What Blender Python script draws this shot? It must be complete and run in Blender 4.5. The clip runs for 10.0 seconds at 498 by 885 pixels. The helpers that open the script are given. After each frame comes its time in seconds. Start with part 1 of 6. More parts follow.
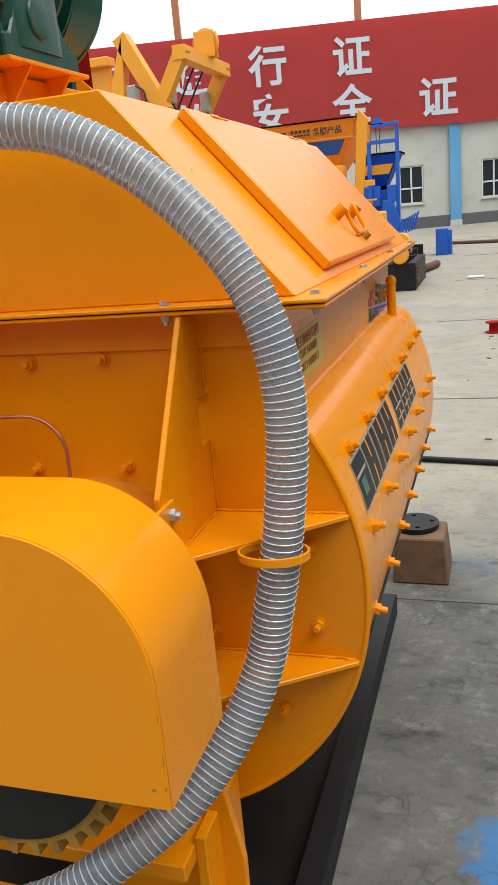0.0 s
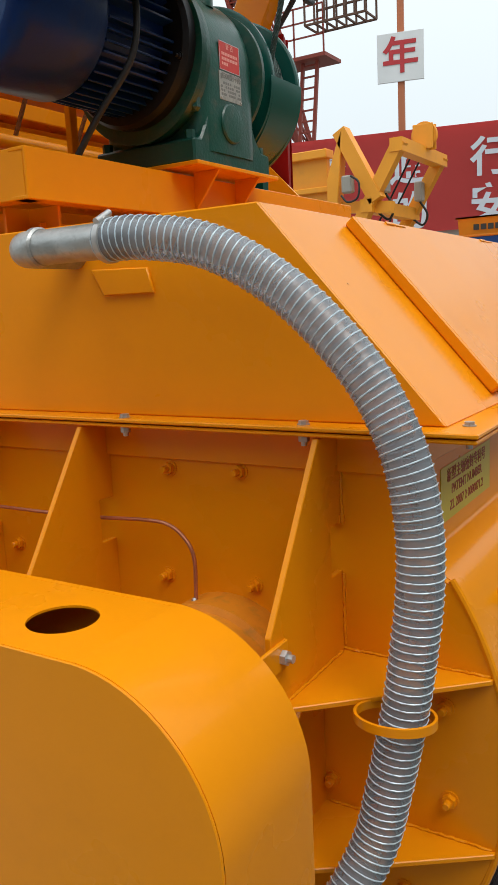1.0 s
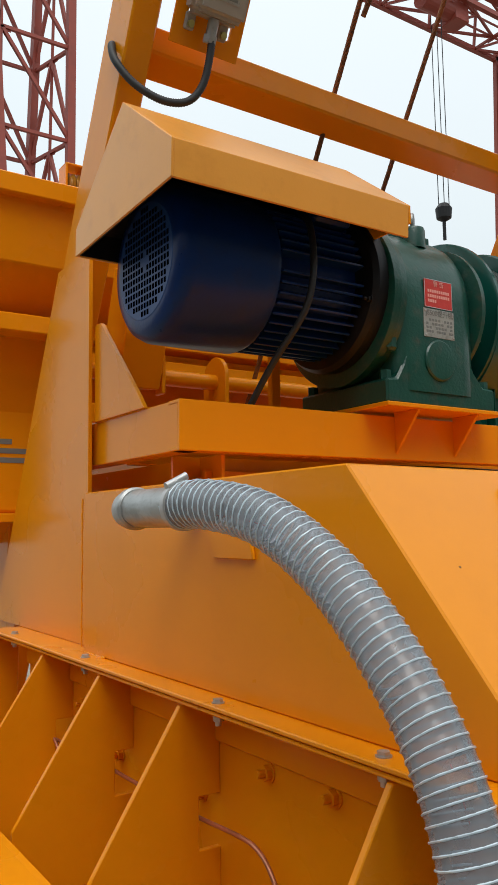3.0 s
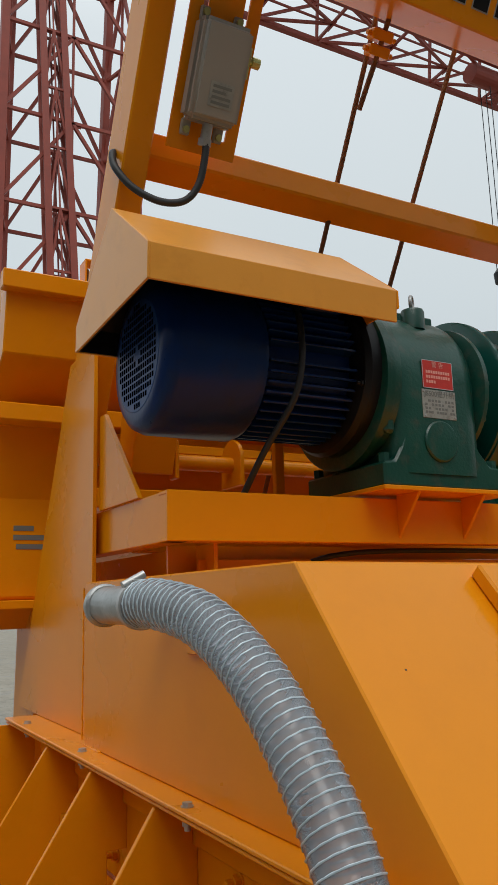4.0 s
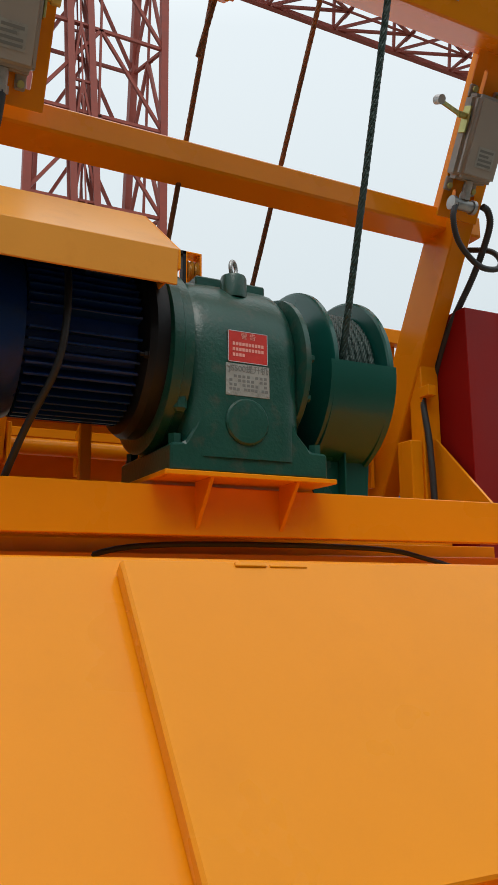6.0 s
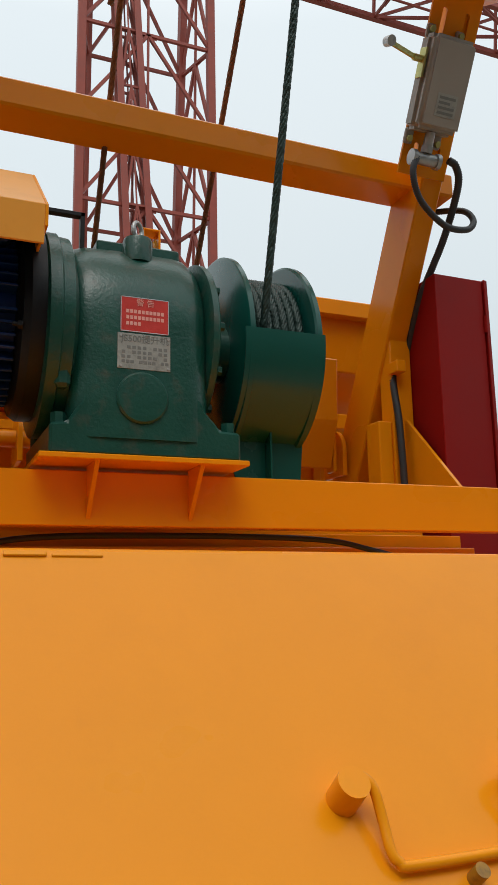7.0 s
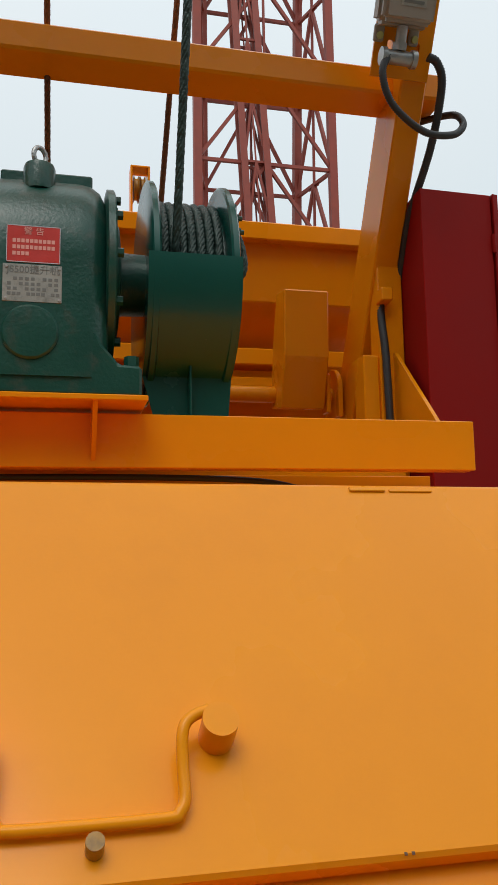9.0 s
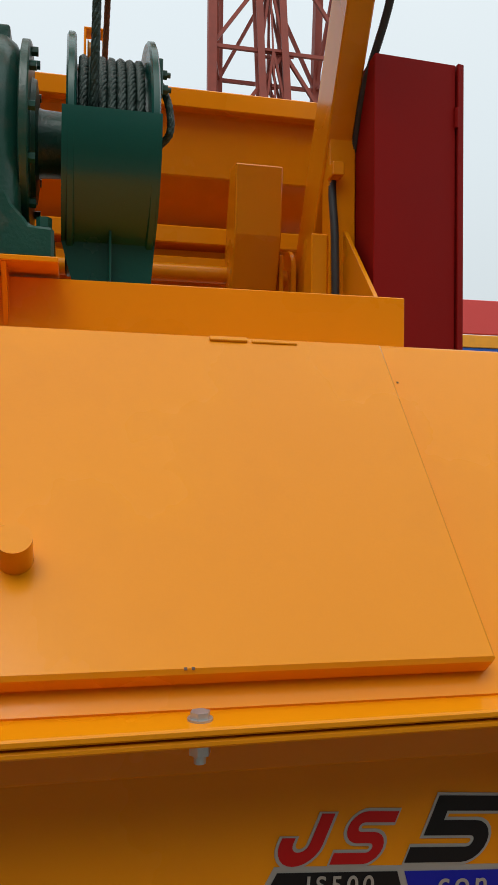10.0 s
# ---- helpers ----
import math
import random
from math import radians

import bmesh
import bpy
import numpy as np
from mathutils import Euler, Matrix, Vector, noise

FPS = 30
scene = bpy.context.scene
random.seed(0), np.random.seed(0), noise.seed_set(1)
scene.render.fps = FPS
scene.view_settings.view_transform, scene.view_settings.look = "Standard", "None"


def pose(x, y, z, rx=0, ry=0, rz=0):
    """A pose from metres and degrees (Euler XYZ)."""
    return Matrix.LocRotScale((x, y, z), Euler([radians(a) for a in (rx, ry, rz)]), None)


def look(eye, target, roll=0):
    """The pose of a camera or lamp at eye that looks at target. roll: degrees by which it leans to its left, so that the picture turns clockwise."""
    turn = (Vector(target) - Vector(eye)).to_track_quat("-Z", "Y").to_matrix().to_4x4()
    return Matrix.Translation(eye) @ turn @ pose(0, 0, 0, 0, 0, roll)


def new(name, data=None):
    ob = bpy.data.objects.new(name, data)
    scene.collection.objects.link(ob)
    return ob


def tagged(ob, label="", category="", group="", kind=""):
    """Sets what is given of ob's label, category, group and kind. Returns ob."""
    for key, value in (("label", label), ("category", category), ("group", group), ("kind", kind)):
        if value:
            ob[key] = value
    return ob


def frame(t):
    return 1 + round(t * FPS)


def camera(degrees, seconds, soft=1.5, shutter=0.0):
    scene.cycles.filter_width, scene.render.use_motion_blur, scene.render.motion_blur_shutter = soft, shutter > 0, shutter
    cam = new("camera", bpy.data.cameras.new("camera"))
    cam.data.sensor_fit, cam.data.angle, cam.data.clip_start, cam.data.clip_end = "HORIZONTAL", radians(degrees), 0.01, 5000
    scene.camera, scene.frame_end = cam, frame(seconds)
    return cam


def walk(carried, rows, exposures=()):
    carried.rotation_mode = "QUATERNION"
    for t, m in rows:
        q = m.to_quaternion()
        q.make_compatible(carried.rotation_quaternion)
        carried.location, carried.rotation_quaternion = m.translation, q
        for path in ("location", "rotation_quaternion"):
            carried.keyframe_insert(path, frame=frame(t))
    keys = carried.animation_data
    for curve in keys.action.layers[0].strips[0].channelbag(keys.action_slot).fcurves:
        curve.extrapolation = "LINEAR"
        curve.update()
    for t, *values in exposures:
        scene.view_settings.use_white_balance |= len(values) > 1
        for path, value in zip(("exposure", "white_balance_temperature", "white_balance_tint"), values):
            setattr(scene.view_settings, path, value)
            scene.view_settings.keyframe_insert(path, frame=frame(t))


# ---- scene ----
cam = camera(34.8, 10.0)
PATH = [
    (0, (1.029, 0.976, 1.849), (0.426, 2.799, 1.289), -5.3),
    (0.5, (1.074, 0.992, 1.887), (0.295, 2.783, 1.458), -4.0),
    (1, (1.077, 1.148, 1.905), (0.032, 2.819, 1.562), -2.8),
    (1.5, (1.133, 1.264, 1.947), (-0.207, 2.743, 1.811), -3.0),
    (2, (1.258, 1.373, 1.961), (-0.228, 2.712, 1.92), -1.5),
    (2.5, (1.253, 1.497, 1.977), (-0.324, 2.722, 2.082), -0.4),
    (3, (1.227, 1.641, 1.993), (-0.428, 2.744, 2.204), -0.9),
    (3.2, (1.252, 1.686, 2.015), (-0.417, 2.756, 2.281), -1.1),
    (4.3, (1.367, 1.832, 2.032), (-0.356, 2.764, 2.433), -1.5),
    (4.5, (1.389, 1.872, 2.024), (-0.329, 2.814, 2.425), -1.1),
    (5, (1.374, 2.012, 2.02), (-0.322, 2.985, 2.443), -1.5),
    (5.5, (1.346, 2.193, 2.033), (-0.369, 3.145, 2.421), -0.1),
    (6, (1.401, 2.407, 2.031), (-0.35, 3.298, 2.404), -0.6),
    (6.2, (1.375, 2.493, 2.014), (-0.387, 3.368, 2.374), -0.6),
    (7.3, (1.352, 2.926, 2.022), (-0.491, 3.605, 2.404), -0.9),
    (7.5, (1.366, 3.002, 2.021), (-0.5, 3.612, 2.405), -0.5),
    (8, (1.399, 3.124, 2.018), (-0.502, 3.615, 2.397), 0.4),
    (8.5, (1.375, 3.21, 2.002), (-0.542, 3.683, 2.315), 0.0),
    (9, (1.367, 3.301, 1.985), (-0.56, 3.759, 2.257), -1.0),
    (9.5, (1.395, 3.424, 1.955), (-0.551, 3.855, 2.123), -1.0),
    (10, (1.391, 3.497, 1.911), (-0.56, 3.936, 1.947), 0.5),
]
walk(cam, [(t, look(eye, target, roll)) for t, eye, target, roll in PATH],
     exposures=[(0.0, 0.54), (0.5, 0.28), (1.0, 0.17), (1.5, 0.30), (2.0, 0.36), (2.5, 0.12), (3.2, -0.06), (4.5, -0.64), (5.0, -0.72), (5.5, -0.32), (6.2, -0.20), (7.5, -0.22), (8.5, -0.20), (9.5, -0.25), (10.0, -0.16)])

# ---- world and sun ----
world = bpy.data.worlds.new("overcast_sky")
scene.world = world
world.use_nodes = True
wn, wl = world.node_tree.nodes, world.node_tree.links
wn.clear()
w_out, w_bg = wn.new("ShaderNodeOutputWorld"), wn.new("ShaderNodeBackground")
w_sky, w_mix, w_cloud, w_ramp = wn.new("ShaderNodeTexSky"), wn.new("ShaderNodeMix"), wn.new("ShaderNodeTexNoise"), wn.new("ShaderNodeValToRGB")
w_sky.sky_type, w_sky.sun_disc = "NISHITA", False
w_sky.sun_elevation, w_sky.sun_rotation = radians(56), radians(116)
w_scale = wn.new("ShaderNodeVectorMath")
w_scale.operation = "SCALE"
w_scale.inputs["Scale"].default_value = 0.12
w_mix.data_type = "RGBA"
w_mix.inputs["Factor"].default_value = 0.9
w_cloud.inputs["Scale"].default_value = 1.6
w_ramp.color_ramp.elements[0].position, w_ramp.color_ramp.elements[0].color = 0.3, (0.95, 0.98, 1.0, 1)
w_ramp.color_ramp.elements[1].position, w_ramp.color_ramp.elements[1].color = 0.7, (1.0, 1.0, 1.0, 1)
# overcast: the zenith is brighter than the horizon
w_geo, w_sep, w_grad, w_mul = wn.new("ShaderNodeTexCoord"), wn.new("ShaderNodeSeparateXYZ"), wn.new("ShaderNodeValToRGB"), wn.new("ShaderNodeMix")
wl.new(w_geo.outputs["Generated"], w_sep.inputs[0])
wl.new(w_sep.outputs["Z"], w_grad.inputs[0])
els = w_grad.color_ramp.elements
els[0].position, els[0].color = 0.0, (0.70, 0.75, 0.76, 1)
els[1].position, els[1].color = 1.0, (2.15, 2.17, 2.15, 1)
mid = els.new(0.35)
mid.color = (0.92, 1.00, 1.02, 1)
mid = els.new(0.62)
mid.color = (1.06, 1.13, 1.15, 1)
w_mul.data_type, w_mul.blend_type = "RGBA", "MULTIPLY"
w_mul.inputs["Factor"].default_value = 1.0
wl.new(w_grad.outputs[0], w_mul.inputs[6])
w_bg.inputs["Strength"].default_value = 1.0
wl.new(w_sky.outputs[0], w_scale.inputs[0])
wl.new(w_scale.outputs[0], w_mix.inputs[6])
wl.new(w_cloud.outputs["Fac"], w_ramp.inputs[0])
wl.new(w_ramp.outputs[0], w_mul.inputs[7])
wl.new(w_mul.outputs[2], w_mix.inputs[7])
wl.new(w_mix.outputs[2], w_bg.inputs[0])
wl.new(w_bg.outputs[0], w_out.inputs[0])
sun = new("sun", bpy.data.lights.new("sun", "SUN"))
sun.data.energy, sun.data.angle, sun.data.color = 1.1, radians(30), (1.0, 0.96, 0.9)
sun.matrix_world = look((5.4, -2.6, 9), (0, 0, 0))


# ---- materials ----
def material(name, color, rough=0.5, metal=0.0, vary=0.12, scale=3.0, grain=60.0, bump=0.02, dirt=None, dirt_amount=0.0, coat=0.0, spec=0.5, random_piece=0.0):
    """Painted or bare surface: two scales of colour variation, uneven gloss, fine relief and dirt patches."""
    m = bpy.data.materials.new(name)
    m.use_nodes = True
    n, l = m.node_tree.nodes, m.node_tree.links
    b = n["Principled BSDF"]
    co = n.new("ShaderNodeTexCoord")
    n1, n2 = n.new("ShaderNodeTexNoise"), n.new("ShaderNodeTexNoise")
    n1.inputs["Scale"].default_value, n1.inputs["Detail"].default_value = scale, 5
    n2.inputs["Scale"].default_value, n2.inputs["Detail"].default_value = grain, 3
    geo = n.new("ShaderNodeNewGeometry")
    for k in (n1, n2):
        l.new(geo.outputs["Position"], k.inputs["Vector"])
    hsv = n.new("ShaderNodeHueSaturation")
    hsv.inputs["Color"].default_value = (*color, 1)
    mr = n.new("ShaderNodeMapRange")
    mr.inputs[1].default_value, mr.inputs[2].default_value = 0.25, 0.75
    mr.inputs[3].default_value, mr.inputs[4].default_value = 1 - vary, 1 + vary
    l.new(n1.outputs["Fac"], mr.inputs[0])
    value = mr.outputs[0]
    if random_piece:
        info, ma = n.new("ShaderNodeObjectInfo"), n.new("ShaderNodeMath")
        ma.operation, ma.inputs[1].default_value = "MULTIPLY_ADD", random_piece
        l.new(info.outputs["Random"], ma.inputs[0])
        l.new(value, ma.inputs[2])
        value = ma.outputs[0]
    l.new(value, hsv.inputs["Value"])
    colour = hsv.outputs[0]
    if dirt:
        n3, rp, mx = n.new("ShaderNodeTexNoise"), n.new("ShaderNodeMapRange"), n.new("ShaderNodeMix")
        n3.inputs["Scale"].default_value, n3.inputs["Detail"].default_value, n3.inputs["Roughness"].default_value = scale * 2.3, 8, 0.65
        l.new(geo.outputs["Position"], n3.inputs["Vector"])
        rp.inputs[1].default_value, rp.inputs[2].default_value, rp.inputs[4].default_value = 0.52, 0.72, dirt_amount
        l.new(n3.outputs["Fac"], rp.inputs[0])
        mx.data_type = "RGBA"
        l.new(rp.outputs[0], mx.inputs["Factor"])
        l.new(colour, mx.inputs[6])
        mx.inputs[7].default_value = (*dirt, 1)
        colour = mx.outputs[2]
    l.new(colour, b.inputs["Base Color"])
    rr = n.new("ShaderNodeMapRange")
    rr.inputs[3].default_value, rr.inputs[4].default_value = max(0.02, rough - 0.08), min(1, rough + 0.08)
    l.new(n1.outputs["Fac"], rr.inputs[0])
    l.new(rr.outputs[0], b.inputs["Roughness"])
    bp = n.new("ShaderNodeBump")
    bp.inputs["Strength"].default_value, bp.inputs["Distance"].default_value = 1.0, bump * 0.05
    ad = n.new("ShaderNodeMath")
    ad.operation, ad.inputs[1].default_value = "MULTIPLY_ADD", 0.35
    l.new(n2.outputs["Fac"], ad.inputs[0])
    l.new(n1.outputs["Fac"], ad.inputs[2])
    l.new(ad.outputs[0], bp.inputs["Height"])
    l.new(bp.outputs[0], b.inputs["Normal"])
    b.inputs["Metallic"].default_value = metal
    b.inputs["Coat Weight"].default_value, b.inputs["Coat Roughness"].default_value = coat, 0.12
    b.inputs["Specular IOR Level"].default_value = spec
    return m


YELLOW = material("yellow_orange_machine_paint", (0.80, 0.272, 0.003), 0.28, vary=0.05, scale=2.5, grain=220, bump=0.006, spec=0.15, coat=0.18, dirt=(0.55, 0.17, 0.01), dirt_amount=0.12)
YELLOW_PALE = material("pale_yellow_sheet_paint", (0.80, 0.34, 0.045), 0.34, vary=0.08, scale=3.5, grain=200, bump=0.01, spec=0.3, coat=0.25, dirt=(0.55, 0.2, 0.02), dirt_amount=0.35)
GEAR_DIRTY = material("greasy_dirty_yellow_paint", (0.36, 0.17, 0.012), 0.42, vary=0.25, scale=14, bump=0.08, dirt=(0.05, 0.035, 0.015), dirt_amount=0.8)
HOUSING = material("dusty_yellow_casting_paint", (0.68, 0.24, 0.01), 0.5, vary=0.15, scale=12, bump=0.05, dirt=(0.30, 0.17, 0.03), dirt_amount=0.6)
YELLOW_FAR = material("weathered_yellow_paint", (0.80, 0.32, 0.015), 0.5, vary=0.08, scale=1.2, dirt=(0.45, 0.2, 0.04), dirt_amount=0.25)
GREEN = material("dark_green_machine_paint", (0.006, 0.062, 0.044), 0.32, vary=0.15, scale=9, grain=120, bump=0.05, dirt=(0.075, 0.075, 0.055), dirt_amount=0.6)
GREEN_SHEET = material("green_sheet_paint", (0.004, 0.070, 0.054), 0.25, vary=0.06, scale=5, grain=200, bump=0.01)
BLUE = material("dark_blue_motor_paint", (0.004, 0.024, 0.115), 0.30, spec=0.22, vary=0.1, scale=8, bump=0.03, dirt=(0.02, 0.02, 0.03), dirt_amount=0.4)
# lighter copy of the motor blue, for the lit grille face
BLUE_GRILLE = material("lit_blue_grille_paint", (0.022, 0.065, 0.20), 0.4, vary=0.15, scale=20, spec=0.3)
HOLE = material("dark_opening", (0.002, 0.002, 0.003), 0.9, spec=0.0)
# black steel; also colours parts whose black is painted shade
BLACK = material("black_oily_steel_and_shade", (0.007, 0.007, 0.008), 0.45, vary=0.2, scale=6, spec=0.3, dirt=(0.025, 0.022, 0.02), dirt_amount=0.4)
SKID = material("black_skid_paint", (0.008, 0.008, 0.009), 0.5, vary=0.2, scale=4, spec=0.3, dirt=(0.03, 0.028, 0.026), dirt_amount=0.3)
RED_CAB = material("dark_red_cabinet_paint", (0.26, 0.008, 0.006), 0.6, spec=0.06, vary=0.05, scale=3, grain=200, bump=0.01)
ZINC = material("galvanised_steel", (0.42, 0.43, 0.42), 0.42, 0.75, vary=0.2, scale=30, bump=0.04, dirt=(0.2, 0.2, 0.19), dirt_amount=0.5)
STEEL = material("zinc_bolt", (0.48, 0.48, 0.47), 0.36, 0.6, vary=0.15, scale=40, bump=0.03)
COPPER = material("copper_tube", (0.50, 0.21, 0.12), 0.35, 0.6, vary=0.2, scale=20, bump=0.02)
GREYBOX = material("grey_beige_plastic", (0.32, 0.30, 0.26), 0.45, vary=0.04, scale=8, grain=150, bump=0.01)
RUBBER = material("dark_grey_conduit", (0.03, 0.033, 0.036), 0.55, vary=0.15, scale=30)
CABLE = material("black_cable_sheath", (0.012, 0.012, 0.012), 0.5, vary=0.2, scale=30)
ROPE_OIL = material("greased_steel_rope", (0.018, 0.042, 0.034), 0.45, 0.25, vary=0.3, scale=60, bump=0.1)
ROPE_RUST = material("rusty_painted_rope", (0.20, 0.075, 0.02), 0.6, vary=0.35, scale=50, bump=0.1, dirt=(0.05, 0.03, 0.02), dirt_amount=0.7)
CRANE = material("red_oxide_crane_paint", (0.25, 0.040, 0.022), 0.55, vary=0.15, scale=0.6)
BANNER = material("red_banner_cloth", (0.62, 0.066, 0.06), 0.75, vary=0.06, scale=0.5, bump=0.2)
WHITE = material("white_lettering", (0.50, 0.53, 0.58), 0.6, vary=0.03)
SIGN = material("white_sign_panel", (0.62, 0.65, 0.66), 0.5, vary=0.06, scale=1)
RED_INK = material("red_lettering", (0.42, 0.02, 0.025), 0.5, vary=0.05)
POST = material("orange_brown_post", (0.42, 0.13, 0.05), 0.55, vary=0.1, scale=1)
WALLPAINT = material("off_white_wall_plaster", (0.46, 0.455, 0.41), 0.85, vary=0.1, scale=0.6, dirt=(0.33, 0.31, 0.26), dirt_amount=0.5)
# grey of the added unseen walls, kept dark to cut bounced light
SKY_BLOCK = material("grey_sky_block", (0.20, 0.20, 0.19), 0.9, vary=0.15, scale=0.6, dirt=(0.12, 0.12, 0.11), dirt_amount=0.5)
PLINTH = material("dark_grey_plinth", (0.10, 0.10, 0.10), 0.8, vary=0.15, scale=0.8)
SKYBLUE = material("light_blue_pillar_paint", (0.10, 0.30, 0.52), 0.6, vary=0.1, scale=0.8, dirt=(0.25, 0.3, 0.33), dirt_amount=0.4)
BLUE_FAR = material("bright_blue_machine_paint", (0.008, 0.095, 0.46), 0.45, vary=0.12, scale=1.5)
GLASS = material("dark_window_glass", (0.02, 0.025, 0.03), 0.06, vary=0.1, scale=0.6, bump=0.0)
WINFRAME = material("white_window_frame", (0.6, 0.62, 0.62), 0.5, vary=0.04)
WOOD = material("stained_timber", (0.15, 0.085, 0.045), 0.8, vary=0.3, scale=8, bump=0.06, dirt=(0.05, 0.04, 0.03), dirt_amount=0.7)
RUST = material("rusted_iron", (0.10, 0.05, 0.03), 0.8, vary=0.3, scale=12, bump=0.2)
PLATE_RED = material("red_warning_plate", (0.52, 0.035, 0.025), 0.4, vary=0.08, scale=30)
PLATE_GREY = material("grey_aluminium_plate", (0.33, 0.34, 0.31), 0.42, 0.25, vary=0.15, scale=25, dirt=(0.08, 0.11, 0.09), dirt_amount=0.5)
INK = material("dark_print", (0.03, 0.03, 0.03), 0.5)
GREYINK = material("faded_print", (0.16, 0.17, 0.16), 0.5)
PINK = material("faded_pink_print", (0.75, 0.35, 0.3), 0.5)
LABEL_YEL = material("yellow_green_label", (0.55, 0.47, 0.04), 0.4, vary=0.05)
LABEL_RED = material("red_brown_print", (0.34, 0.05, 0.02), 0.5)
EDGE = material("silver_sticker_edge", (0.36, 0.36, 0.33), 0.4, 0.2, vary=0.05)
STK_BLACK = material("glossy_black_sticker", (0.008, 0.008, 0.009), 0.4, spec=0.2)
STK_RED = material("glossy_red_sticker", (0.46, 0.008, 0.008), 0.4, spec=0.2)
STK_BLUE = material("glossy_blue_sticker", (0.008, 0.014, 0.36), 0.4, spec=0.2)
STK_GREEN = material("dark_green_sticker", (0.01, 0.10, 0.06), 0.3)
BRASS = material("yellow_passivated_zinc", (0.5, 0.48, 0.18), 0.35, 0.7, vary=0.2, scale=40)


def ground_material():
    m = material("stained_and_shaded_yard_concrete", (0.26, 0.25, 0.215), 0.9, spec=0.2, vary=0.22, scale=0.55, grain=25, bump=0.5, dirt=(0.06, 0.06, 0.06), dirt_amount=0.85)
    n, l = m.node_tree.nodes, m.node_tree.links
    b = n["Principled BSDF"]
    src = b.inputs["Base Color"].links[0].from_socket
    geo = n.new("ShaderNodeNewGeometry")
    # blue paint overspray in loose patches
    n1, r1, mx = n.new("ShaderNodeTexNoise"), n.new("ShaderNodeMapRange"), n.new("ShaderNodeMix")
    n1.inputs["Scale"].default_value, n1.inputs["Detail"].default_value = 1.15, 4
    l.new(geo.outputs["Position"], n1.inputs["Vector"])
    r1.inputs[1].default_value, r1.inputs[2].default_value, r1.inputs[4].default_value = 0.56, 0.70, 0.55
    l.new(n1.outputs["Fac"], r1.inputs[0])
    mx.data_type = "RGBA"
    mx.inputs[7].default_value = (0.07, 0.15, 0.28, 1)
    l.new(r1.outputs[0], mx.inputs["Factor"])
    l.new(src, mx.inputs[6])
    # pale worn streaks
    mp, n2, r2, m2 = n.new("ShaderNodeMapping"), n.new("ShaderNodeTexNoise"), n.new("ShaderNodeMapRange"), n.new("ShaderNodeMix")
    mp.inputs["Scale"].default_value = (0.9, 1.3, 1)
    mp.inputs["Rotation"].default_value = (0, 0, 0.5)
    l.new(geo.outputs["Position"], mp.inputs["Vector"])
    l.new(mp.outputs[0], n2.inputs["Vector"])
    n2.inputs["Scale"].default_value, n2.inputs["Detail"].default_value, n2.inputs["Roughness"].default_value = 1.7, 8, 0.7
    r2.inputs[1].default_value, r2.inputs[2].default_value, r2.inputs[4].default_value = 0.5, 0.7, 0.6
    l.new(n2.outputs["Fac"], r2.inputs[0])
    m2.data_type = "RGBA"
    m2.inputs[7].default_value = (0.40, 0.37, 0.31, 1)
    l.new(r2.outputs[0], m2.inputs["Factor"])
    l.new(mx.outputs[2], m2.inputs[6])
    # one wide dark patch, ragged-edged, painting shade on the ground beside the mixer
    sub, dist, n3, add, r3, m3 = n.new("ShaderNodeVectorMath"), n.new("ShaderNodeVectorMath"), n.new("ShaderNodeTexNoise"), n.new("ShaderNodeMath"), n.new("ShaderNodeMapRange"), n.new("ShaderNodeMix")
    sub.operation, sub.inputs[1].default_value = "SUBTRACT", (1.4, 2.9, 0.0)
    dist.operation = "LENGTH"
    l.new(geo.outputs["Position"], sub.inputs[0])
    l.new(sub.outputs[0], dist.inputs[0])
    n3.inputs["Scale"].default_value, n3.inputs["Detail"].default_value = 2.2, 7
    l.new(geo.outputs["Position"], n3.inputs["Vector"])
    add.operation, add.inputs[1].default_value = "MULTIPLY_ADD", 2.4
    l.new(n3.outputs["Fac"], add.inputs[0])
    l.new(dist.outputs["Value"], add.inputs[2])
    r3.inputs[1].default_value, r3.inputs[2].default_value, r3.inputs[3].default_value, r3.inputs[4].default_value = 2.6, 4.4, 0.62, 0.0
    l.new(add.outputs[0], r3.inputs[0])
    m3.data_type = "RGBA"
    m3.inputs[7].default_value = (0.045, 0.047, 0.047, 1)
    l.new(r3.outputs[0], m3.inputs["Factor"])
    l.new(m2.outputs[2], m3.inputs[6])
    # dark tyre scuffs in short strokes
    mq, n4, r4, m4 = n.new("ShaderNodeMapping"), n.new("ShaderNodeTexNoise"), n.new("ShaderNodeMapRange"), n.new("ShaderNodeMix")
    mq.inputs["Scale"].default_value, mq.inputs["Rotation"].default_value = (4.0, 7.0, 1.0), (0, 0, -0.9)
    l.new(geo.outputs["Position"], mq.inputs["Vector"])
    l.new(mq.outputs[0], n4.inputs["Vector"])
    n4.inputs["Scale"].default_value, n4.inputs["Detail"].default_value, n4.inputs["Roughness"].default_value = 1.0, 6, 0.7
    r4.inputs[1].default_value, r4.inputs[2].default_value, r4.inputs[4].default_value = 0.53, 0.66, 0.62
    l.new(n4.outputs["Fac"], r4.inputs[0])
    m4.data_type = "RGBA"
    m4.inputs[7].default_value = (0.03, 0.03, 0.032, 1)
    l.new(r4.outputs[0], m4.inputs["Factor"])
    l.new(m3.outputs[2], m4.inputs[6])
    # pale speckle of spilt cement
    n5, r5, m5 = n.new("ShaderNodeTexNoise"), n.new("ShaderNodeMapRange"), n.new("ShaderNodeMix")
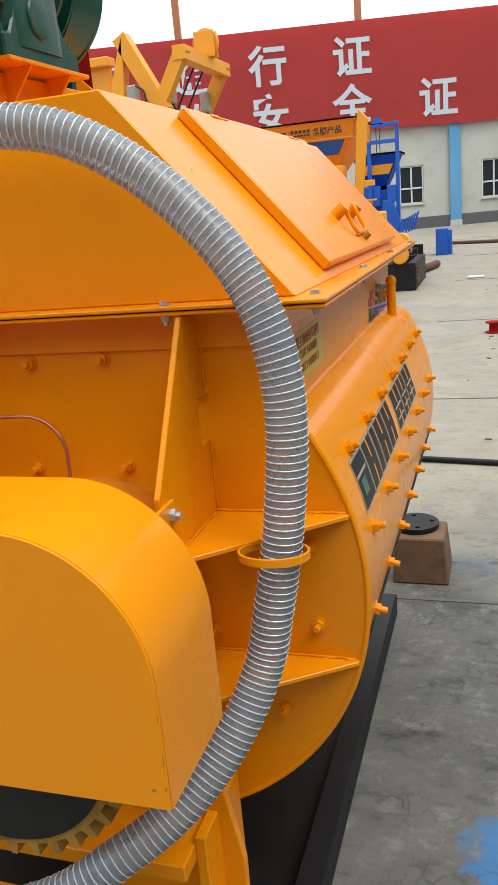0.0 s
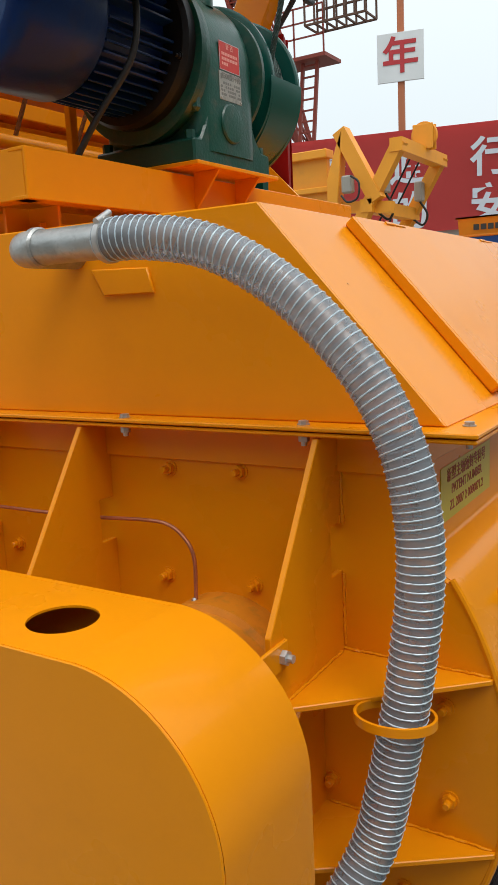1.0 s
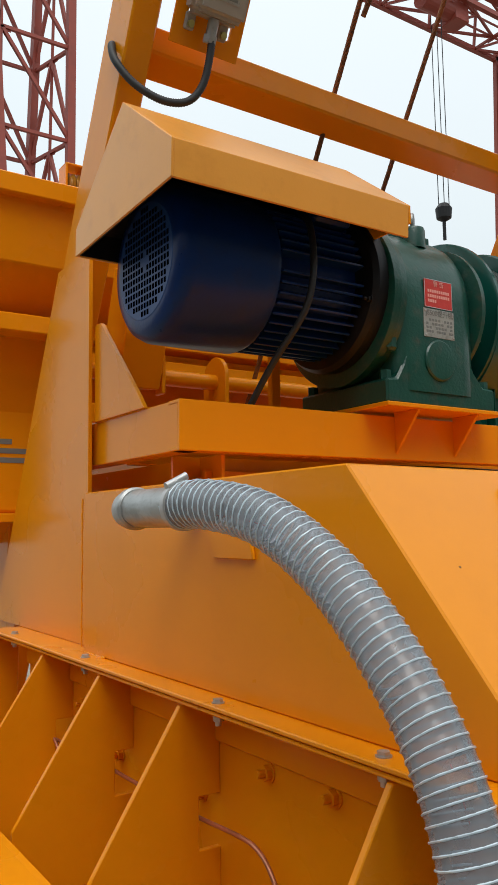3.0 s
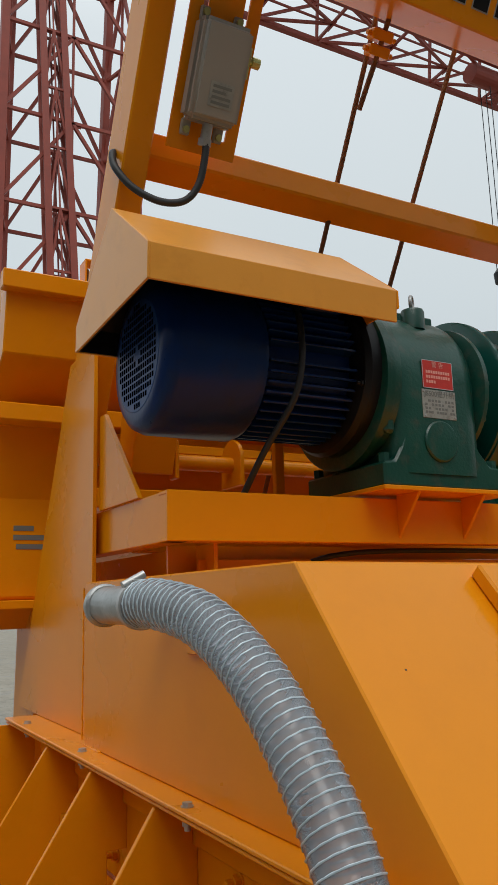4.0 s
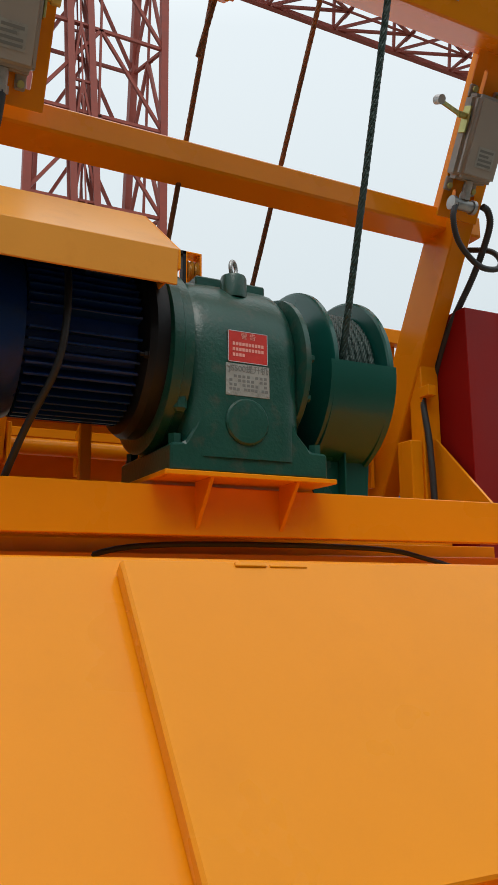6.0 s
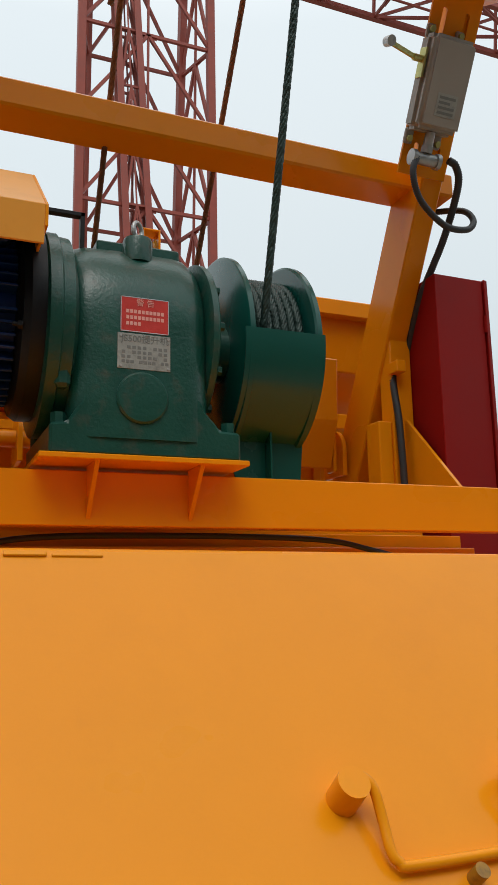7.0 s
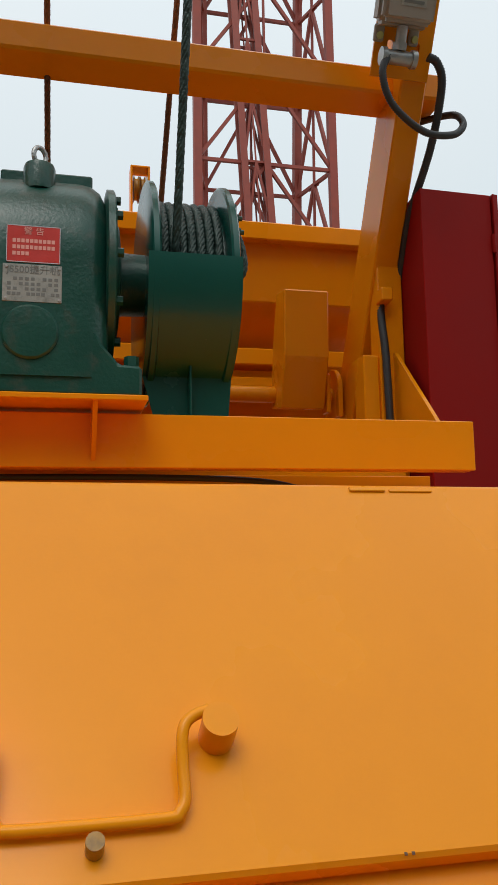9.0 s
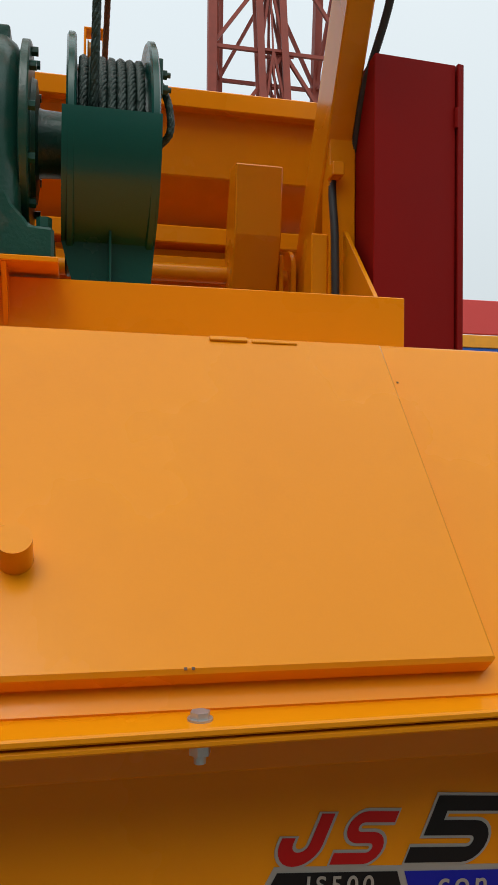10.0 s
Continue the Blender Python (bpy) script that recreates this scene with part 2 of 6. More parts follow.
    n5.inputs["Scale"].default_value, n5.inputs["Detail"].default_value, n5.inputs["Roughness"].default_value = 9.0, 8, 0.75
    l.new(geo.outputs["Position"], n5.inputs["Vector"])
    r5.inputs[1].default_value, r5.inputs[2].default_value, r5.inputs[4].default_value = 0.52, 0.66, 0.6
    l.new(n5.outputs["Fac"], r5.inputs[0])
    m5.data_type = "RGBA"
    m5.inputs[7].default_value = (0.24, 0.235, 0.215, 1)
    l.new(r5.outputs[0], m5.inputs["Factor"])
    l.new(m4.outputs[2], m5.inputs[6])
    # spilt blue paint
    sb, ds, ad6, r6, m6 = n.new("ShaderNodeVectorMath"), n.new("ShaderNodeVectorMath"), n.new("ShaderNodeMath"), n.new("ShaderNodeMapRange"), n.new("ShaderNodeMix")
    sb.operation, sb.inputs[1].default_value = "SUBTRACT", (1.12, 2.92, 0.0)
    ds.operation = "LENGTH"
    l.new(geo.outputs["Position"], sb.inputs[0])
    l.new(sb.outputs[0], ds.inputs[0])
    ad6.operation, ad6.inputs[1].default_value = "MULTIPLY_ADD", 0.35
    l.new(n5.outputs["Fac"], ad6.inputs[0])
    l.new(ds.outputs["Value"], ad6.inputs[2])
    r6.inputs[1].default_value, r6.inputs[2].default_value, r6.inputs[3].default_value, r6.inputs[4].default_value = 0.33, 0.38, 0.85, 0.0
    l.new(ad6.outputs[0], r6.inputs[0])
    m6.data_type = "RGBA"
    m6.inputs[7].default_value = (0.05, 0.17, 0.36, 1)
    l.new(r6.outputs[0], m6.inputs["Factor"])
    l.new(m5.outputs[2], m6.inputs[6])
    # dark crow's-foot scuffs: broken, wandering thin lines
    n7, ad7, vo, r7, n8, r8, mu, m7 = n.new("ShaderNodeTexNoise"), n.new("ShaderNodeMix"), n.new("ShaderNodeTexVoronoi"), n.new("ShaderNodeMapRange"), n.new("ShaderNodeTexNoise"), n.new("ShaderNodeMapRange"), n.new("ShaderNodeMath"), n.new("ShaderNodeMix")
    n7.inputs["Scale"].default_value, n7.inputs["Detail"].default_value = 5.0, 5
    l.new(geo.outputs["Position"], n7.inputs["Vector"])
    ad7.data_type, ad7.blend_type, ad7.inputs["Factor"].default_value = "RGBA", "ADD", 0.30
    l.new(geo.outputs["Position"], ad7.inputs[6])
    l.new(n7.outputs["Color"], ad7.inputs[7])
    vo.feature, vo.inputs["Scale"].default_value = "DISTANCE_TO_EDGE", 11.0
    l.new(ad7.outputs[2], vo.inputs["Vector"])
    r7.inputs[1].default_value, r7.inputs[2].default_value, r7.inputs[3].default_value, r7.inputs[4].default_value = 0.0, 0.09, 1.0, 0.0
    l.new(vo.outputs["Distance"], r7.inputs[0])
    n8.inputs["Scale"].default_value, n8.inputs["Detail"].default_value = 3.3, 6
    l.new(geo.outputs["Position"], n8.inputs["Vector"])
    r8.inputs[1].default_value, r8.inputs[2].default_value, r8.inputs[4].default_value = 0.48, 0.62, 0.42
    l.new(n8.outputs["Fac"], r8.inputs[0])
    mu.operation = "MULTIPLY"
    l.new(r7.outputs[0], mu.inputs[0])
    l.new(r8.outputs[0], mu.inputs[1])
    m7.data_type = "RGBA"
    m7.inputs[7].default_value = (0.022, 0.022, 0.024, 1)
    l.new(mu.outputs[0], m7.inputs["Factor"])
    l.new(m6.outputs[2], m7.inputs[6])
    # dry sandy slab beyond the joint
    sp_, ny, r9, n9, m9 = n.new("ShaderNodeSeparateXYZ"), n.new("ShaderNodeMath"), n.new("ShaderNodeMapRange"), n.new("ShaderNodeTexNoise"), n.new("ShaderNodeMix")
    l.new(geo.outputs["Position"], sp_.inputs[0])
    n9.inputs["Scale"].default_value, n9.inputs["Detail"].default_value = 1.4, 7
    l.new(geo.outputs["Position"], n9.inputs["Vector"])
    ny.operation, ny.inputs[1].default_value = "MULTIPLY_ADD", 4.0
    l.new(n9.outputs["Fac"], ny.inputs[0])
    l.new(sp_.outputs["Y"], ny.inputs[2])
    r9.inputs[1].default_value, r9.inputs[2].default_value, r9.inputs[4].default_value = 6.6, 8.2, 0.55
    l.new(ny.outputs[0], r9.inputs[0])
    m9.data_type = "RGBA"
    m9.inputs[7].default_value = (0.33, 0.295, 0.235, 1)
    l.new(r9.outputs[0], m9.inputs["Factor"])
    l.new(m7.outputs[2], m9.inputs[6])
    l.new(m9.outputs[2], b.inputs["Base Color"])
    return m


CONCRETE = ground_material()


def hose_material():
    """Clear flexible plastic: tinted see-through wall with a faint milky film and a glossy skin."""
    m = bpy.data.materials.new("clear_ribbed_plastic")
    m.use_nodes = True
    n, l = m.node_tree.nodes, m.node_tree.links
    n.remove(n["Principled BSDF"])
    tr, film, gloss = n.new("ShaderNodeBsdfTransparent"), n.new("ShaderNodeBsdfDiffuse"), n.new("ShaderNodeBsdfGlossy")
    tr.inputs[0].default_value = (0.76, 0.79, 0.84, 1)
    film.inputs[0].default_value = (0.31, 0.335, 0.36, 1)
    gloss.inputs[0].default_value = (1, 1, 1, 1)
    gloss.inputs["Roughness"].default_value = 0.2
    no, mr, mix, skin, fr = n.new("ShaderNodeTexNoise"), n.new("ShaderNodeMapRange"), n.new("ShaderNodeMixShader"), n.new("ShaderNodeMixShader"), n.new("ShaderNodeFresnel")
    no.inputs["Scale"].default_value = 16
    fr.inputs[0].default_value = 1.42
    mr.inputs[3].default_value, mr.inputs[4].default_value = 0.40, 0.54
    l.new(no.outputs["Fac"], mr.inputs[0])
    l.new(mr.outputs[0], mix.inputs[0])
    l.new(tr.outputs[0], mix.inputs[1])
    l.new(film.outputs[0], mix.inputs[2])
    l.new(fr.outputs[0], skin.inputs[0])
    l.new(mix.outputs[0], skin.inputs[1])
    l.new(gloss.outputs[0], skin.inputs[2])
    l.new(skin.outputs[0], n["Material Output"].inputs[0])
    return m


HOSE = hose_material()
COIL = material("steel_spiral_in_plastic", (0.52, 0.62, 0.68), 0.3, 0.15, vary=0.2, scale=40)


# ---- mesh helpers ----
def part(name, bm, mat, parent=None, label="", smooth=None):
    me = bpy.data.meshes.new(name)
    bmesh.ops.recalc_face_normals(bm, faces=bm.faces[:])
    bm.to_mesh(me)
    bm.free()
    me.materials.append(mat)
    if smooth is not None:
        me.polygons.foreach_set("use_smooth", [True] * len(me.polygons))
        me.set_sharp_from_angle(angle=radians(smooth))
    ob = new(name, me)
    if parent:
        ob.parent = parent
    if label:
        ob["label"] = label
    return ob


def shared(name, like, parent, m):
    """One more piece on the mesh of a piece that stands already."""
    ob = new(name, like.data)
    ob.parent = parent
    ob.matrix_local = m
    return ob


def thing(name, at=(0, 0, 0), label="", category="", group="", kind=""):
    ob = new(name)
    ob.location = at
    ob.empty_display_size = 0.1
    bpy.context.view_layer.update()
    return tagged(ob, label, category, group, kind)


def soften(bm, width, segments=1):
    if width:
        bmesh.ops.bevel(bm, geom=[e for e in bm.edges if e.is_manifold and e.calc_face_angle(0) > 0.5], offset=width, segments=segments, affect="EDGES", clamp_overlap=True)
    return bm


def joined(*meshes):
    out = bmesh.new()
    for b in meshes:
        me = bpy.data.meshes.new("tmp")
        b.to_mesh(me)
        b.free()
        out.from_mesh(me)
        bpy.data.meshes.remove(me)
    return out


def box(x0, x1, y0, y1, z0, z1, bevel=0.003, m=None):
    bm = bmesh.new()
    bmesh.ops.create_cube(bm, size=1.0)
    bmesh.ops.transform(bm, matrix=Matrix.Translation(((x0 + x1) / 2, (y0 + y1) / 2, (z0 + z1) / 2)) @ Matrix.Diagonal((x1 - x0, y1 - y0, z1 - z0, 1)), verts=bm.verts)
    soften(bm, bevel)
    if m:
        bm.transform(m)
    return bm


def prism(poly, axis, a, b, bevel=0.0, holes=()):
    """A polygon, in the plane across the axis, drawn out from a to b. x: (y, z); y: (x, z); z: (x, y)."""
    bm = bmesh.new()

    def put(p, h):
        return {"x": (h, p[0], p[1]), "y": (p[0], h, p[1]), "z": (p[0], p[1], h)}[axis]
    rings = []
    for loop in (poly, *holes):
        lo, hi = [bm.verts.new(put(p, a)) for p in loop], [bm.verts.new(put(p, b)) for p in loop]
        for i in range(len(loop)):
            j = (i + 1) % len(loop)
            bm.faces.new((lo[i], lo[j], hi[j], hi[i]))
        rings.append((lo, hi))
    for k in (0, 1):
        if holes:
            edges = [bm.edges.get((r[k][i], r[k][(i + 1) % len(r[k])])) for r in rings for i in range(len(r[k]))]
            bmesh.ops.triangle_fill(bm, use_beauty=True, use_dissolve=False, edges=edges)
        else:
            bm.faces.new(rings[0][k])
    bmesh.ops.recalc_face_normals(bm, faces=bm.faces[:])
    return soften(bm, bevel)


def ring_frame(d):
    d = Vector(d).normalized()
    up = Vector((0, 0, 1)) if abs(d.z) < 0.9 else Vector((1, 0, 0))
    s = d.cross(up).normalized()
    return s, s.cross(d).normalized()


def sweep(pts, radius, seg=10, caps=True, closed=False):
    """A round tube along points, with a frame carried along without twist."""
    bm = bmesh.new()
    pts = [Vector(p) for p in pts]
    n = len(pts)
    tang = []
    for i in range(n):
        a, b = pts[(i - 1) % n if closed else max(0, i - 1)], pts[(i + 1) % n if closed else min(n - 1, i + 1)]
        tang.append((b - a).normalized())
    s, u = ring_frame(tang[0])
    rows = []
    for i in range(n):
        s = (s - tang[i] * s.dot(tang[i])).normalized()
        u = tang[i].cross(s)
        r = radius[i] if isinstance(radius, (list, tuple)) else radius
        rows.append([bm.verts.new(pts[i] + r * (math.cos(2 * math.pi * k / seg) * s + math.sin(2 * math.pi * k / seg) * u)) for k in range(seg)])
    for i in range(n if closed else n - 1):
        for k in range(seg):
            bm.faces.new((rows[i][k], rows[i][(k + 1) % seg], rows[(i + 1) % n][(k + 1) % seg], rows[(i + 1) % n][k]))
    if caps and not closed:
        bm.faces.new(rows[0][::-1])
        bm.faces.new(rows[-1])
    return bm


def rod(a, b, r, seg=16, bevel=0.0):
    return soften(sweep([a, b], r, seg), bevel)


def lathe(profile, centre, axis="y", seg=48):
    """Turns (along, radius) pairs round an axis through the centre."""
    bm = bmesh.new()
    c = Vector(centre)
    d = {"x": Vector((1, 0, 0)), "y": Vector((0, 1, 0)), "z": Vector((0, 0, 1))}[axis]
    s, u = ring_frame(d)
    rows = []
    for along, r in profile:
        rows.append([bm.verts.new(c + d * along + max(r, 1e-4) * (math.cos(2 * math.pi * k / seg) * s + math.sin(2 * math.pi * k / seg) * u)) for k in range(seg)])
    for i in range(len(rows) - 1):
        for k in range(seg):
            bm.faces.new((rows[i][k], rows[i][(k + 1) % seg], rows[i + 1][(k + 1) % seg], rows[i + 1][k]))
    bm.faces.new(rows[0][::-1])
    bm.faces.new(rows[-1])
    return bm


def smooth_path(pts, steps=8):
    """Catmull-Rom through the points."""
    p = [Vector(q) for q in pts]
    p = [2 * p[0] - p[1], *p, 2 * p[-1] - p[-2]]
    out = []
    for i in range(1, len(p) - 2):
        for k in range(steps):
            t = k / steps
            a, b, c, d = p[i - 1], p[i], p[i + 1], p[i + 2]
            out.append(0.5 * (2 * b + (c - a) * t + (2 * a - 5 * b + 4 * c - d) * t * t + (3 * b - a - 3 * c + d) * t ** 3))
    out.append(p[-2])
    return out


def even(pts, step):
    """The path again, with points at an even distance."""
    out, left = [pts[0]], step
    for a, b in zip(pts, pts[1:]):
        d = (b - a).length
        while left <= d:
            out.append(a.lerp(b, left / d))
            left += step
        left -= d
    return out


def arc(cx, cz, r, a0, a1, n):
    return [(cx + r * math.cos(radians(a0 + (a1 - a0) * i / n)), cz + r * math.sin(radians(a0 + (a1 - a0) * i / n))) for i in range(n + 1)]


def strands(pts, r, turns_per_m=9, count=6):
    """A laid wire rope: strands wound round the path."""
    pts = even(pts, r * 1.3)
    frames, (s, u) = [], ring_frame(pts[1] - pts[0])
    for i, p in enumerate(pts):
        d = (pts[min(i + 1, len(pts) - 1)] - pts[max(i - 1, 0)]).normalized()
        s = (s - d * s.dot(d)).normalized()
        frames.append((p, s, d.cross(s)))
    out = []
    for k in range(count):
        line = []
        for i, (p, a, b) in enumerate(frames):
            ph = 2 * math.pi * (k / count + i * r * 1.3 * turns_per_m)
            line.append(p + 0.58 * r * (math.cos(ph) * a + math.sin(ph) * b))
        out.append(sweep(line, r * 0.46, 6))
    return joined(*out)


def hexbolt(d=0.012, head=0.008, shank=0.022):
    """A nut on a washer with the bolt's end standing out of it, along +z from 0."""
    ws = lathe([(0, d * 1.15), (0.002, d * 1.15)], (0, 0, 0), "z", 16)
    nut = lathe([(0.002, d * 0.9), (0.002 + head, d * 0.9)], (0, 0, 0), "z", 6)
    soften(nut, 0.001)
    end = lathe([(0.002 + head, d * 0.5), (0.002 + head + shank * 0.4, d * 0.5), (0.003 + head + shank * 0.45, d * 0.4)], (0, 0, 0), "z", 12)
    return joined(ws, nut, end)


def text_mesh(body, size, m, mat, parent, name="lettering", extrude=0.001, bold=0.0, align="CENTER", label="", shear=0.0, spacing=1.0):
    cu = bpy.data.curves.new(name, "FONT")
    cu.body, cu.size, cu.extrude, cu.offset, cu.align_x, cu.align_y = body, size, extrude, bold, align, "CENTER"
    cu.shear, cu.space_character = shear, spacing
    cu.materials.append(mat)
    ob = new(name, cu)
    ob.parent = parent
    ob.matrix_local = m
    if label:
        ob["label"] = label
    return ob


def ribbon(points, width, slant, drop, depth, closed=False):
    """A flat letter stroke with mitred corners: u along y, v up, slanted and dropped, at x = 0 to depth."""
    pts = [Vector((u, v)) for u, v in points]
    n = len(pts)
    left, right = [], []
    for i, p in enumerate(pts):
        a = pts[i - 1] if i or closed else None
        b = pts[(i + 1) % n] if i < n - 1 or closed else None
        d0 = (p - a).normalized() if a is not None else (b - p).normalized()
        d1 = (b - p).normalized() if b is not None else d0
        t = (d0 + d1).normalized()
        nrm = Vector((-t.y, t.x))
        k = width / 2 / max(0.5, nrm.dot(Vector((-d0.y, d0.x))))
        ext = t * (width / 2 if a is None else 0) * -1 + t * (width / 2 if b is None else 0)
        ext = ext * 0.5
        left.append(p + nrm * k + ext)
        right.append(p - nrm * k + ext)
    bm = bmesh.new()
    rows = [[bm.verts.new((x, p.x + slant * p.y, p.y + drop * (p.x + slant * p.y))) for p in side] for side in (left, right) for x in (0.0, depth)]
    for i in range(n if closed else n - 1):
        j = (i + 1) % n
        bm.faces.new((rows[1][i], rows[1][j], rows[3][j], rows[3][i]))
        bm.faces.new((rows[0][i], rows[0][j], rows[1][j], rows[1][i]))
        bm.faces.new((rows[2][i], rows[2][j], rows[3][j], rows[3][i]))
    if not closed:
        for i in (0, n - 1):
            bm.faces.new((rows[0][i], rows[1][i], rows[3][i], rows[2][i]))
    return bm


def facing(origin, right, up):
    """A matrix whose x is right and y is up, at the origin."""
    r, u = Vector(right).normalized(), Vector(up).normalized()
    n = r.cross(u)
    return Matrix(((r.x, u.x, n.x, origin[0]), (r.y, u.y, n.y, origin[1]), (r.z, u.z, n.z, origin[2]), (0, 0, 0, 1)))


def turned(m, at):
    return Matrix.Translation(at) @ m.to_4x4()


def along(d):
    """Turns +z to the direction d."""
    return Vector(d).normalized().to_track_quat("Z", "Y").to_matrix()



# ---- ground ----
def build_ground():
    bm = bmesh.new()
    xs = [-400, -120, -60, -30, -16, -8, -4, -2, 0, 2, 4, 8, 16, 30, 60, 120, 400]
    ys = [-400, -100, -30, -10, -3, 0, 2, 4, 5.5, 8, 12, 16, 20, 26, 32, 36, 60, 120, 400]
    rows = [[bm.verts.new((x, y, 0.0165 * min(max(y - 5.5, 0), 30.5))) for x in xs] for y in ys]
    for i in range(len(ys) - 1):
        for j in range(len(xs) - 1):
            bm.faces.new((rows[i][j], rows[i][j + 1], rows[i + 1][j + 1], rows[i + 1][j]))
    tagged(part("ground", bm, CONCRETE), "worn grey concrete yard with blue paint stains and tyre scuffs", "ground", kind="structure")


build_ground()

# ---- concrete mixer: trough with end plate, ribs, flange and hood ----
mixer = thing("concrete_mixer", (0.137, 3.4, 0.0), "yellow-orange twin-shaft concrete mixer trough with sloped hood", "concrete mixer")
INV = Matrix.Translation((-0.137, -3.4, 0.0))


def mp(name, bm, mat=YELLOW, parent=None, label="", smooth=None):
    """A part of the mixer, given in world places."""
    bm.transform(INV)
    return part(name, bm, mat, parent or mixer, label, smooth)


CX, CZ, CR = 0.137, 1.07, 0.63
profile = [(0.60, 1.67), (0.60, 1.442), (0.603, 1.437), (0.61, 1.432), (0.64, 1.420)] + arc(CX, CZ, CR, 32, -90, 30)
profile += [(-0.6 - x, z) for x, z in reversed(profile)]
mp("trough_shell", prism(profile, "y", 2.462, 4.24), smooth=50)
mp("end_plate", prism([(CX + (x - CX) * 0.995, z) for x, z in profile], "y", 2.446, 2.462), smooth=25)
mp("end_plate", prism([(CX + (x - CX) * 0.995, z) for x, z in profile], "y", 4.24, 4.256), smooth=25)
# rolled edge round the end plate
edge_line = [(CX + (CR + 0.001) * math.cos(radians(a)), 2.449, CZ + (CR + 0.001) * math.sin(radians(a))) for a in np.linspace(33, -92, 50)]
mp("edge_weld", sweep(edge_line, 0.007, 8), smooth=40)
DIP = Matrix(((1, 0, 0, 0), (0, 1, 0, 0), (0, -0.009, 1, 0.009 * 2.55), (0, 0, 0, 1)))
FLANGE_DIP = Matrix(((1, 0, 0, 0), (0, 1, 0, 0), (0, -0.009, 1, 0.009 * 2.55), (0, 0, 0, 1)))
# stiffening strips below the flange on the end plate
mp("strip", box(-1.2, 0.598, 2.437, 2.446, 1.595, 1.67, 0.002))
mp("strip", box(0.600, 0.606, 2.44, 4.24, 1.605, 1.67, 0.002, FLANGE_DIP))
# paired flanges, dipped a little towards the far end to fit the camera's view
def flange_plate(x1, y0, y1, z0, z1):
    """A flange plate, its outer edge drawn in towards the far end to fit the camera's view."""
    bm = box(-1.33, x1, y0, y1, z0, z1, 0.002, FLANGE_DIP)
    for v in bm.verts:
        if v.co.x > 0.5:
            v.co.x -= 0.017 * (v.co.y - y0)
    return bm


mp("trough_flange", flange_plate(0.735, 2.360, 4.345, 1.670, 1.677))
mp("hood_flange", flange_plate(0.738, 2.356, 4.35, 1.680, 1.688))

# hood
hood_poly = [(-0.69, 1.688), (0.672, 1.688), (0.327, 2.084), (-0.69, 2.084)]


def hoodpart(name, bm, mat=YELLOW, parent=None, label="", smooth=None):
    """A part of the hood, dipped a little towards its far end to fit the camera's view."""
    bm.transform(DIP)
    return mp(name, bm, mat, parent, label, smooth)


hood = hoodpart("hood", prism(hood_poly, "y", 2.414, 4.30, 0.003))
S_N = Vector((0.396, 0, 0.345)).normalized()
S_D = Vector((0.345, 0, -0.396)).normalized()


def on_slope(along_y, down, out=0.0):
    return Vector((0.327, along_y, 2.084)) + S_D * down + S_N * out


def slope_box(y0, y1, d0, d1, h0, h1, bevel=0.003):
    bm = bmesh.new()
    v = [bm.verts.new(on_slope(y, d, h)) for y in (y0, y1) for d in (d0, d1) for h in (h0, h1)]
    bmesh.ops.convex_hull(bm, input=v)
    return soften(bm, bevel)


lid = hoodpart("lid", slope_box(2.738, 3.912, 0.029, 0.500, 0.0005, 0.028, 0.004))
for y0 in (2.905, 3.672):
    hoodpart("hinge_weld", joined(slope_box(y0, y0 + 0.05, 0.034, 0.042, 0.027, 0.0315, 0.001), slope_box(y0 + 0.056, y0 + 0.118, 0.037, 0.042, 0.027, 0.0305, 0.001)), YELLOW, lid)
# lid handle: two pegs with a bent bar
for y0 in (3.222, 3.447):
    a, b = on_slope(y0, 0.377, 0.028), on_slope(y0, 0.377, 0.064)
    hoodpart("peg", rod(a, b, 0.0172, 24, 0.002), YELLOW, lid, smooth=40)
hb = [on_slope(3.226, 0.364, 0.058), on_slope(3.236, 0.370, 0.058), on_slope(3.245, 0.382, 0.056), on_slope(3.247, 0.412, 0.046), on_slope(3.247, 0.437, 0.040), on_slope(3.253, 0.448, 0.038),
      on_slope(3.268, 0.452, 0.037), on_slope(3.389, 0.452, 0.037), on_slope(3.404, 0.448, 0.038), on_slope(3.410, 0.437, 0.040), on_slope(3.410, 0.412, 0.046), on_slope(3.412, 0.382, 0.056), on_slope(3.422, 0.370, 0.058), on_slope(3.438, 0.364, 0.058)]
hoodpart("handle", sweep(smooth_path(hb, 4), 0.0056, 10), YELLOW, lid, smooth=40)
hoodpart("stop_pin", rod(on_slope(3.332, 0.470, 0.026), on_slope(3.332, 0.470, 0.048), 0.008, 14, 0.002), GEAR_DIRTY, lid, "worn stop pin", 40)

# flange bolts with hex heads above and nuts below
head = part("flange_bolt", joined(lathe([(0, 0.0115), (0.002, 0.0115)], (0, 0, 1.688), "z", 16), soften(lathe([(0.002, 0.0092), (0.0075, 0.0092)], (0, 0, 1.688), "z", 6), 0.0012),
                                soften(lathe([(-0.03, 0.0100), (-0.0195, 0.0100)], (0, 0, 1.688), "z", 6), 0.0012), lathe([(-0.038, 0.0055), (-0.03, 0.006)], (0, 0, 1.688), "z", 10)), STEEL, mixer)
head.matrix_local = INV @ pose(0.693, 3.612, -0.0095, 0, 0, 10)
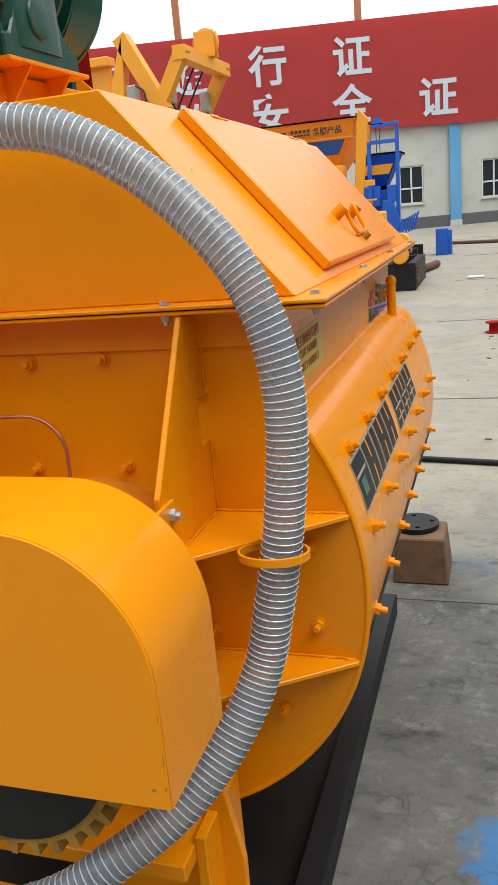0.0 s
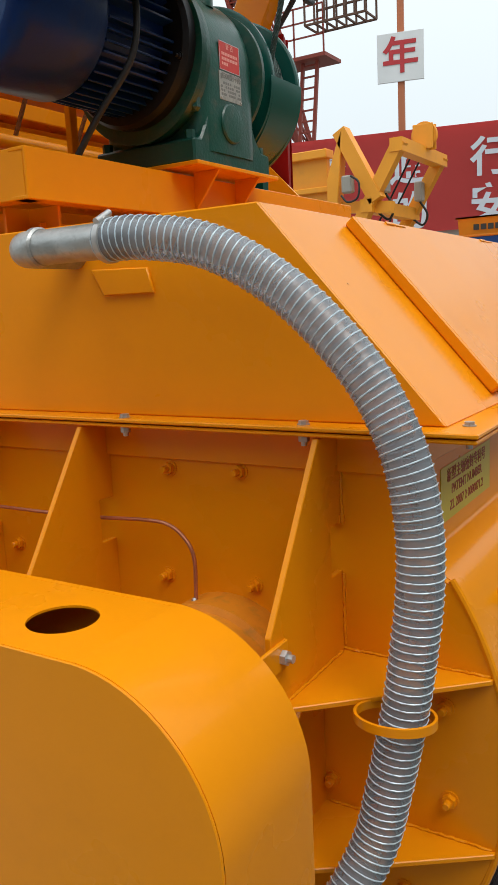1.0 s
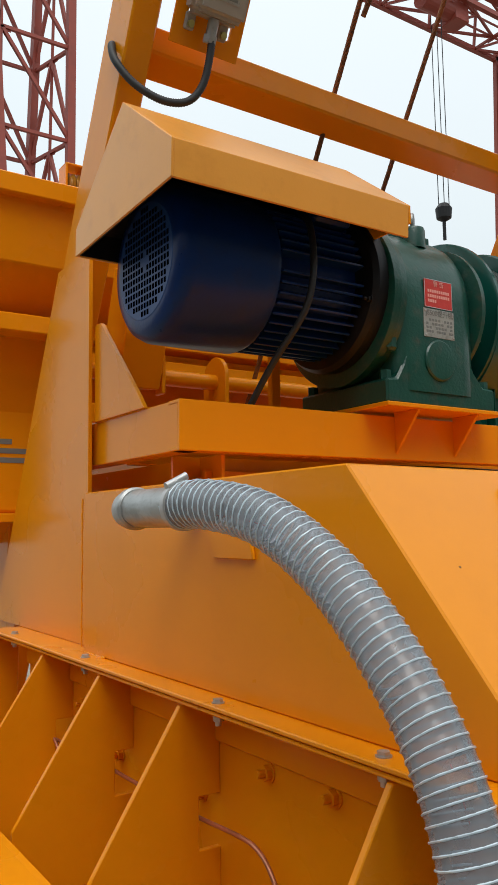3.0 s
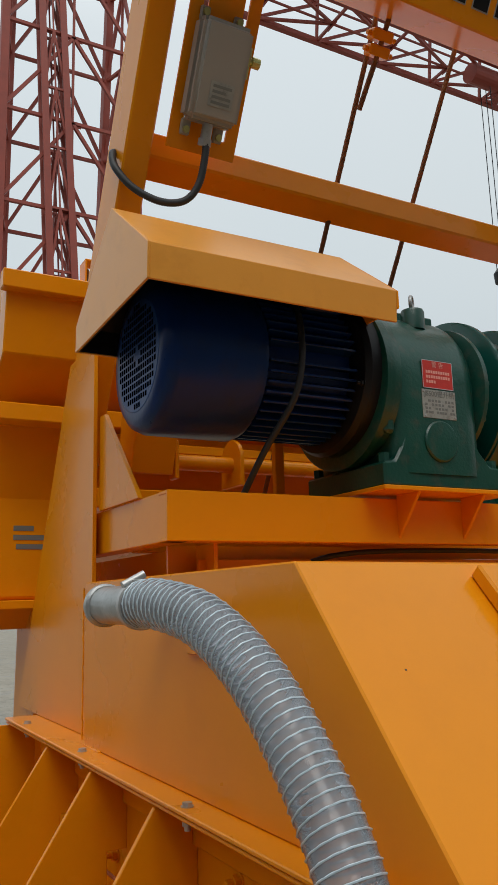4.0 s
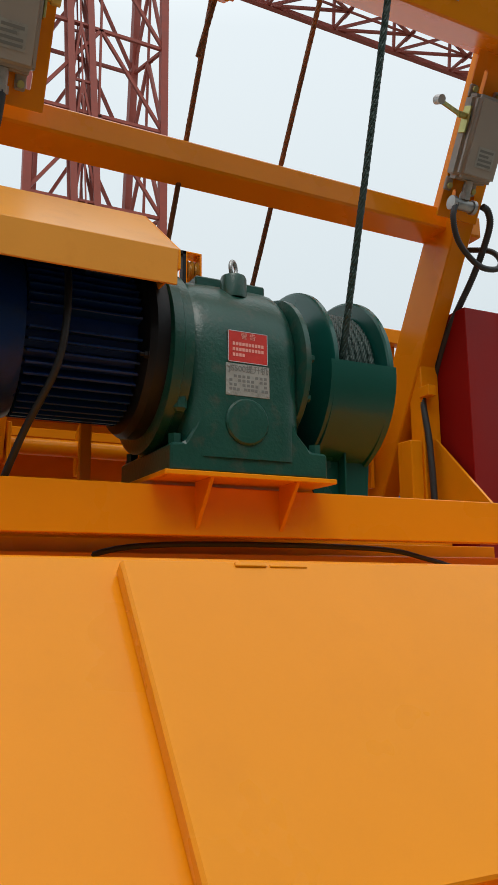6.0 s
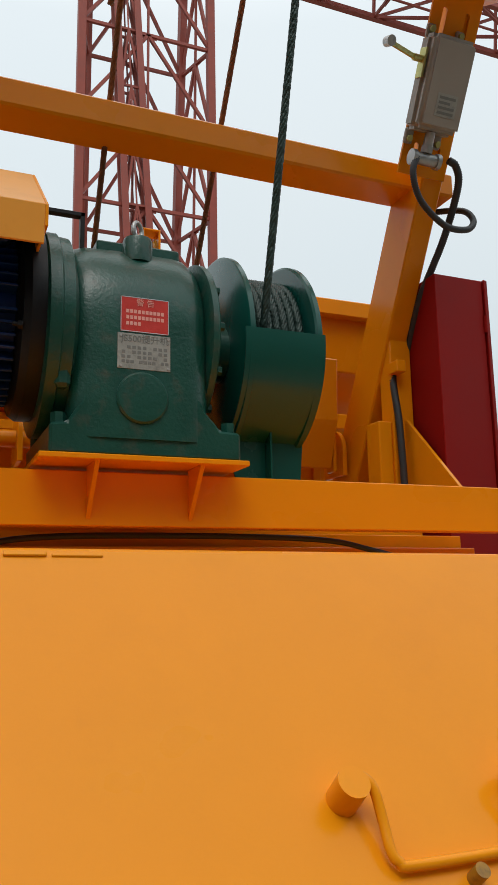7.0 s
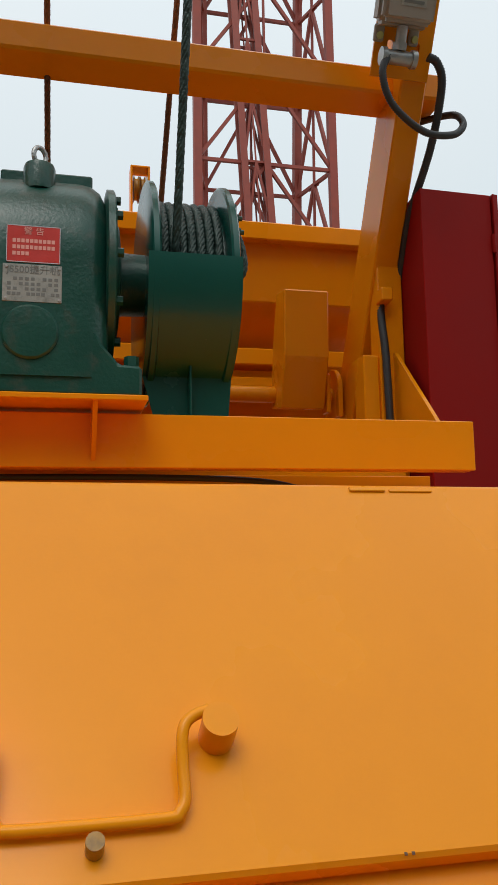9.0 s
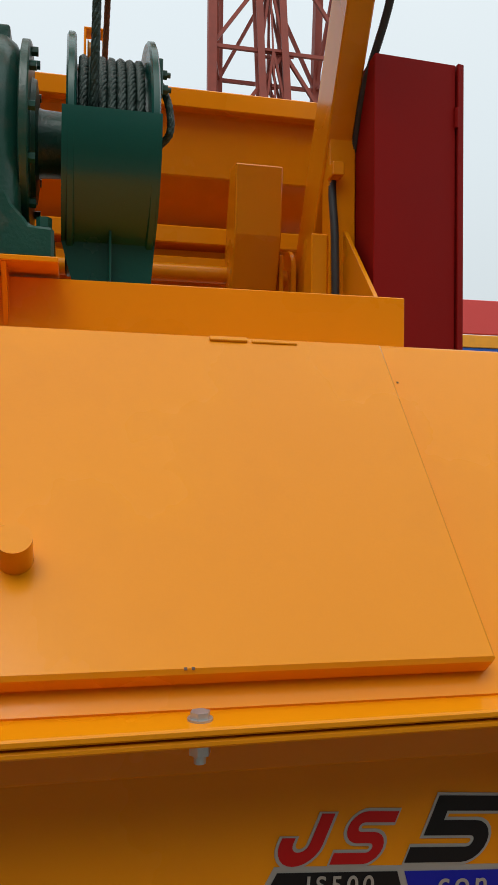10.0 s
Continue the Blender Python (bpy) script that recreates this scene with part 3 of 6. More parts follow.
for x, y, r in ((0.70, 2.44, 20), (0.70, 3.02, 40), (0.70, 4.15, 5), (0.012, 2.378, 15), (-0.605, 2.384, 50), (0.42, 2.384, 0), (-1.15, 2.384, 30)):
    shared("flange_bolt", head, mixer, INV @ pose(x, y, -0.009 * (y - 2.55), 0, 0, r))

# ribs on the end plate, notched at the wall
rib_poly = [(2.437, 1.668), (2.362, 1.668), (2.172, 1.375), (2.172, 1.235), (2.446, 1.235), (2.446, 1.405), (2.400, 1.405), (2.400, 1.50), (2.446, 1.50), (2.446, 1.598), (2.437, 1.598)]
rib = mp("rib", prism(rib_poly, "x", 0.447, 0.459, 0.0015))
for x in (-0.555, -0.928, -1.30):
    shared("rib", rib, mixer, Matrix.Translation((x, 0, 0)))
mp("side_plate", box(-1.33, -1.318, 2.10, 2.45, 1.0, 1.668, 0.002))
# sloped shelves between the ribs and the rim
mp("shelf", prism([(0.459, 2.446), (0.459, 2.185), (0.74, 2.437), (0.74, 2.446)], "z", 1.238, 1.248, 0.0015))
mp("shelf", prism([(0.40, 2.446), (0.40, 2.20), (0.745, 2.437), (0.745, 2.446)], "z", 0.905, 0.915, 0.0015))
mp("shelf_web", prism([(2.446, 0.915), (2.19, 0.915), (2.19, 1.00), (2.446, 1.235)], "x", 0.40, 0.41, 0.0015))
mp("bracket", box(0.459, 0.467, 2.095, 2.215, 1.315, 1.362, 0.002))
bracket_bolt = part("bracket_bolt", joined(soften(lathe([(0, 0.013), (0.010, 0.013)], (0, 0, 0), "z", 6), 0.001), lathe([(0.01, 0.007), (0.02, 0.007)], (0, 0, 0), "z", 10)), STEEL, mixer)
bracket_bolt.matrix_local = INV @ turned(along((1, 0, 0)), (0.467, 2.195, 1.338))
# hose ring
ring_pts = [(0.632 + 0.062 * math.cos(a), 2.262 + 0.062 * math.sin(a), 1.240 - 0.010 * math.sin(a)) for a in np.linspace(0, 2 * math.pi, 40)[:-1]]
rb = bmesh.new()
ri = []
for x, y, z in ring_pts:
    d = Vector((x - 0.632, y - 2.262, 0)).normalized()
    ri.append([rb.verts.new(Vector((x, y, z)) + d * o + Vector((0, 0, h))) for o, h in ((0, -0.0075), (0.005, -0.0075), (0.005, 0.0075), (0, 0.0075))])
for i in range(len(ri)):
    j = (i + 1) % len(ri)
    for k in range(4):
        rb.faces.new((ri[i][k], ri[i][(k + 1) % 4], ri[j][(k + 1) % 4], ri[j][k]))
mp("hose_ring", rb, smooth=40)

# bolts on the end plate and the curved front
nut = part("bolt", hexbolt(0.0125, 0.009, 0.024), YELLOW, mixer)
spots = [(0.067, 1.575), (0.242, 1.580), (-0.757, 1.55), (0.045, 1.339), (0.265, 1.346), (-0.41, 1.355), (0.450, 1.505), (-0.16, 1.484), (-0.535, 1.472), (0.662, 0.993), (0.425, 0.966), (0.572, 0.778), (0.655, 1.175), (0.62, 1.34)]
first = True
for x, z in spots:
    m = INV @ turned(along((0, -1, 0)), (x, 2.446, z)) @ Matrix.Diagonal((1.2, 1.2, 1.2, 1))
    if first:
        nut.matrix_local, first = m, False
    else:
        shared("bolt", nut, mixer, m)
for ang, y0, n in ((24.5, 2.62, 7), (8.0, 2.60, 7), (-11.0, 2.61, 7)):
    for i in range(n):
        a = radians(ang)
        d = Vector((math.cos(a), 0, math.sin(a)))
        shared("bolt", nut, mixer, INV @ turned(along(d), Vector((CX, y0 + 0.247 * i, CZ)) + d * (CR - 0.001)) @ Matrix.Diagonal((1.3, 1.3, 1.3, 1)))


def curved(y0, y1, a0, a1, h0, h1, n=6, shear=0.0):
    """A thin patch that follows the curved front."""
    bm = bmesh.new()
    rows = []
    for i in range(n + 1):
        a = radians(a0 + (a1 - a0) * i / n)
        d = Vector((math.cos(a), 0, math.sin(a)))
        c = Vector((CX, 0, CZ))
        s = shear * i / n
        rows.append([bm.verts.new(c + d * (CR + h) + Vector((0, y + s, 0))) for y, h in ((y0, h0), (y1, h0), (y1, h1), (y0, h1))])
    for i in range(n):
        for k in range(4):
            bm.faces.new((rows[i][k], rows[i][(k + 1) % 4], rows[i + 1][(k + 1) % 4], rows[i + 1][k]))
    bm.faces.new(rows[0])
    bm.faces.new(rows[-1])
    return bm


# maker's sticker on the curved front: plain dark shapes edged in silver
mark = mp("maker_sticker", curved(2.575, 2.705, 11.4, 22.6, 0.0006, 0.0012, 8), EDGE, label="maker's mark as dark shapes edged in silver")
y = 2.575
for i, (wdt, gap) in enumerate(((0.13, 0.004), (0.115, 0.008), (0.055, 0.008), (0.125, 0.008), (0.12, 0.06), (0.15, 0.012), (0.13, 0.012), (0.15, 0.0))):
    if i:
        mp("sticker_edge", curved(y, y + wdt, 11.4, 22.6, 0.0006, 0.0012, 6), EDGE, mark)
    mp("sticker_shape", curved(y + 0.006, y + wdt - 0.006, 12.0, 22.0, 0.0012, 0.0020, 6), STK_BLACK, mark)
    if i == 0:
        mp("sticker_shape", curved(y + 0.03, y + 0.075, 14.2, 17.6, 0.0020, 0.0026, 3), STK_GREEN, mark)
        mp("sticker_line", curved(y + 0.006, y + wdt - 0.02, 18.4, 19.0, 0.0020, 0.0026, 3), EDGE, mark)
    elif wdt > 0.1:
        mp("sticker_line", curved(y + wdt * 0.46, y + wdt * 0.54, 12.0, 16.2, 0.0020, 0.0026, 3), YELLOW, mark)
        mp("sticker_line", curved(y + wdt * 0.46, y + wdt * 0.54, 18.0, 22.0, 0.0020, 0.0026, 3), YELLOW, mark)
    if i > 4:
        mp("sticker_line", curved(y + 0.02, y + wdt - 0.02, 17.0, 17.5, 0.0020, 0.0026, 3), EDGE, mark)
        mp("sticker_line", curved(y + 0.02, y + wdt - 0.02, 14.2, 14.7, 0.0020, 0.0026, 3), EDGE, mark)
    y += wdt + gap
# black band low on the front
mp("lower_band", curved(2.47, 4.22, -34, -14, 0.001, 0.006, 8), SKID, label="black band low on the curved front")

# patent label on the upright wall
lab = mp("patent_label", box(0.600, 0.6012, 2.59, 2.935, 1.468, 1.578, 0), LABEL_YEL, label="yellow patent label with red print")
for body, size, z in (("新型主轴密封专利号", 0.030, 1.555), ("PATENT NUMBER", 0.027, 1.525), ("ZL 2007 2 0080071.2", 0.027, 1.493)):
    text_mesh(body, size, INV @ facing((0.6016, 2.762, z), (0, 1, 0), (0, 0, 1)), LABEL_RED, lab, bold=0.0004, extrude=0.0003)
# model sticker on the upright wall: slanted letters edged in silver over a black and blue band
SY, SZ, DROP = 3.709, 1.492, -0.088


def band(poly, x0, x1):
    return prism([(SY + u, SZ + v + DROP * u) for u, v in poly], "x", x0, x1)


stk = mp("model_sticker", band([(-0.035, -0.054), (-0.004, 0.001), (0.53, 0.001), (0.53, -0.054)], 0.6002, 0.6008), EDGE, label="model sticker in red, black and blue")
GLYPH_J = [(-0.002, 0.027)] + arc(0.0140, 0.0245, 0.0160, 180, 360, 12) + [(0.030, 0.052)]
GLYPH_S = [(0.056, 0.009), (0.080, 0.009)] + arc(0.088, 0.0198, 0.0108, -90, 90, 10) + [(0.082, 0.0306)] + arc(0.074, 0.0414, 0.0108, 270, 90, 10) + [(0.084, 0.0522), (0.104, 0.0522)]
GLYPH_5 = [(0.140, 0.012), (0.190, 0.012)] + arc(0.200, 0.0262, 0.0142, -90, 90, 10) + [(0.190, 0.0404), (0.154, 0.0404), (0.154, 0.0665), (0.226, 0.0665)]
GLYPH_0 = [(0.262, 0.012), (0.310, 0.012), (0.320, 0.022), (0.320, 0.052), (0.310, 0.062), (0.262, 0.062), (0.252, 0.052), (0.252, 0.022)]
for glyph, wide, mat, shut in ((GLYPH_J, 0.0140, STK_RED, False), (GLYPH_S, 0.0115, STK_RED, False), (GLYPH_5, 0.0160, STK_BLACK, False), (GLYPH_0, 0.016, STK_BLACK, True),
                               ([(u + 0.102, v) for u, v in GLYPH_0], 0.016, STK_BLACK, True)):
    for w_, x_, m_, nm in ((wide + 0.0065, 0.6006, EDGE, "letter_edge"), (wide, 0.6012, mat, "letter")):
        bm = ribbon(glyph, w_, 0.43, DROP, 0.0006, shut)
        bm.transform(Matrix.Translation((x_, SY, SZ)))
        mp(nm, bm, m_, stk)
mp("sticker_shape", band([(-0.026, -0.049), (-0.001, -0.005), (0.130, -0.005), (0.142, -0.049)], 0.6008, 0.6014), STK_BLACK, stk)
mp("sticker_shape", band([(0.150, -0.049), (0.138, -0.005), (0.522, -0.005), (0.522, -0.049)], 0.6008, 0.6014), STK_BLUE, stk)
text_mesh("JS500", 0.026, INV @ facing((0.6026, SY + 0.066, SZ - 0.0185 + 0.066 * DROP), (0, 1, DROP), (0, -DROP, 1)), EDGE, stk, extrude=0.0003, bold=0.0003, spacing=1.35)
text_mesh("con", 0.032, INV @ facing((0.6026, SY + 0.205, SZ - 0.0185 + 0.205 * DROP), (0, 1, DROP), (0, -DROP, 1)), EDGE, stk, extrude=0.0003, bold=0.0004, spacing=1.35)
for k in range(9):
    u = 0.262 + 0.027 * k
    mp("print_bar", band([(u, -0.036), (u, -0.016), (u + 0.018, -0.016), (u + 0.018, -0.036)], 0.6014, 0.6018), EDGE, stk)

# upright handle post at the far corner
post = mp("grease_post", joined(rod((0.638, 4.02, 1.369), (0.638, 4.02, 1.549), 0.017, 16), lathe([(0, 0.019), (0.012, 0.021), (0.022, 0.016), (0.03, 0.004)], (0.638, 4.02, 1.539), "z", 16), rod((0.59, 4.02, 1.499), (0.638, 4.02, 1.499), 0.012, 12)), smooth=40)

# support legs, shafts and gear behind the guard
mp("support_leg", prism([(0.18, 0.10), (0.495, 0.10), (0.50, 0.50), (0.46, 0.72), (0.18, 0.56)], "y", 2.28, 2.30, 0.002))
mp("support_leg", box(0.425, 0.450, 2.20, 2.42, 0.10, 0.62, 0.003))
mp("support_foot", box(-0.5, 0.50, 2.16, 2.44, 0.10, 0.118, 0.002))
for x in (0.20, -0.80):
    mp("bearing_housing", lathe([(0, 0.165), (0.005, 0.176), (0.03, 0.176), (0.036, 0.190), (0.112, 0.190)], (x, 2.334, 1.13), "y", 40), HOUSING, smooth=30)
    mp("shaft", rod((x, 1.9, 1.13), (x, 2.25, 1.13), 0.06, 24), BLACK)


def gear(cx, cz, y0, y1, r, teeth):
    pts = []
    for i in range(teeth):
        for f, k in ((0.0, 0.90), (0.18, 0.90), (0.30, 1.0), (0.56, 1.0), (0.68, 0.90)):
            a = 2 * math.pi * (i + f) / teeth
            pts.append((cx + r * k * math.cos(a), cz + r * k * math.sin(a)))
    return prism(pts, "y", y0, y1, 0.0)


for x in (0.20, -0.80):
    mp("gear", gear(x, 1.035, 1.94, 2.03, 0.255, 34), GEAR_DIRTY)
    mp("gear_web", lathe([(0, 0.215), (0.004, 0.215)], (x, 1.934, 1.035), "y", 48), BLACK)
for x, z in ((0.35, 0.60), (0.08, 0.62)):
    shared("bolt", nut, mixer, INV @ Matrix.Translation((x, 2.2, z)) @ Matrix.Diagonal((1.6, 1.6, 1.8, 1)))
mp("bolt_plate", box(-0.1, 0.425, 2.14, 2.28, 0.56, 0.60, 0.003))

def weld(a, b, r=0.0032):
    """A rough bead along a joint."""
    a, b = Vector(a), Vector(b)
    n = max(6, int((b - a).length / 0.006))
    pts = [a.lerp(b, i / n) + Vector((random.uniform(-1, 1), random.uniform(-1, 1), random.uniform(-1, 1))) * 0.0012 for i in range(n + 1)]
    return mp("weld_bead", sweep(pts, [r * random.uniform(0.7, 1.15) for _ in pts], 6), YELLOW, smooth=60)


random.seed(21)
weld((0.46, 2.444, 1.25), (0.735, 2.444, 1.25))
weld((0.42, 2.444, 0.917), (0.74, 2.444, 0.917))
weld((0.461, 2.444, 1.26), (0.461, 2.444, 1.40))
weld((0.461, 2.444, 1.50), (0.461, 2.444, 1.60))
weld((0.461, 2.20, 1.25), (0.461, 2.43, 1.25), 0.003)
weld((-0.10, 2.444, 1.26), (-0.10, 2.444, 1.40))
weld((-0.495, 2.444, 1.26), (-0.495, 2.444, 1.40))
weld((-0.685, 2.413, 1.69), (-0.56, 2.413, 1.69))
weld((-0.70, 2.412, 1.70), (-0.70, 2.412, 2.07), 0.0025)
# chips in the paint of the hood
for yy, dd in ((3.931, 0.075), (3.60, 0.495), (3.607, 0.495), (2.50, 0.20)):
    hoodpart("paint_chip", slope_box(yy, yy + 0.0028, dd, dd + 0.0028, 0.0003 if yy > 3.912 or yy < 2.74 else 0.0281, 0.0008 if yy > 3.912 or yy < 2.74 else 0.0286, 0), RUST)

# copper grease tubes
tube = smooth_path([(-1.1, 2.405, 1.44), (-0.853, 2.405, 1.447), (-0.534, 2.405, 1.454), (-0.272, 2.405, 1.456), (-0.13, 2.405, 1.459), (0.03, 2.405, 1.468), (0.09, 2.405, 1.462), (0.128, 2.405, 1.435), (0.145, 2.405, 1.40), (0.146, 2.404, 1.34), (0.144, 2.40, 1.255)], 6)
t_ob = part("copper_tube", sweep(tube, 0.0042, 8), COPPER, smooth=60)
tagged(t_ob, "thin copper grease tube along the ribbed end plate", "pipe")
tube = smooth_path([(-1.1, 2.395, 1.47), (-0.9, 2.395, 1.462), (-0.82, 2.395, 1.44), (-0.79, 2.395, 1.38), (-0.79, 2.39, 1.26)], 6)
tagged(part("copper_tube", sweep(tube, 0.0042, 8), COPPER, smooth=60), "thin copper grease tube bent down behind the ribs", "pipe")

# grease fitting where the tube meets the bearing housing
gf = thing("grease_fitting", (0.144, 2.40, 1.30), "dark steel grease nipple nut on the bearing housing", "fitting")
part("nut", lathe([(-0.004, 0.004), (-0.002, 0.008), (0.008, 0.009), (0.013, 0.006), (0.016, 0.004)], (0, 0, 0.0), "z", 6), STEEL, gf)
part("stem", rod((0, 0, -0.02), (0, 0, -0.002), 0.006, 10), STEEL, gf)

# ---- gear guard ----
guard = thing("gear_guard", (0.0, 1.95, 1.0), "smooth yellow-orange sheet gear guard with rounded shoulder", "machine guard")
g_poly = [(-1.12, 1.0)] + [(0.56, 1.0), (0.562, 1.20)] + arc(0.325, 1.205, 0.237, 2, 88, 16) + arc(-0.88, 1.205, 0.237, 92, 178, 10)
GI = Matrix.Translation((0, -1.95, -1.0))


def guard_part(name, bm, smooth=None, label=""):
    bm.transform(GI)
    return part(name, bm, YELLOW, guard, label, smooth)


GUARD_SPOTS = ((0.5595, 1.16, 0.0008, 0.008), (0.5595, 1.09, 0.0007, 0.012), (0.538, 1.035, 0.005, 0.003), (0.5575, 1.04, 0.0015, 0.004))
guard_part("front_panel", prism(g_poly, "y", 1.862, 1.867, 0.0015), 30)
# wrapped top and side sheet, open below, with a round filling hole
wrap = [(0.562, 1.0), (0.562, 1.20)] + arc(0.325, 1.205, 0.237, 2, 88, 16)
wrap_in = [(x - 0.004 if z < 1.21 else x, z - (0.004 if z > 1.21 else 0)) for x, z in wrap]
guard_part("side_sheet", prism(wrap + wrap_in[::-1], "y", 1.867, 2.10), 30)
wrap = arc(-0.88, 1.205, 0.237, 92, 178, 12) + [(-1.117, 1.0)]
wrap_in = [(x + 0.004, z - (0.004 if z > 1.21 else 0)) for x, z in wrap]
guard_part("side_sheet", prism(wrap + wrap_in[::-1], "y", 1.867, 2.10), 30)
hole = [(0.207 + 0.057 * math.cos(a), 1.974 + 0.056 * math.sin(a)) for a in np.linspace(0, 2 * math.pi, 33)[:-1]]
guard_part("top_sheet", prism([(-0.89, 1.867), (0.334, 1.867), (0.334, 2.10), (-0.89, 2.10)], "z", 1.4376, 1.4416, holes=[hole]))
guard_part("inner_panel", prism([(x * 0.99, z) for x, z in g_poly], "y", 2.088, 2.094), 30)

for x, z, a, b in GUARD_SPOTS:
    guard_part("worn_spot", prism([(x - a, z - b), (x + a * 0.6, z - b * 0.7), (x + a, z + b * 0.2), (x + a * 0.1, z + b), (x - a * 0.7, z + b * 0.5)], "y", 1.8612, 1.8622), label="brown scraped paint").data.materials[0] = GEAR_DIRTY

# ---- hose ----
hose = thing("suction_hose", (0.126, 2.257, 2.028), "clear ribbed flexible hose with galvanised pipe end", "hose")
HI = Matrix.Translation((-0.126, -2.257, -2.028))


def hp(name, bm, mat, label="", parent=None, smooth=40):
    bm.transform(HI)
    return part(name, bm, mat, parent or hose, label, smooth)


hose_line = smooth_path([(0.100, 2.257, 2.028), (0.18, 2.260, 2.028), (0.31, 2.272, 2.004), (0.428, 2.286, 1.939), (0.525, 2.292, 1.852), (0.597, 2.294, 1.761), (0.645, 2.290, 1.661), (0.667, 2.285, 1.555), (0.669, 2.280, 1.455), (0.660, 2.274, 1.355), (0.646, 2.268, 1.25), (0.622, 2.258, 1.12),
                         (0.596, 2.24, 1.005), (0.541, 2.17, 0.888), (0.460, 2.08, 0.797), (0.366, 2.0, 0.743), (0.26, 1.95, 0.684), (0.10, 1.92, 0.635), (-0.15, 1.90, 0.59), (-0.5, 1.90, 0.56)], 10)
HOSE_R, PITCH = 0.0375, 0.0138


def hose_frames(step):
    """Points along the hose with two directions across it, carried without twist."""
    pts = even(hose_line, step)
    (s0, _), out = ring_frame(pts[1] - pts[0]), []
    for i, p in enumerate(pts):
        d = (pts[min(i + 1, len(pts) - 1)] - pts[max(i - 1, 0)]).normalized()
        s0 = (s0 - d * s0.dot(d)).normalized()
        out.append((p, s0.copy(), d.cross(s0)))
    return out


# tube wall, swelling a little where the spiral lies in it
tube_bm, rows = bmesh.new(), []
for i, (p, a, b) in enumerate(hose_frames(0.0033)):
    ring = []
    for k in range(28):
        th = 2 * math.pi * k / 28
        r = HOSE_R + 0.0003 * math.cos(2 * math.pi * i * 0.0033 / PITCH - th)
        ring.append(tube_bm.verts.new(p + r * (math.cos(th) * a + math.sin(th) * b)))
    rows.append(ring)
for r0, r1 in zip(rows, rows[1:]):
    for k in range(28):
        tube_bm.faces.new((r0[k], r0[(k + 1) % 28], r1[(k + 1) % 28], r1[k]))
hp("hose_tube", tube_bm, HOSE, "clear plastic tube", smooth=80)
line = []
for i, (p, a, b) in enumerate(hose_frames(0.0011)):
    ph = 2 * math.pi * i * 0.0011 / PITCH
    line.append(p + (HOSE_R + 0.0006) * (math.cos(ph) * a + math.sin(ph) * b))
hp("spiral_wire", sweep(line, 0.0015, 6), COIL, "steel spiral")
# thin red tracer in short dashes inside the wall
dash, dashes = [], []
for i, (p, a, b) in enumerate(hose_frames(0.004)):
    ph = radians(150)
    if i % 5 < 3:
        dash.append(p + (HOSE_R - 0.001) * (math.cos(ph) * a + math.sin(ph) * b))
    elif dash:
        dashes.append(sweep(dash, 0.0011, 5))
        dash = []
hp("tracer_stripe", joined(*dashes), RED_INK)
hp("pipe_end", joined(rod((-0.06, 2.255, 2.028), (0.17, 2.257, 2.028), 0.0325, 32)), ZINC, "galvanised pipe")
elbow = [(-0.06, 2.255, 2.028), (-0.085, 2.258, 2.028), (-0.105, 2.268, 2.028), (-0.118, 2.29, 2.028), (-0.12, 2.33, 2.028), (-0.12, 2.416, 2.028)]
hp("elbow", joined(sweep(smooth_path(elbow, 5), 0.034, 28), lathe([(0, 0.034), (0.004, 0.038), (0.016, 0.038), (0.02, 0.034)], (-0.07, 2.255, 2.028), "x", 28)), ZINC, "galvanised elbow")
clamp = hp("clamp", lathe([(0, 0.0385), (0.001, 0.0402), (0.012, 0.0402), (0.013, 0.0385)], (0.105, 2.257, 2.028), "x", 40), STEEL, "worm-drive clamp")
cs = rod((0.112, 2.226, 2.058), (0.112, 2.262, 2.076), 0.0068, 12, 0.001)
hp("clamp_screw", joined(cs, box(0.105, 0.119, 2.238, 2.262, 2.055, 2.068, 0.001)), STEEL, parent=clamp)
hp("pipe_bracket", prism([(-0.074, 1.990), (0.072, 1.986), (0.085, 1.936), (-0.044, 1.936)], "y", 2.406, 2.414, 0.002), YELLOW, "painted bracket")


# ---- winch frame on the hood ----
def grouped(name, origin, label, category, group=""):
    """A thing and a function that gives it parts in world places."""
    t = thing(name, origin, label, category, group)
    inv = Matrix.Translation(origin).inverted()

    def add(pname, bm, mat=YELLOW, parent=None, plabel="", smooth=None):
        bm.transform(inv)
        return part(pname, bm, mat, parent or t, plabel, smooth)
    return t, add, inv


frame_t, fp, FI = grouped("winch_frame", (-0.5, 3.36, 2.084), "yellow-orange welded channel frame carrying the hoist winch", "machine frame")


def channel(x0, x1, y0, y1, z0, z1, web=0.008, flange=0.009, depth=0.055, side=1, axis="y"):
    """A rolled channel along y or x with its web on the outer side."""
    if axis == "y":
        w = (x1, z0), (x1, z1), (x1 - depth, z1), (x1 - depth, z1 - flange), (x1 - web, z1 - flange), (x1 - web, z0 + flange), (x1 - depth, z0 + flange), (x1 - depth, z0)
        return prism(list(w), "y", y0, y1, 0.002)
    w = (y0, z0), (y0, z1), (y0 + depth, z1), (y0 + depth, z1 - flange), (y0 + web, z1 - flange), (y0 + web, z0 + flange), (y0 + depth, z0 + flange), (y0 + depth, z0)
    return prism(list(w), "x", x0, x1, 0.002)


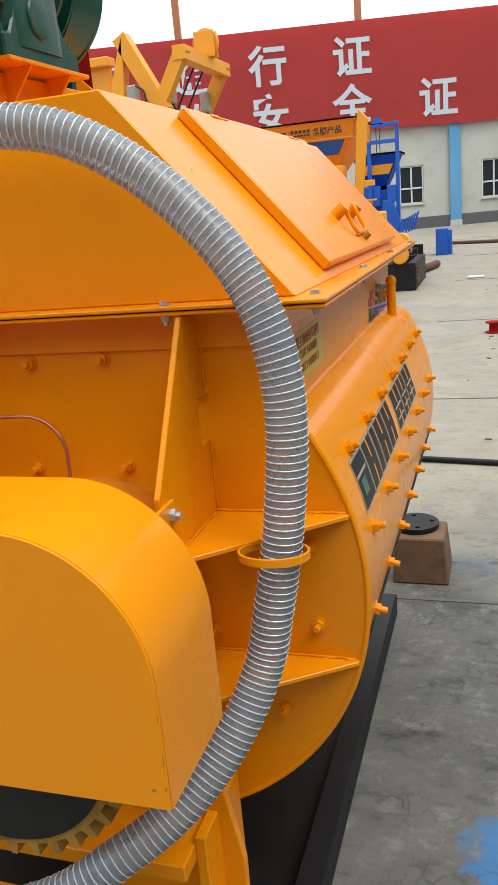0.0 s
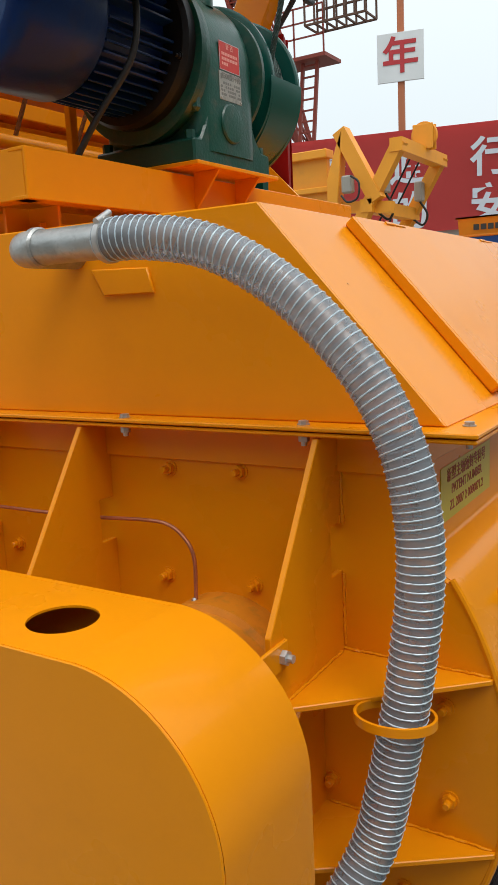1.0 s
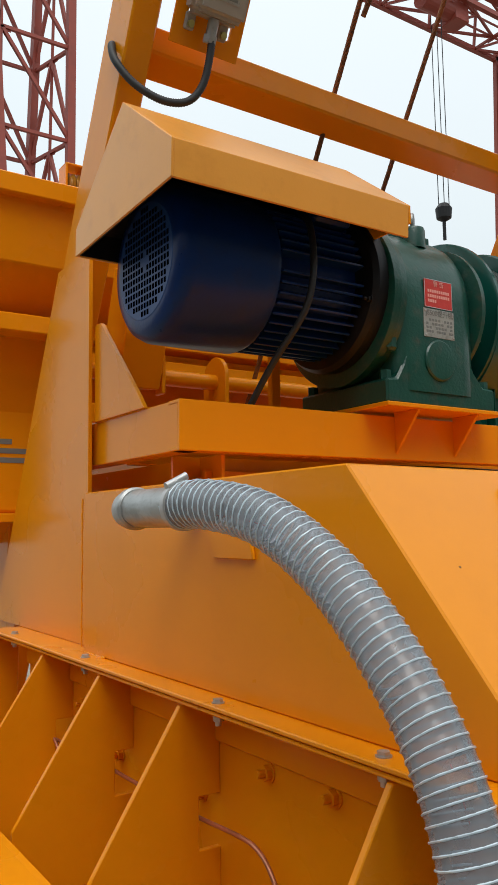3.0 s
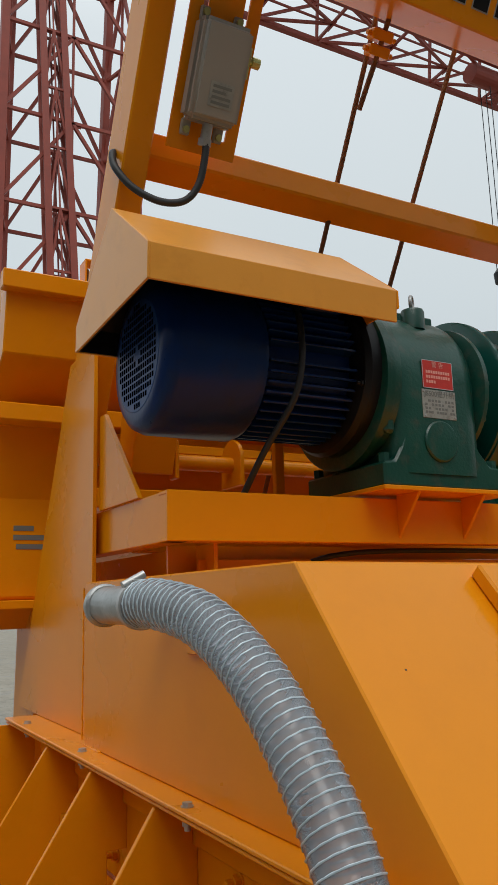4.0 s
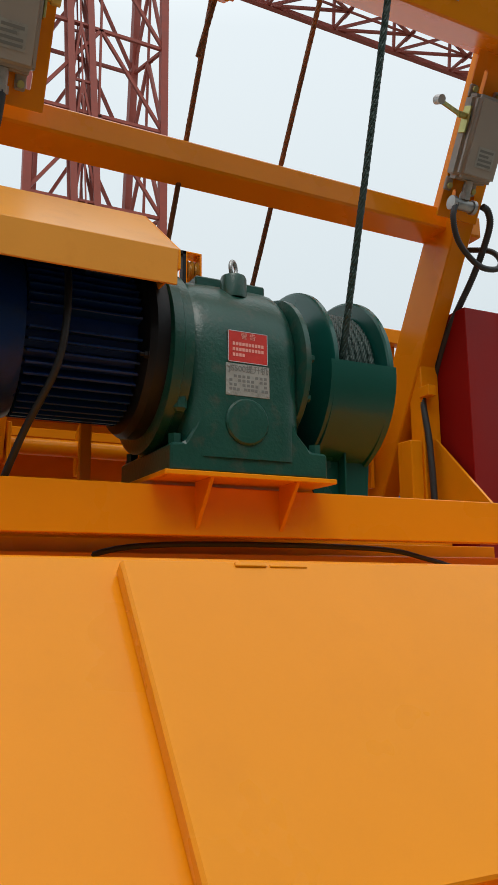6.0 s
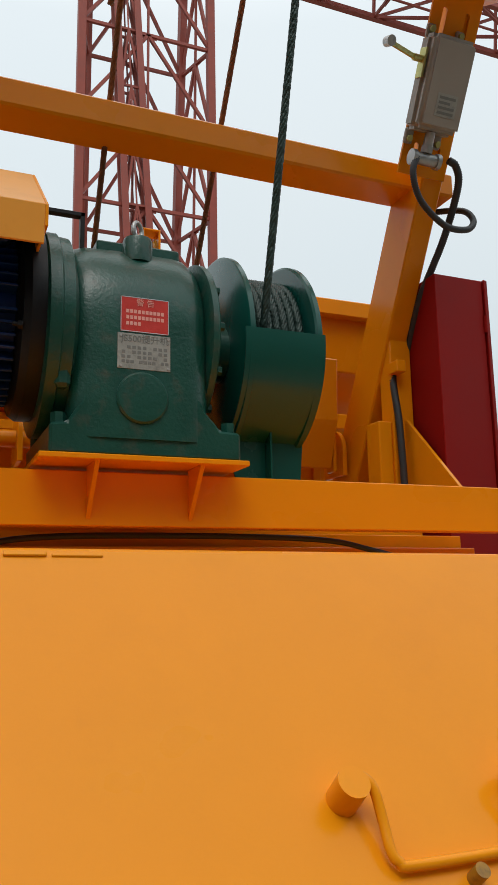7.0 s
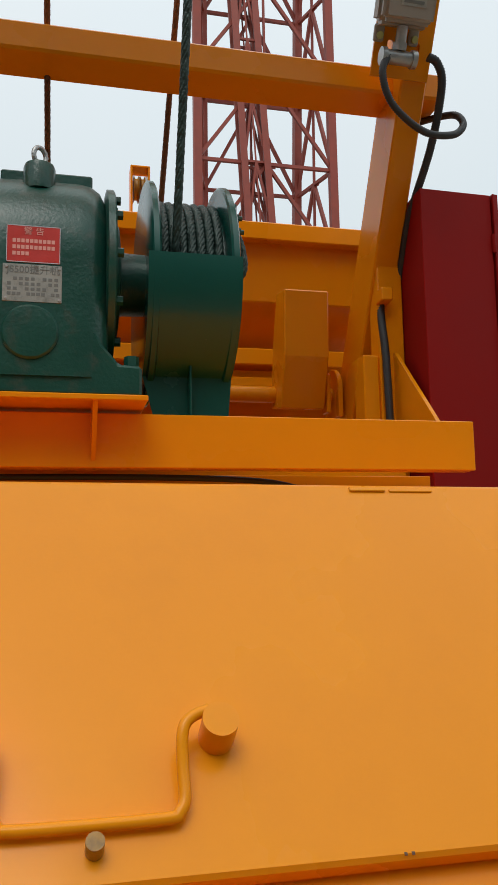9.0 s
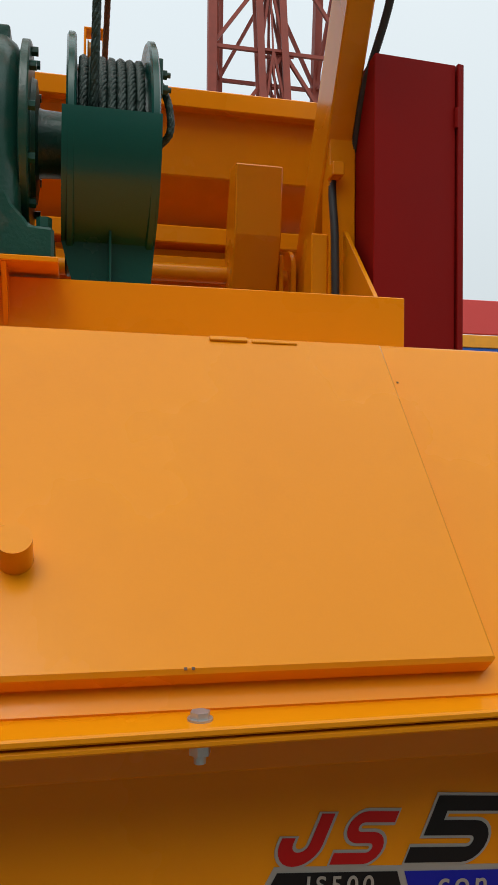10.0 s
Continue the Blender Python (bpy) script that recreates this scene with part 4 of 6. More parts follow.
fp("front_channel", channel(-0.40, -0.312, 2.482, 4.245, 2.164, 2.28))
fp("end_channel", channel(-1.05, -0.322, 2.484, 2.56, 2.164, 2.2795, axis="x"))
fp("rear_channel", channel(-0.80, -0.70, 2.56, 4.245, 2.164, 2.28))
fp("recess_plate", box(-1.35, -0.36, 2.62, 2.63, 2.03, 2.164, 0.001))
fp("long_web", box(-0.47, -0.46, 2.545, 4.2, 2.06, 2.164, 0.001))
fp("spacer", box(-0.60, -0.52, 4.05, 4.20, 2.04, 2.164, 0.003))
fp("inner_rail", box(-0.415, -0.402, 2.60, 4.2, 2.045, 2.128, 0.002))
mount = fp("mount_plate", box(-0.66, -0.214, 3.022, 3.470, 2.290, 2.302, 0.002))
for y in (3.135, 3.36):
    fp("gusset", prism([(-0.312, 2.290), (-0.222, 2.290), (-0.312, 2.178)], "y", y, y + 0.01, 0.001))
fp("gusset", prism([(-0.772, 2.28), (-0.474, 2.28), (-0.50, 2.31), (-0.735, 2.545), (-0.772, 2.545)], "y", 2.474, 2.486, 0.001))
fp("gusset", prism([(-0.80, 2.28), (-0.50, 2.28), (-0.53, 2.315), (-0.78, 2.565), (-0.80, 2.565)], "y", 4.262, 4.274, 0.001))
# wide foot plates under the rails
fp("foot_plate", prism([(-0.772, 1.69), (-0.772, 2.76), (-1.012, 2.76), (-1.596, 1.69)], "y", 2.456, 2.467, 0.001))
fp("upright_post", box(-0.86, -0.79, 4.22, 4.30, 2.164, 2.87, 0.004))
fp("upright_post", box(-0.88, -0.80, 4.17, 4.22, 2.164, 2.56, 0.004))
cbl = smooth_path([(-0.44, 2.86, 2.10), (-0.38, 3.0, 2.14), (-0.37, 3.3, 2.15), (-0.37, 3.7, 2.145), (-0.36, 3.85, 2.12), (-0.34, 3.95, 2.092)], 6)
tagged(part("power_cable", sweep(cbl, 0.007, 8), CABLE, smooth=60), "black power cable lying under the winch frame", "cable")

# ---- hoist winch ----
AX, AZ = -0.42, 2.60
winch, wp, WI = grouped("hoist_winch", (AX, 3.25, 2.302), "hoist winch with blue motor, green gearbox and rope drum", "winch")
# motor
motor = wp("motor", lathe([(2.72, 0.150), (2.985, 0.150)], (AX, 0, AZ + 0.02), "y", 48), BLUE, plabel="dark blue finned motor", smooth=40)
MZ = AZ + 0.02
first_fin = None
for k in range(44):
    a = 2 * math.pi * k / 44
    if abs(math.sin(a)) < 0.10 and math.cos(a) > 0:
        continue
    b = box(0.145, 0.185, 2.722, 2.975, -0.003, 0.003, 0.0012)
    fin_m = WI @ Matrix.Translation((AX, 0, MZ)) @ Matrix.Rotation(a, 4, "Y")
    if first_fin is None:
        first_fin = part("cooling_fin", b, BLUE, motor)
        first_fin.matrix_local = fin_m
    else:
        b.free()
        shared("cooling_fin", first_fin, motor, fin_m)
cowl = wp("fan_cowl", lathe([(2.452, 0.145), (2.456, 0.168), (2.468, 0.184), (2.49, 0.192), (2.70, 0.192), (2.715, 0.186), (2.72, 0.15)], (AX, 0, MZ), "y", 56), BLUE, motor, "dark blue fan cowl", 35)
slots = []
for i in range(-9, 10):
    for j in range(-7, 8):
        x, z = i * 0.0145, j * 0.0178
        if math.hypot(x, z) < 0.126 and math.hypot(x, z) > 0.022:
            slots.append(box(AX + x - 0.0046, AX + x + 0.0046, 2.4502, 2.4520, MZ + z - 0.0062, MZ + z + 0.0062, 0))
# paler blue paints the light falling on the cowl's end face
wp("grille_disc", lathe([(2.4508, 0.138), (2.4524, 0.141)], (AX, 0, MZ), "y", 48), BLUE_GRILLE, motor, "worn blue grille face")
# flush black blocks stand in for the shaded openings
wp("grille", joined(*slots), HOLE, motor, "black grille openings")
# black stands in for the shade between motor and gearbox
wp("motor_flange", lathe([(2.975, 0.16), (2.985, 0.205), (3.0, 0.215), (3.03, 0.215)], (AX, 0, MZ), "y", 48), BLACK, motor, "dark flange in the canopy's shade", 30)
wp("terminal_box", box(AX + 0.02, AX + 0.16, 2.84, 2.96, MZ + 0.13, MZ + 0.215, 0.008), BLUE, motor)
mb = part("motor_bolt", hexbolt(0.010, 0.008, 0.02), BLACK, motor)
mb.matrix_local = WI @ turned(along((0, -1, 0)), (AX + 0.19, 2.985, MZ - 0.06))

# gearbox: arched casting with rounded shoulders, end flanges and feet
def arch_section(half, top, bottom, n=18):
    pts = [(AX + half, bottom)] + [(AX + half * math.cos(radians(a)), AZ + (top - AZ) * math.sin(radians(a))) for a in np.linspace(0, 180, n)] + [(AX - half, bottom)]
    return pts


def lofted(sections):
    bm = bmesh.new()
    rows = [[bm.verts.new((x, y, z)) for x, z in pts] for y, pts in sections]
    for i in range(len(rows) - 1):
        for k in range(len(rows[0])):
            j = (k + 1) % len(rows[0])
            bm.faces.new((rows[i][k], rows[i][j], rows[i + 1][j], rows[i + 1][k]))
    bm.faces.new(rows[0])
    bm.faces.new(rows[-1])
    bmesh.ops.recalc_face_normals(bm, faces=bm.faces[:])
    return bm


secs = []
for y, h, top in ((3.085, 0.150, 2.770), (3.092, 0.165, 2.792), (3.105, 0.176, 2.808), (3.13, 0.183, 2.817), (3.20, 0.185, 2.82), (3.33, 0.185, 2.82), (3.355, 0.182, 2.816), (3.375, 0.172, 2.802), (3.386, 0.158, 2.78), (3.392, 0.145, 2.755)):
    secs.append((y, arch_section(h, top, 2.34)))
gearbox = wp("gearbox", lofted(secs), GREEN, plabel="dark green cast gearbox", smooth=60)
wp("input_flange", lathe([(3.03, 0.222), (3.034, 0.232), (3.058, 0.232), (3.062, 0.226), (3.085, 0.224), (3.10, 0.18)], (AX, 0, AZ), "y", 56), GREEN, gearbox, smooth=30)
wp("output_flange", lathe([(3.386, 0.19), (3.39, 0.208), (3.404, 0.208), (3.407, 0.204), (3.408, 0.135), (3.418, 0.13), (3.422, 0.10)], (AX, 0, AZ), "y", 56), GREEN, gearbox, smooth=30)
wp("hub", lathe([(3.42, 0.075), (3.432, 0.072), (3.49, 0.07)], (AX, 0, AZ), "y", 32), GREEN, gearbox, smooth=30)
base = prism([(3.045, 2.303), (3.460, 2.303), (3.460, 2.367), (3.412, 2.370), (3.402, 2.384), (3.378, 2.41), (3.365, 2.44), (3.115, 2.44), (3.105, 2.41), (3.088, 2.382), (3.08, 2.370), (3.045, 2.367)], "x", -0.60, -0.240, 0.006)
wp("foot_casting", base, GREEN, gearbox)
wp("inspection_boss", lathe([(0, 0.056), (0.006, 0.056), (0.010, 0.052), (0.011, 0.04)], (-0.238, 3.235, 2.428), "x", 40), GREEN, gearbox, smooth=30)
wp("top_boss", lathe([(-0.03, 0.034), (0.022, 0.034), (0.03, 0.031)], (-0.325, 3.245, 2.795), "z", 28), GREEN, gearbox, smooth=30)
eye_pts = [(-0.325 - 0.010 * math.cos(a), 3.245 + 0.0125 * math.cos(a), 2.848 + 0.0195 * math.sin(a)) for a in np.linspace(0, 2 * math.pi, 25)[:-1]]
wp("eye_bolt", joined(sweep(eye_pts, 0.0055, 10, closed=True), rod((-0.325, 3.245, 2.815), (-0.325, 3.245, 2.832), 0.008, 12)), ZINC, gearbox, "bare steel eye bolt", 40)
wp("top_cover", box(-0.53, -0.37, 3.16, 3.36, 2.80, 2.835, 0.004), GREEN, gearbox)
cap_bolt = part("cap_screw", soften(lathe([(0, 0.0105), (0.014, 0.0105)], (0, 0, 0), "z", 6), 0.001), GREEN, gearbox)
first = True
for a in range(-60, 250, 31):
    m = WI @ turned(along((0, 1, 0)), (AX + 0.185 * math.cos(radians(a)), 3.407, AZ + 0.185 * math.sin(radians(a))))
    if first:
        cap_bolt.matrix_local, first = m, False
    else:
        shared("cap_screw", cap_bolt, gearbox, m)
for y in (3.066, 3.44):
    shared("foot_bolt", cap_bolt, gearbox, WI @ Matrix.Translation((-0.268, y, 2.368)) @ Matrix.Diagonal((1.5, 1.5, 1.7, 1)))
    shared("foot_bolt", cap_bolt, gearbox, WI @ Matrix.Translation((-0.57, y, 2.368)) @ Matrix.Diagonal((1.5, 1.5, 1.7, 1)))
wp("casting_lug", box(-0.27, -0.234, 3.052, 3.085, 2.44, 2.535, 0.008), GREEN, gearbox)
# plates
red_plate = wp("warning_plate", box(-0.236, -0.2338, 3.186, 3.292, 2.572, 2.650, 0.0005), PLATE_RED, gearbox, "red warning plate with faded print")
for yy in ((3.186, 3.292, 2.572, 2.5735), (3.186, 3.292, 2.6485, 2.650)):
    wp("plate_edge", box(-0.2338, -0.2334, *yy, 0), WHITE, red_plate)
for yy in (3.186, 3.2905):
    wp("plate_edge", box(-0.2338, -0.2334, yy, yy + 0.0015, 2.572, 2.650, 0), WHITE, red_plate)
text_mesh("警 告", 0.018, WI @ facing((-0.2333, 3.24, 2.6375), (0, 1, 0), (0, 0, 1)), PINK, red_plate, extrude=0.0002)
for k, (l0, l1) in enumerate(((0.0, 1.0), (0.0, 1.0), (0.0, 0.45))):
    for i in range(int(10 * l1)):
        wp("print_bar", box(-0.2338, -0.2334, 3.198 + i * 0.0085, 3.2045 + i * 0.0085, 2.6135 - k * 0.0135, 2.6215 - k * 0.0135, 0), PINK, red_plate)
grey_plate = wp("rating_plate", box(-0.236, -0.2338, 3.180, 3.296, 2.490, 2.568, 0.0005), PLATE_GREY, gearbox, "scuffed grey rating plate")
text_mesh("JS500提升机", 0.020, WI @ facing((-0.2333, 3.24, 2.556), (0, 1, 0), (0, 0, 1)), GREYINK, grey_plate, extrude=0.0002)
for k in range(4):
    for i in range(9 if k < 3 else 11):
        if (i * 7 + k * 3) % 5 == 0:
            continue
        wp("print_bar", box(-0.2338, -0.2334, 3.189 + i * (0.0115 if k < 3 else 0.0095), 3.1965 + i * (0.0115 if k < 3 else 0.0095), 2.534 - k * 0.0105, 2.5405 - k * 0.0105, 0), GREYINK, grey_plate)
for yy in (3.187, 3.291):
    for zz in (2.496, 2.562):
        wp("rivet", rod((-0.234, yy, zz), (-0.232, yy, zz), 0.003, 8), STEEL, grey_plate)

# rope drum
DR = 0.268
drum = wp("rope_drum", lathe([(3.49, 0.07), (3.49, DR - 0.008), (3.494, DR), (3.506, DR), (3.51, DR - 0.006), (3.512, 0.203), (3.66, 0.203), (3.662, DR - 0.008), (3.666, DR - 0.002), (3.678, DR - 0.002), (3.682, DR - 0.01), (3.682, 0.06)], (AX, 0, AZ), "y", 64), GREEN_SHEET, plabel="green rope drum", smooth=30)
coil_pts = []
turns = 6.9
for i in range(int(turns * 40)):
    a = 2 * math.pi * i / 40
    coil_pts.append(Vector((AX + 0.214 * math.cos(a), 3.522 + 0.0202 * i / 40, AZ + 0.214 * math.sin(a))))
wp("wound_rope", strands(coil_pts, 0.0106, 11, 6), ROPE_OIL, drum, "greased steel rope wound on the drum", 60)
wp("rope_tail", strands(smooth_path([(AX + 0.10, 3.685, AZ + 0.17), (AX + 0.13, 3.71, AZ + 0.10), (AX + 0.14, 3.715, AZ + 0.03), (AX + 0.12, 3.69, AZ + 0.0)], 6), 0.0088, 11, 6), ROPE_OIL, drum, "rope end", 60)
cb = part("clamp_bolt", joined(soften(lathe([(0, 0.011), (0.012, 0.011)], (0, 0, 0), "z", 6), 0.001), lathe([(0.012, 0.006), (0.02, 0.006)], (0, 0, 0), "z", 10)), GREEN, drum)
cb.matrix_local = WI @ turned(along((0, 1, 0)), (AX + 0.13, 3.695, AZ + 0.16))
shared("clamp_bolt", cb, drum, WI @ turned(along((0, 1, 0)), (AX + 0.145, 3.695, AZ + 0.12)))
wp("clamp_plate", box(AX + 0.09, AX + 0.165, 3.683, 3.695, AZ + 0.10, AZ + 0.18, 0.002), GREEN, drum)
# curved drum guard with a stiffened foot
gpts = [(AX + r * math.cos(radians(a)), AZ + r * math.sin(radians(a))) for r, seq in ((0.247, np.linspace(3, -64, 14)), (0.251, np.linspace(-64, 3, 14))) for a in seq]
dg = wp("drum_guard", prism(gpts, "y", 3.482, 3.684), GREEN_SHEET, plabel="curved green drum guard", smooth=30)
wp("guard_foot", prism([(3.508, 2.281), (3.676, 2.281), (3.684, 2.376), (3.482, 2.376)], "x", -0.314, -0.309), GREEN_SHEET, dg)
wp("guard_rib", box(-0.309, -0.275, 3.583, 3.588, 2.281, 2.395, 0.001), GREEN_SHEET, dg)

# cable in front of the motor
cbl = smooth_path([(AX + 0.15, 2.80, MZ + 0.15), (AX + 0.19, 2.80, MZ + 0.09), (AX + 0.205, 2.795, MZ - 0.02), (AX + 0.185, 2.78, MZ - 0.12), (AX + 0.11, 2.735, MZ - 0.24), (AX + 0.04, 2.70, MZ - 0.36)], 6)
tagged(part("motor_cable", sweep(cbl, 0.0085, 8), CABLE, smooth=60), "black motor cable hanging in front of the blue motor", "cable")

# drum and guard are moved off the shaft line to fit the camera's view
drum.location.x -= 0.075
drum.location.y -= 0.01
dg.location.x -= 0.058
dg.location.y -= 0.01

# ---- motor canopy ----
canopy, cp, CI = grouped("motor_canopy", (-0.36, 2.7, 2.67), "folded yellow-orange sheet canopy over the motor", "canopy")
outer = [(-0.108, 2.686), (-0.103, 2.765), (-0.335, 2.948), (-0.612, 2.742), (-0.615, 2.672)]
inner = [(-0.115, 2.686), (-0.110, 2.761), (-0.335, 2.939), (-0.605, 2.738), (-0.608, 2.672)]
shell = prism(outer + inner[::-1], "y", 2.361, 3.006, 0.001)
cp("canopy_sheet", shell, YELLOW_PALE)
# added black sheet just inside, giving the canopy's underside its shade as colour
shade_outline = [(-0.117, 2.688), (-0.112, 2.759), (-0.335, 2.936), (-0.603, 2.737), (-0.606, 2.674)]
shade_outline_in = [(-0.119, 2.688), (-0.114, 2.758), (-0.335, 2.934), (-0.601, 2.736), (-0.604, 2.674)]
cp("canopy_lining", joined(prism(shade_outline + shade_outline_in[::-1], "y", 2.363, 3.004), prism(shade_outline_in, "y", 2.363, 2.365)), BLACK, plabel="black sheet added inside the canopy for its shade")
cp("canopy_end", prism(outer, "y", 2.355, 2.361, 0.001), YELLOW_PALE)
cp("canopy_end", prism([(-0.103, 2.72), (-0.103, 2.765), (-0.335, 2.948), (-0.612, 2.742), (-0.615, 2.72)], "y", 3.006, 3.012, 0.001))
cp("bracket_arm", joined(box(-0.38, -0.36, 3.012, 3.13, 2.88, 2.89, 0.001), box(-0.38, -0.36, 3.12, 3.13, 2.80, 2.89, 0.001)), BLACK)
cp("canopy_stay", box(-0.606, -0.585, 2.93, 2.96, 2.28, 2.74, 0.002))

# ---- inclined hoist rails ----
UP = Vector((0.4787, 0, 0.878))
OUT = Vector((0.878, 0, -0.4787))
RAIL_ANGLE = Matrix(((OUT.x, 0, UP.x, 0), (0, 1, 0, 0), (OUT.z, 0, UP.z, 0), (0, 0, 0, 1)))


def tilted(x0, x1, y0, y1, u0, u1, bevel=0.003):
    """A box in the rails' own directions: out, across, up along; from the rails' zero at z = 2.6."""
    b = box(x0, x1, y0, y1, u0, u1, bevel)
    b.transform(Matrix.Translation((-1.10, 0, 2.6)) @ RAIL_ANGLE)
    return b


rails, rp_, RI = grouped("skip_hoist", (-1.1, 3.36, 2.6), "yellow-orange inclined skip hoist rails with cross beams", "hoist frame")
for y0, y1 in ((2.468, 2.545), (4.212, 4.290)):
    rp_("rail", tilted(0, 0.16, y0, y1, -2.6, 1.95, 0.005))
rp_("cross_beam", box(-0.735, -0.600, 2.545, 4.375, 3.279, 3.360, 0.007))
rp_("head_beam", tilted(0.10, 0.31, 2.47, 4.335, 1.395, 1.75, 0.006))
for y0, y1 in ((2.58, 2.79), (4.115, 4.285)):
    hs = []
    for yc in (y0 + 0.045, y1 - 0.045):
        hs.append([(yc + 0.008 * math.cos(a), 1.285 + (0.05 if math.sin(a) > 0 else -0.05) + 0.008 * math.sin(a)) for a in np.linspace(0.01, 2 * math.pi + 0.01, 17)[:-1]])
        hs.append([(yc + 0.008 * math.cos(a), 0.945 + (0.012 if math.sin(a) > 0 else -0.02) + 0.008 * math.sin(a)) for a in np.linspace(0.01, 2 * math.pi + 0.01, 17)[:-1]])
    pl = prism([(y0, 0.87), (y1, 0.87), (y1, 1.41), (y0, 1.41)], "x", 0.162, 0.170, holes=hs)
    pl.transform(Matrix.Translation((-1.10, 0, 2.6)) @ RAIL_ANGLE)
    rp_("switch_plate", pl)
# plain bars where the maker's name is lettered on the head beam
for i in range(11):
    y0 = 2.95 + i * 0.088
    rp_("name_bar", tilted(0.3102, 0.3114, y0 - 0.004, y0 + 0.060, 1.449, 1.531, 0), EDGE)
    rp_("name_bar", tilted(0.3114, 0.3124, y0, y0 + 0.056, 1.453, 1.527, 0), STK_BLACK, plabel="dark lettering bar")

# limit switches
def limit_switch(y0, u0, lever_side, label):
    o = Vector((-1.10, 0, 2.6)) + OUT * 0.171 + UP * u0 + Vector((0, y0, 0))
    t = thing("limit_switch", o, label, "limit switch", "limit switches on the hoist rails")
    m = RAIL_ANGLE.to_3x3().to_4x4() @ Matrix.Diagonal((1.15, 1.17, 1.26, 1))

    def lp(name, bm, mat, parent=None, lab="", smooth=None):
        bm.transform(m)
        return part(name, bm, mat, parent or t, lab, smooth)
    bd = bmesh.new()
    bmesh.ops.create_cube(bd, size=1.0)
    bmesh.ops.transform(bd, matrix=Matrix.Translation((0.03, 0.065, 0.105)) @ Matrix.Diagonal((0.05, 0.13, 0.21, 1)), verts=bd.verts)
    bmesh.ops.bevel(bd, geom=[e for e in bd.edges], offset=0.012, segments=3, affect="EDGES")
    body = lp("housing", bd, GREYBOX, lab="grey-beige housing", smooth=40)
    cv = bmesh.new()
    bmesh.ops.create_cube(cv, size=1.0)
    bmesh.ops.transform(cv, matrix=Matrix.Translation((0.062, 0.065, 0.105)) @ Matrix.Diagonal((0.03, 0.124, 0.204, 1)), verts=cv.verts)
    bmesh.ops.bevel(cv, geom=[e for e in cv.edges], offset=0.011, segments=3, affect="EDGES")
    lp("cover", cv, GREYBOX, smooth=40)
    tag = lp("type_plate", box(0.077, 0.0782, 0.04, 0.10, 0.035, 0.085, 0), PLATE_GREY, lab="pale type plate")
    for k in range(4):
        lp("print_bar", box(0.0782, 0.0786, 0.046, 0.094 if k != 2 else 0.08, 0.040 + k * 0.011, 0.046 + k * 0.011, 0), GREYINK, tag)
    for yy in (0.022, 0.108):
        for z0, z1, zs in ((0.205, 0.235, 0.223), (-0.03, 0.005, -0.018)):
            lp("mount_lug", box(0.0, 0.012, yy - 0.012, yy + 0.012, z0, z1, 0.003), GREYBOX)
            lp("lug_screw", rod((0.012, yy, zs), (0.02, yy, zs), 0.008, 8), BRASS)
    s = -1 if lever_side < 0 else 1
    y_face = 0.0 if s < 0 else 0.13
    lp("lever_boss", joined(box(0.025, 0.055, y_face - (0.006 if s < 0 else 0), y_face + (0.006 if s > 0 else 0), 0.11, 0.175, 0.001), rod((0.04, y_face, 0.15), (0.04, y_face + s * 0.03, 0.15), 0.008, 14)), BRASS)
    if s < 0:
        b = box(-0.006, 0.006, -0.085, 0.008, -0.003, 0.003, 0.001)
        b.transform(Matrix.Translation((0.04, -0.025, 0.15)) @ Matrix.Rotation(radians(-12), 4, "X") @ Matrix.Rotation(radians(70), 4, "Y"))
        lp("lever", b, BRASS, lab="yellow-zinc lever")
        lp("roller", rod((0.03, -0.105, 0.167), (0.055, -0.105, 0.167), 0.012, 20, 0.002), STEEL, smooth=40)
    else:
        lp("lever", rod((0.04, 0.145, 0.15), (0.04, 0.165, 0.15), 0.012, 8), BRASS)
    lp("cable_gland", joined(rod((0.04, 0.065, 0.002), (0.04, 0.065, -0.03), 0.013, 12), rod((0.04, 0.065, -0.03), (0.04, 0.065, -0.045), 0.017, 6)), ZINC, smooth=40)
    if s < 0:
        lp("gland_tee", joined(rod((0.04, 0.03, -0.06), (0.04, 0.10, -0.06), 0.015, 14), rod((0.04, 0.022, -0.06), (0.04, 0.034, -0.06), 0.019, 14), rod((0.04, 0.096, -0.06), (0.04, 0.108, -0.06), 0.019, 14)), ZINC, smooth=40)
    return t


limit_switch(2.597, 0.946, 1, "grey-beige limit switch box beside the hoist rail")
limit_switch(4.095, 0.992, -1, "grey-beige limit switch box with roller lever and tee fitting")


def on_rail(out, y, u):
    return Vector((-1.10, y, 2.6)) + OUT * out + UP * u


def conduit(pts, r, label):
    line = even(smooth_path(pts, 10), 0.0035)
    ob = part("flexible_conduit", sweep(line, [r * (1.0 if (i // 1) % 2 else 0.86) for i in range(len(line))], 12), RUBBER, smooth=60)
    return tagged(ob, label, "conduit")


conduit([(-0.473, 2.675, 3.307), (-0.480, 2.675, 3.251), (-0.502, 2.664, 3.168), (-0.522, 2.628, 3.119), (-0.543, 2.565, 3.113), (-0.570, 2.497, 3.151), (-0.596, 2.455, 3.213), (-0.624, 2.455, 3.270), (-0.665, 2.481, 3.305)], 0.011, "dark grey flexible conduit looping below the switch box")
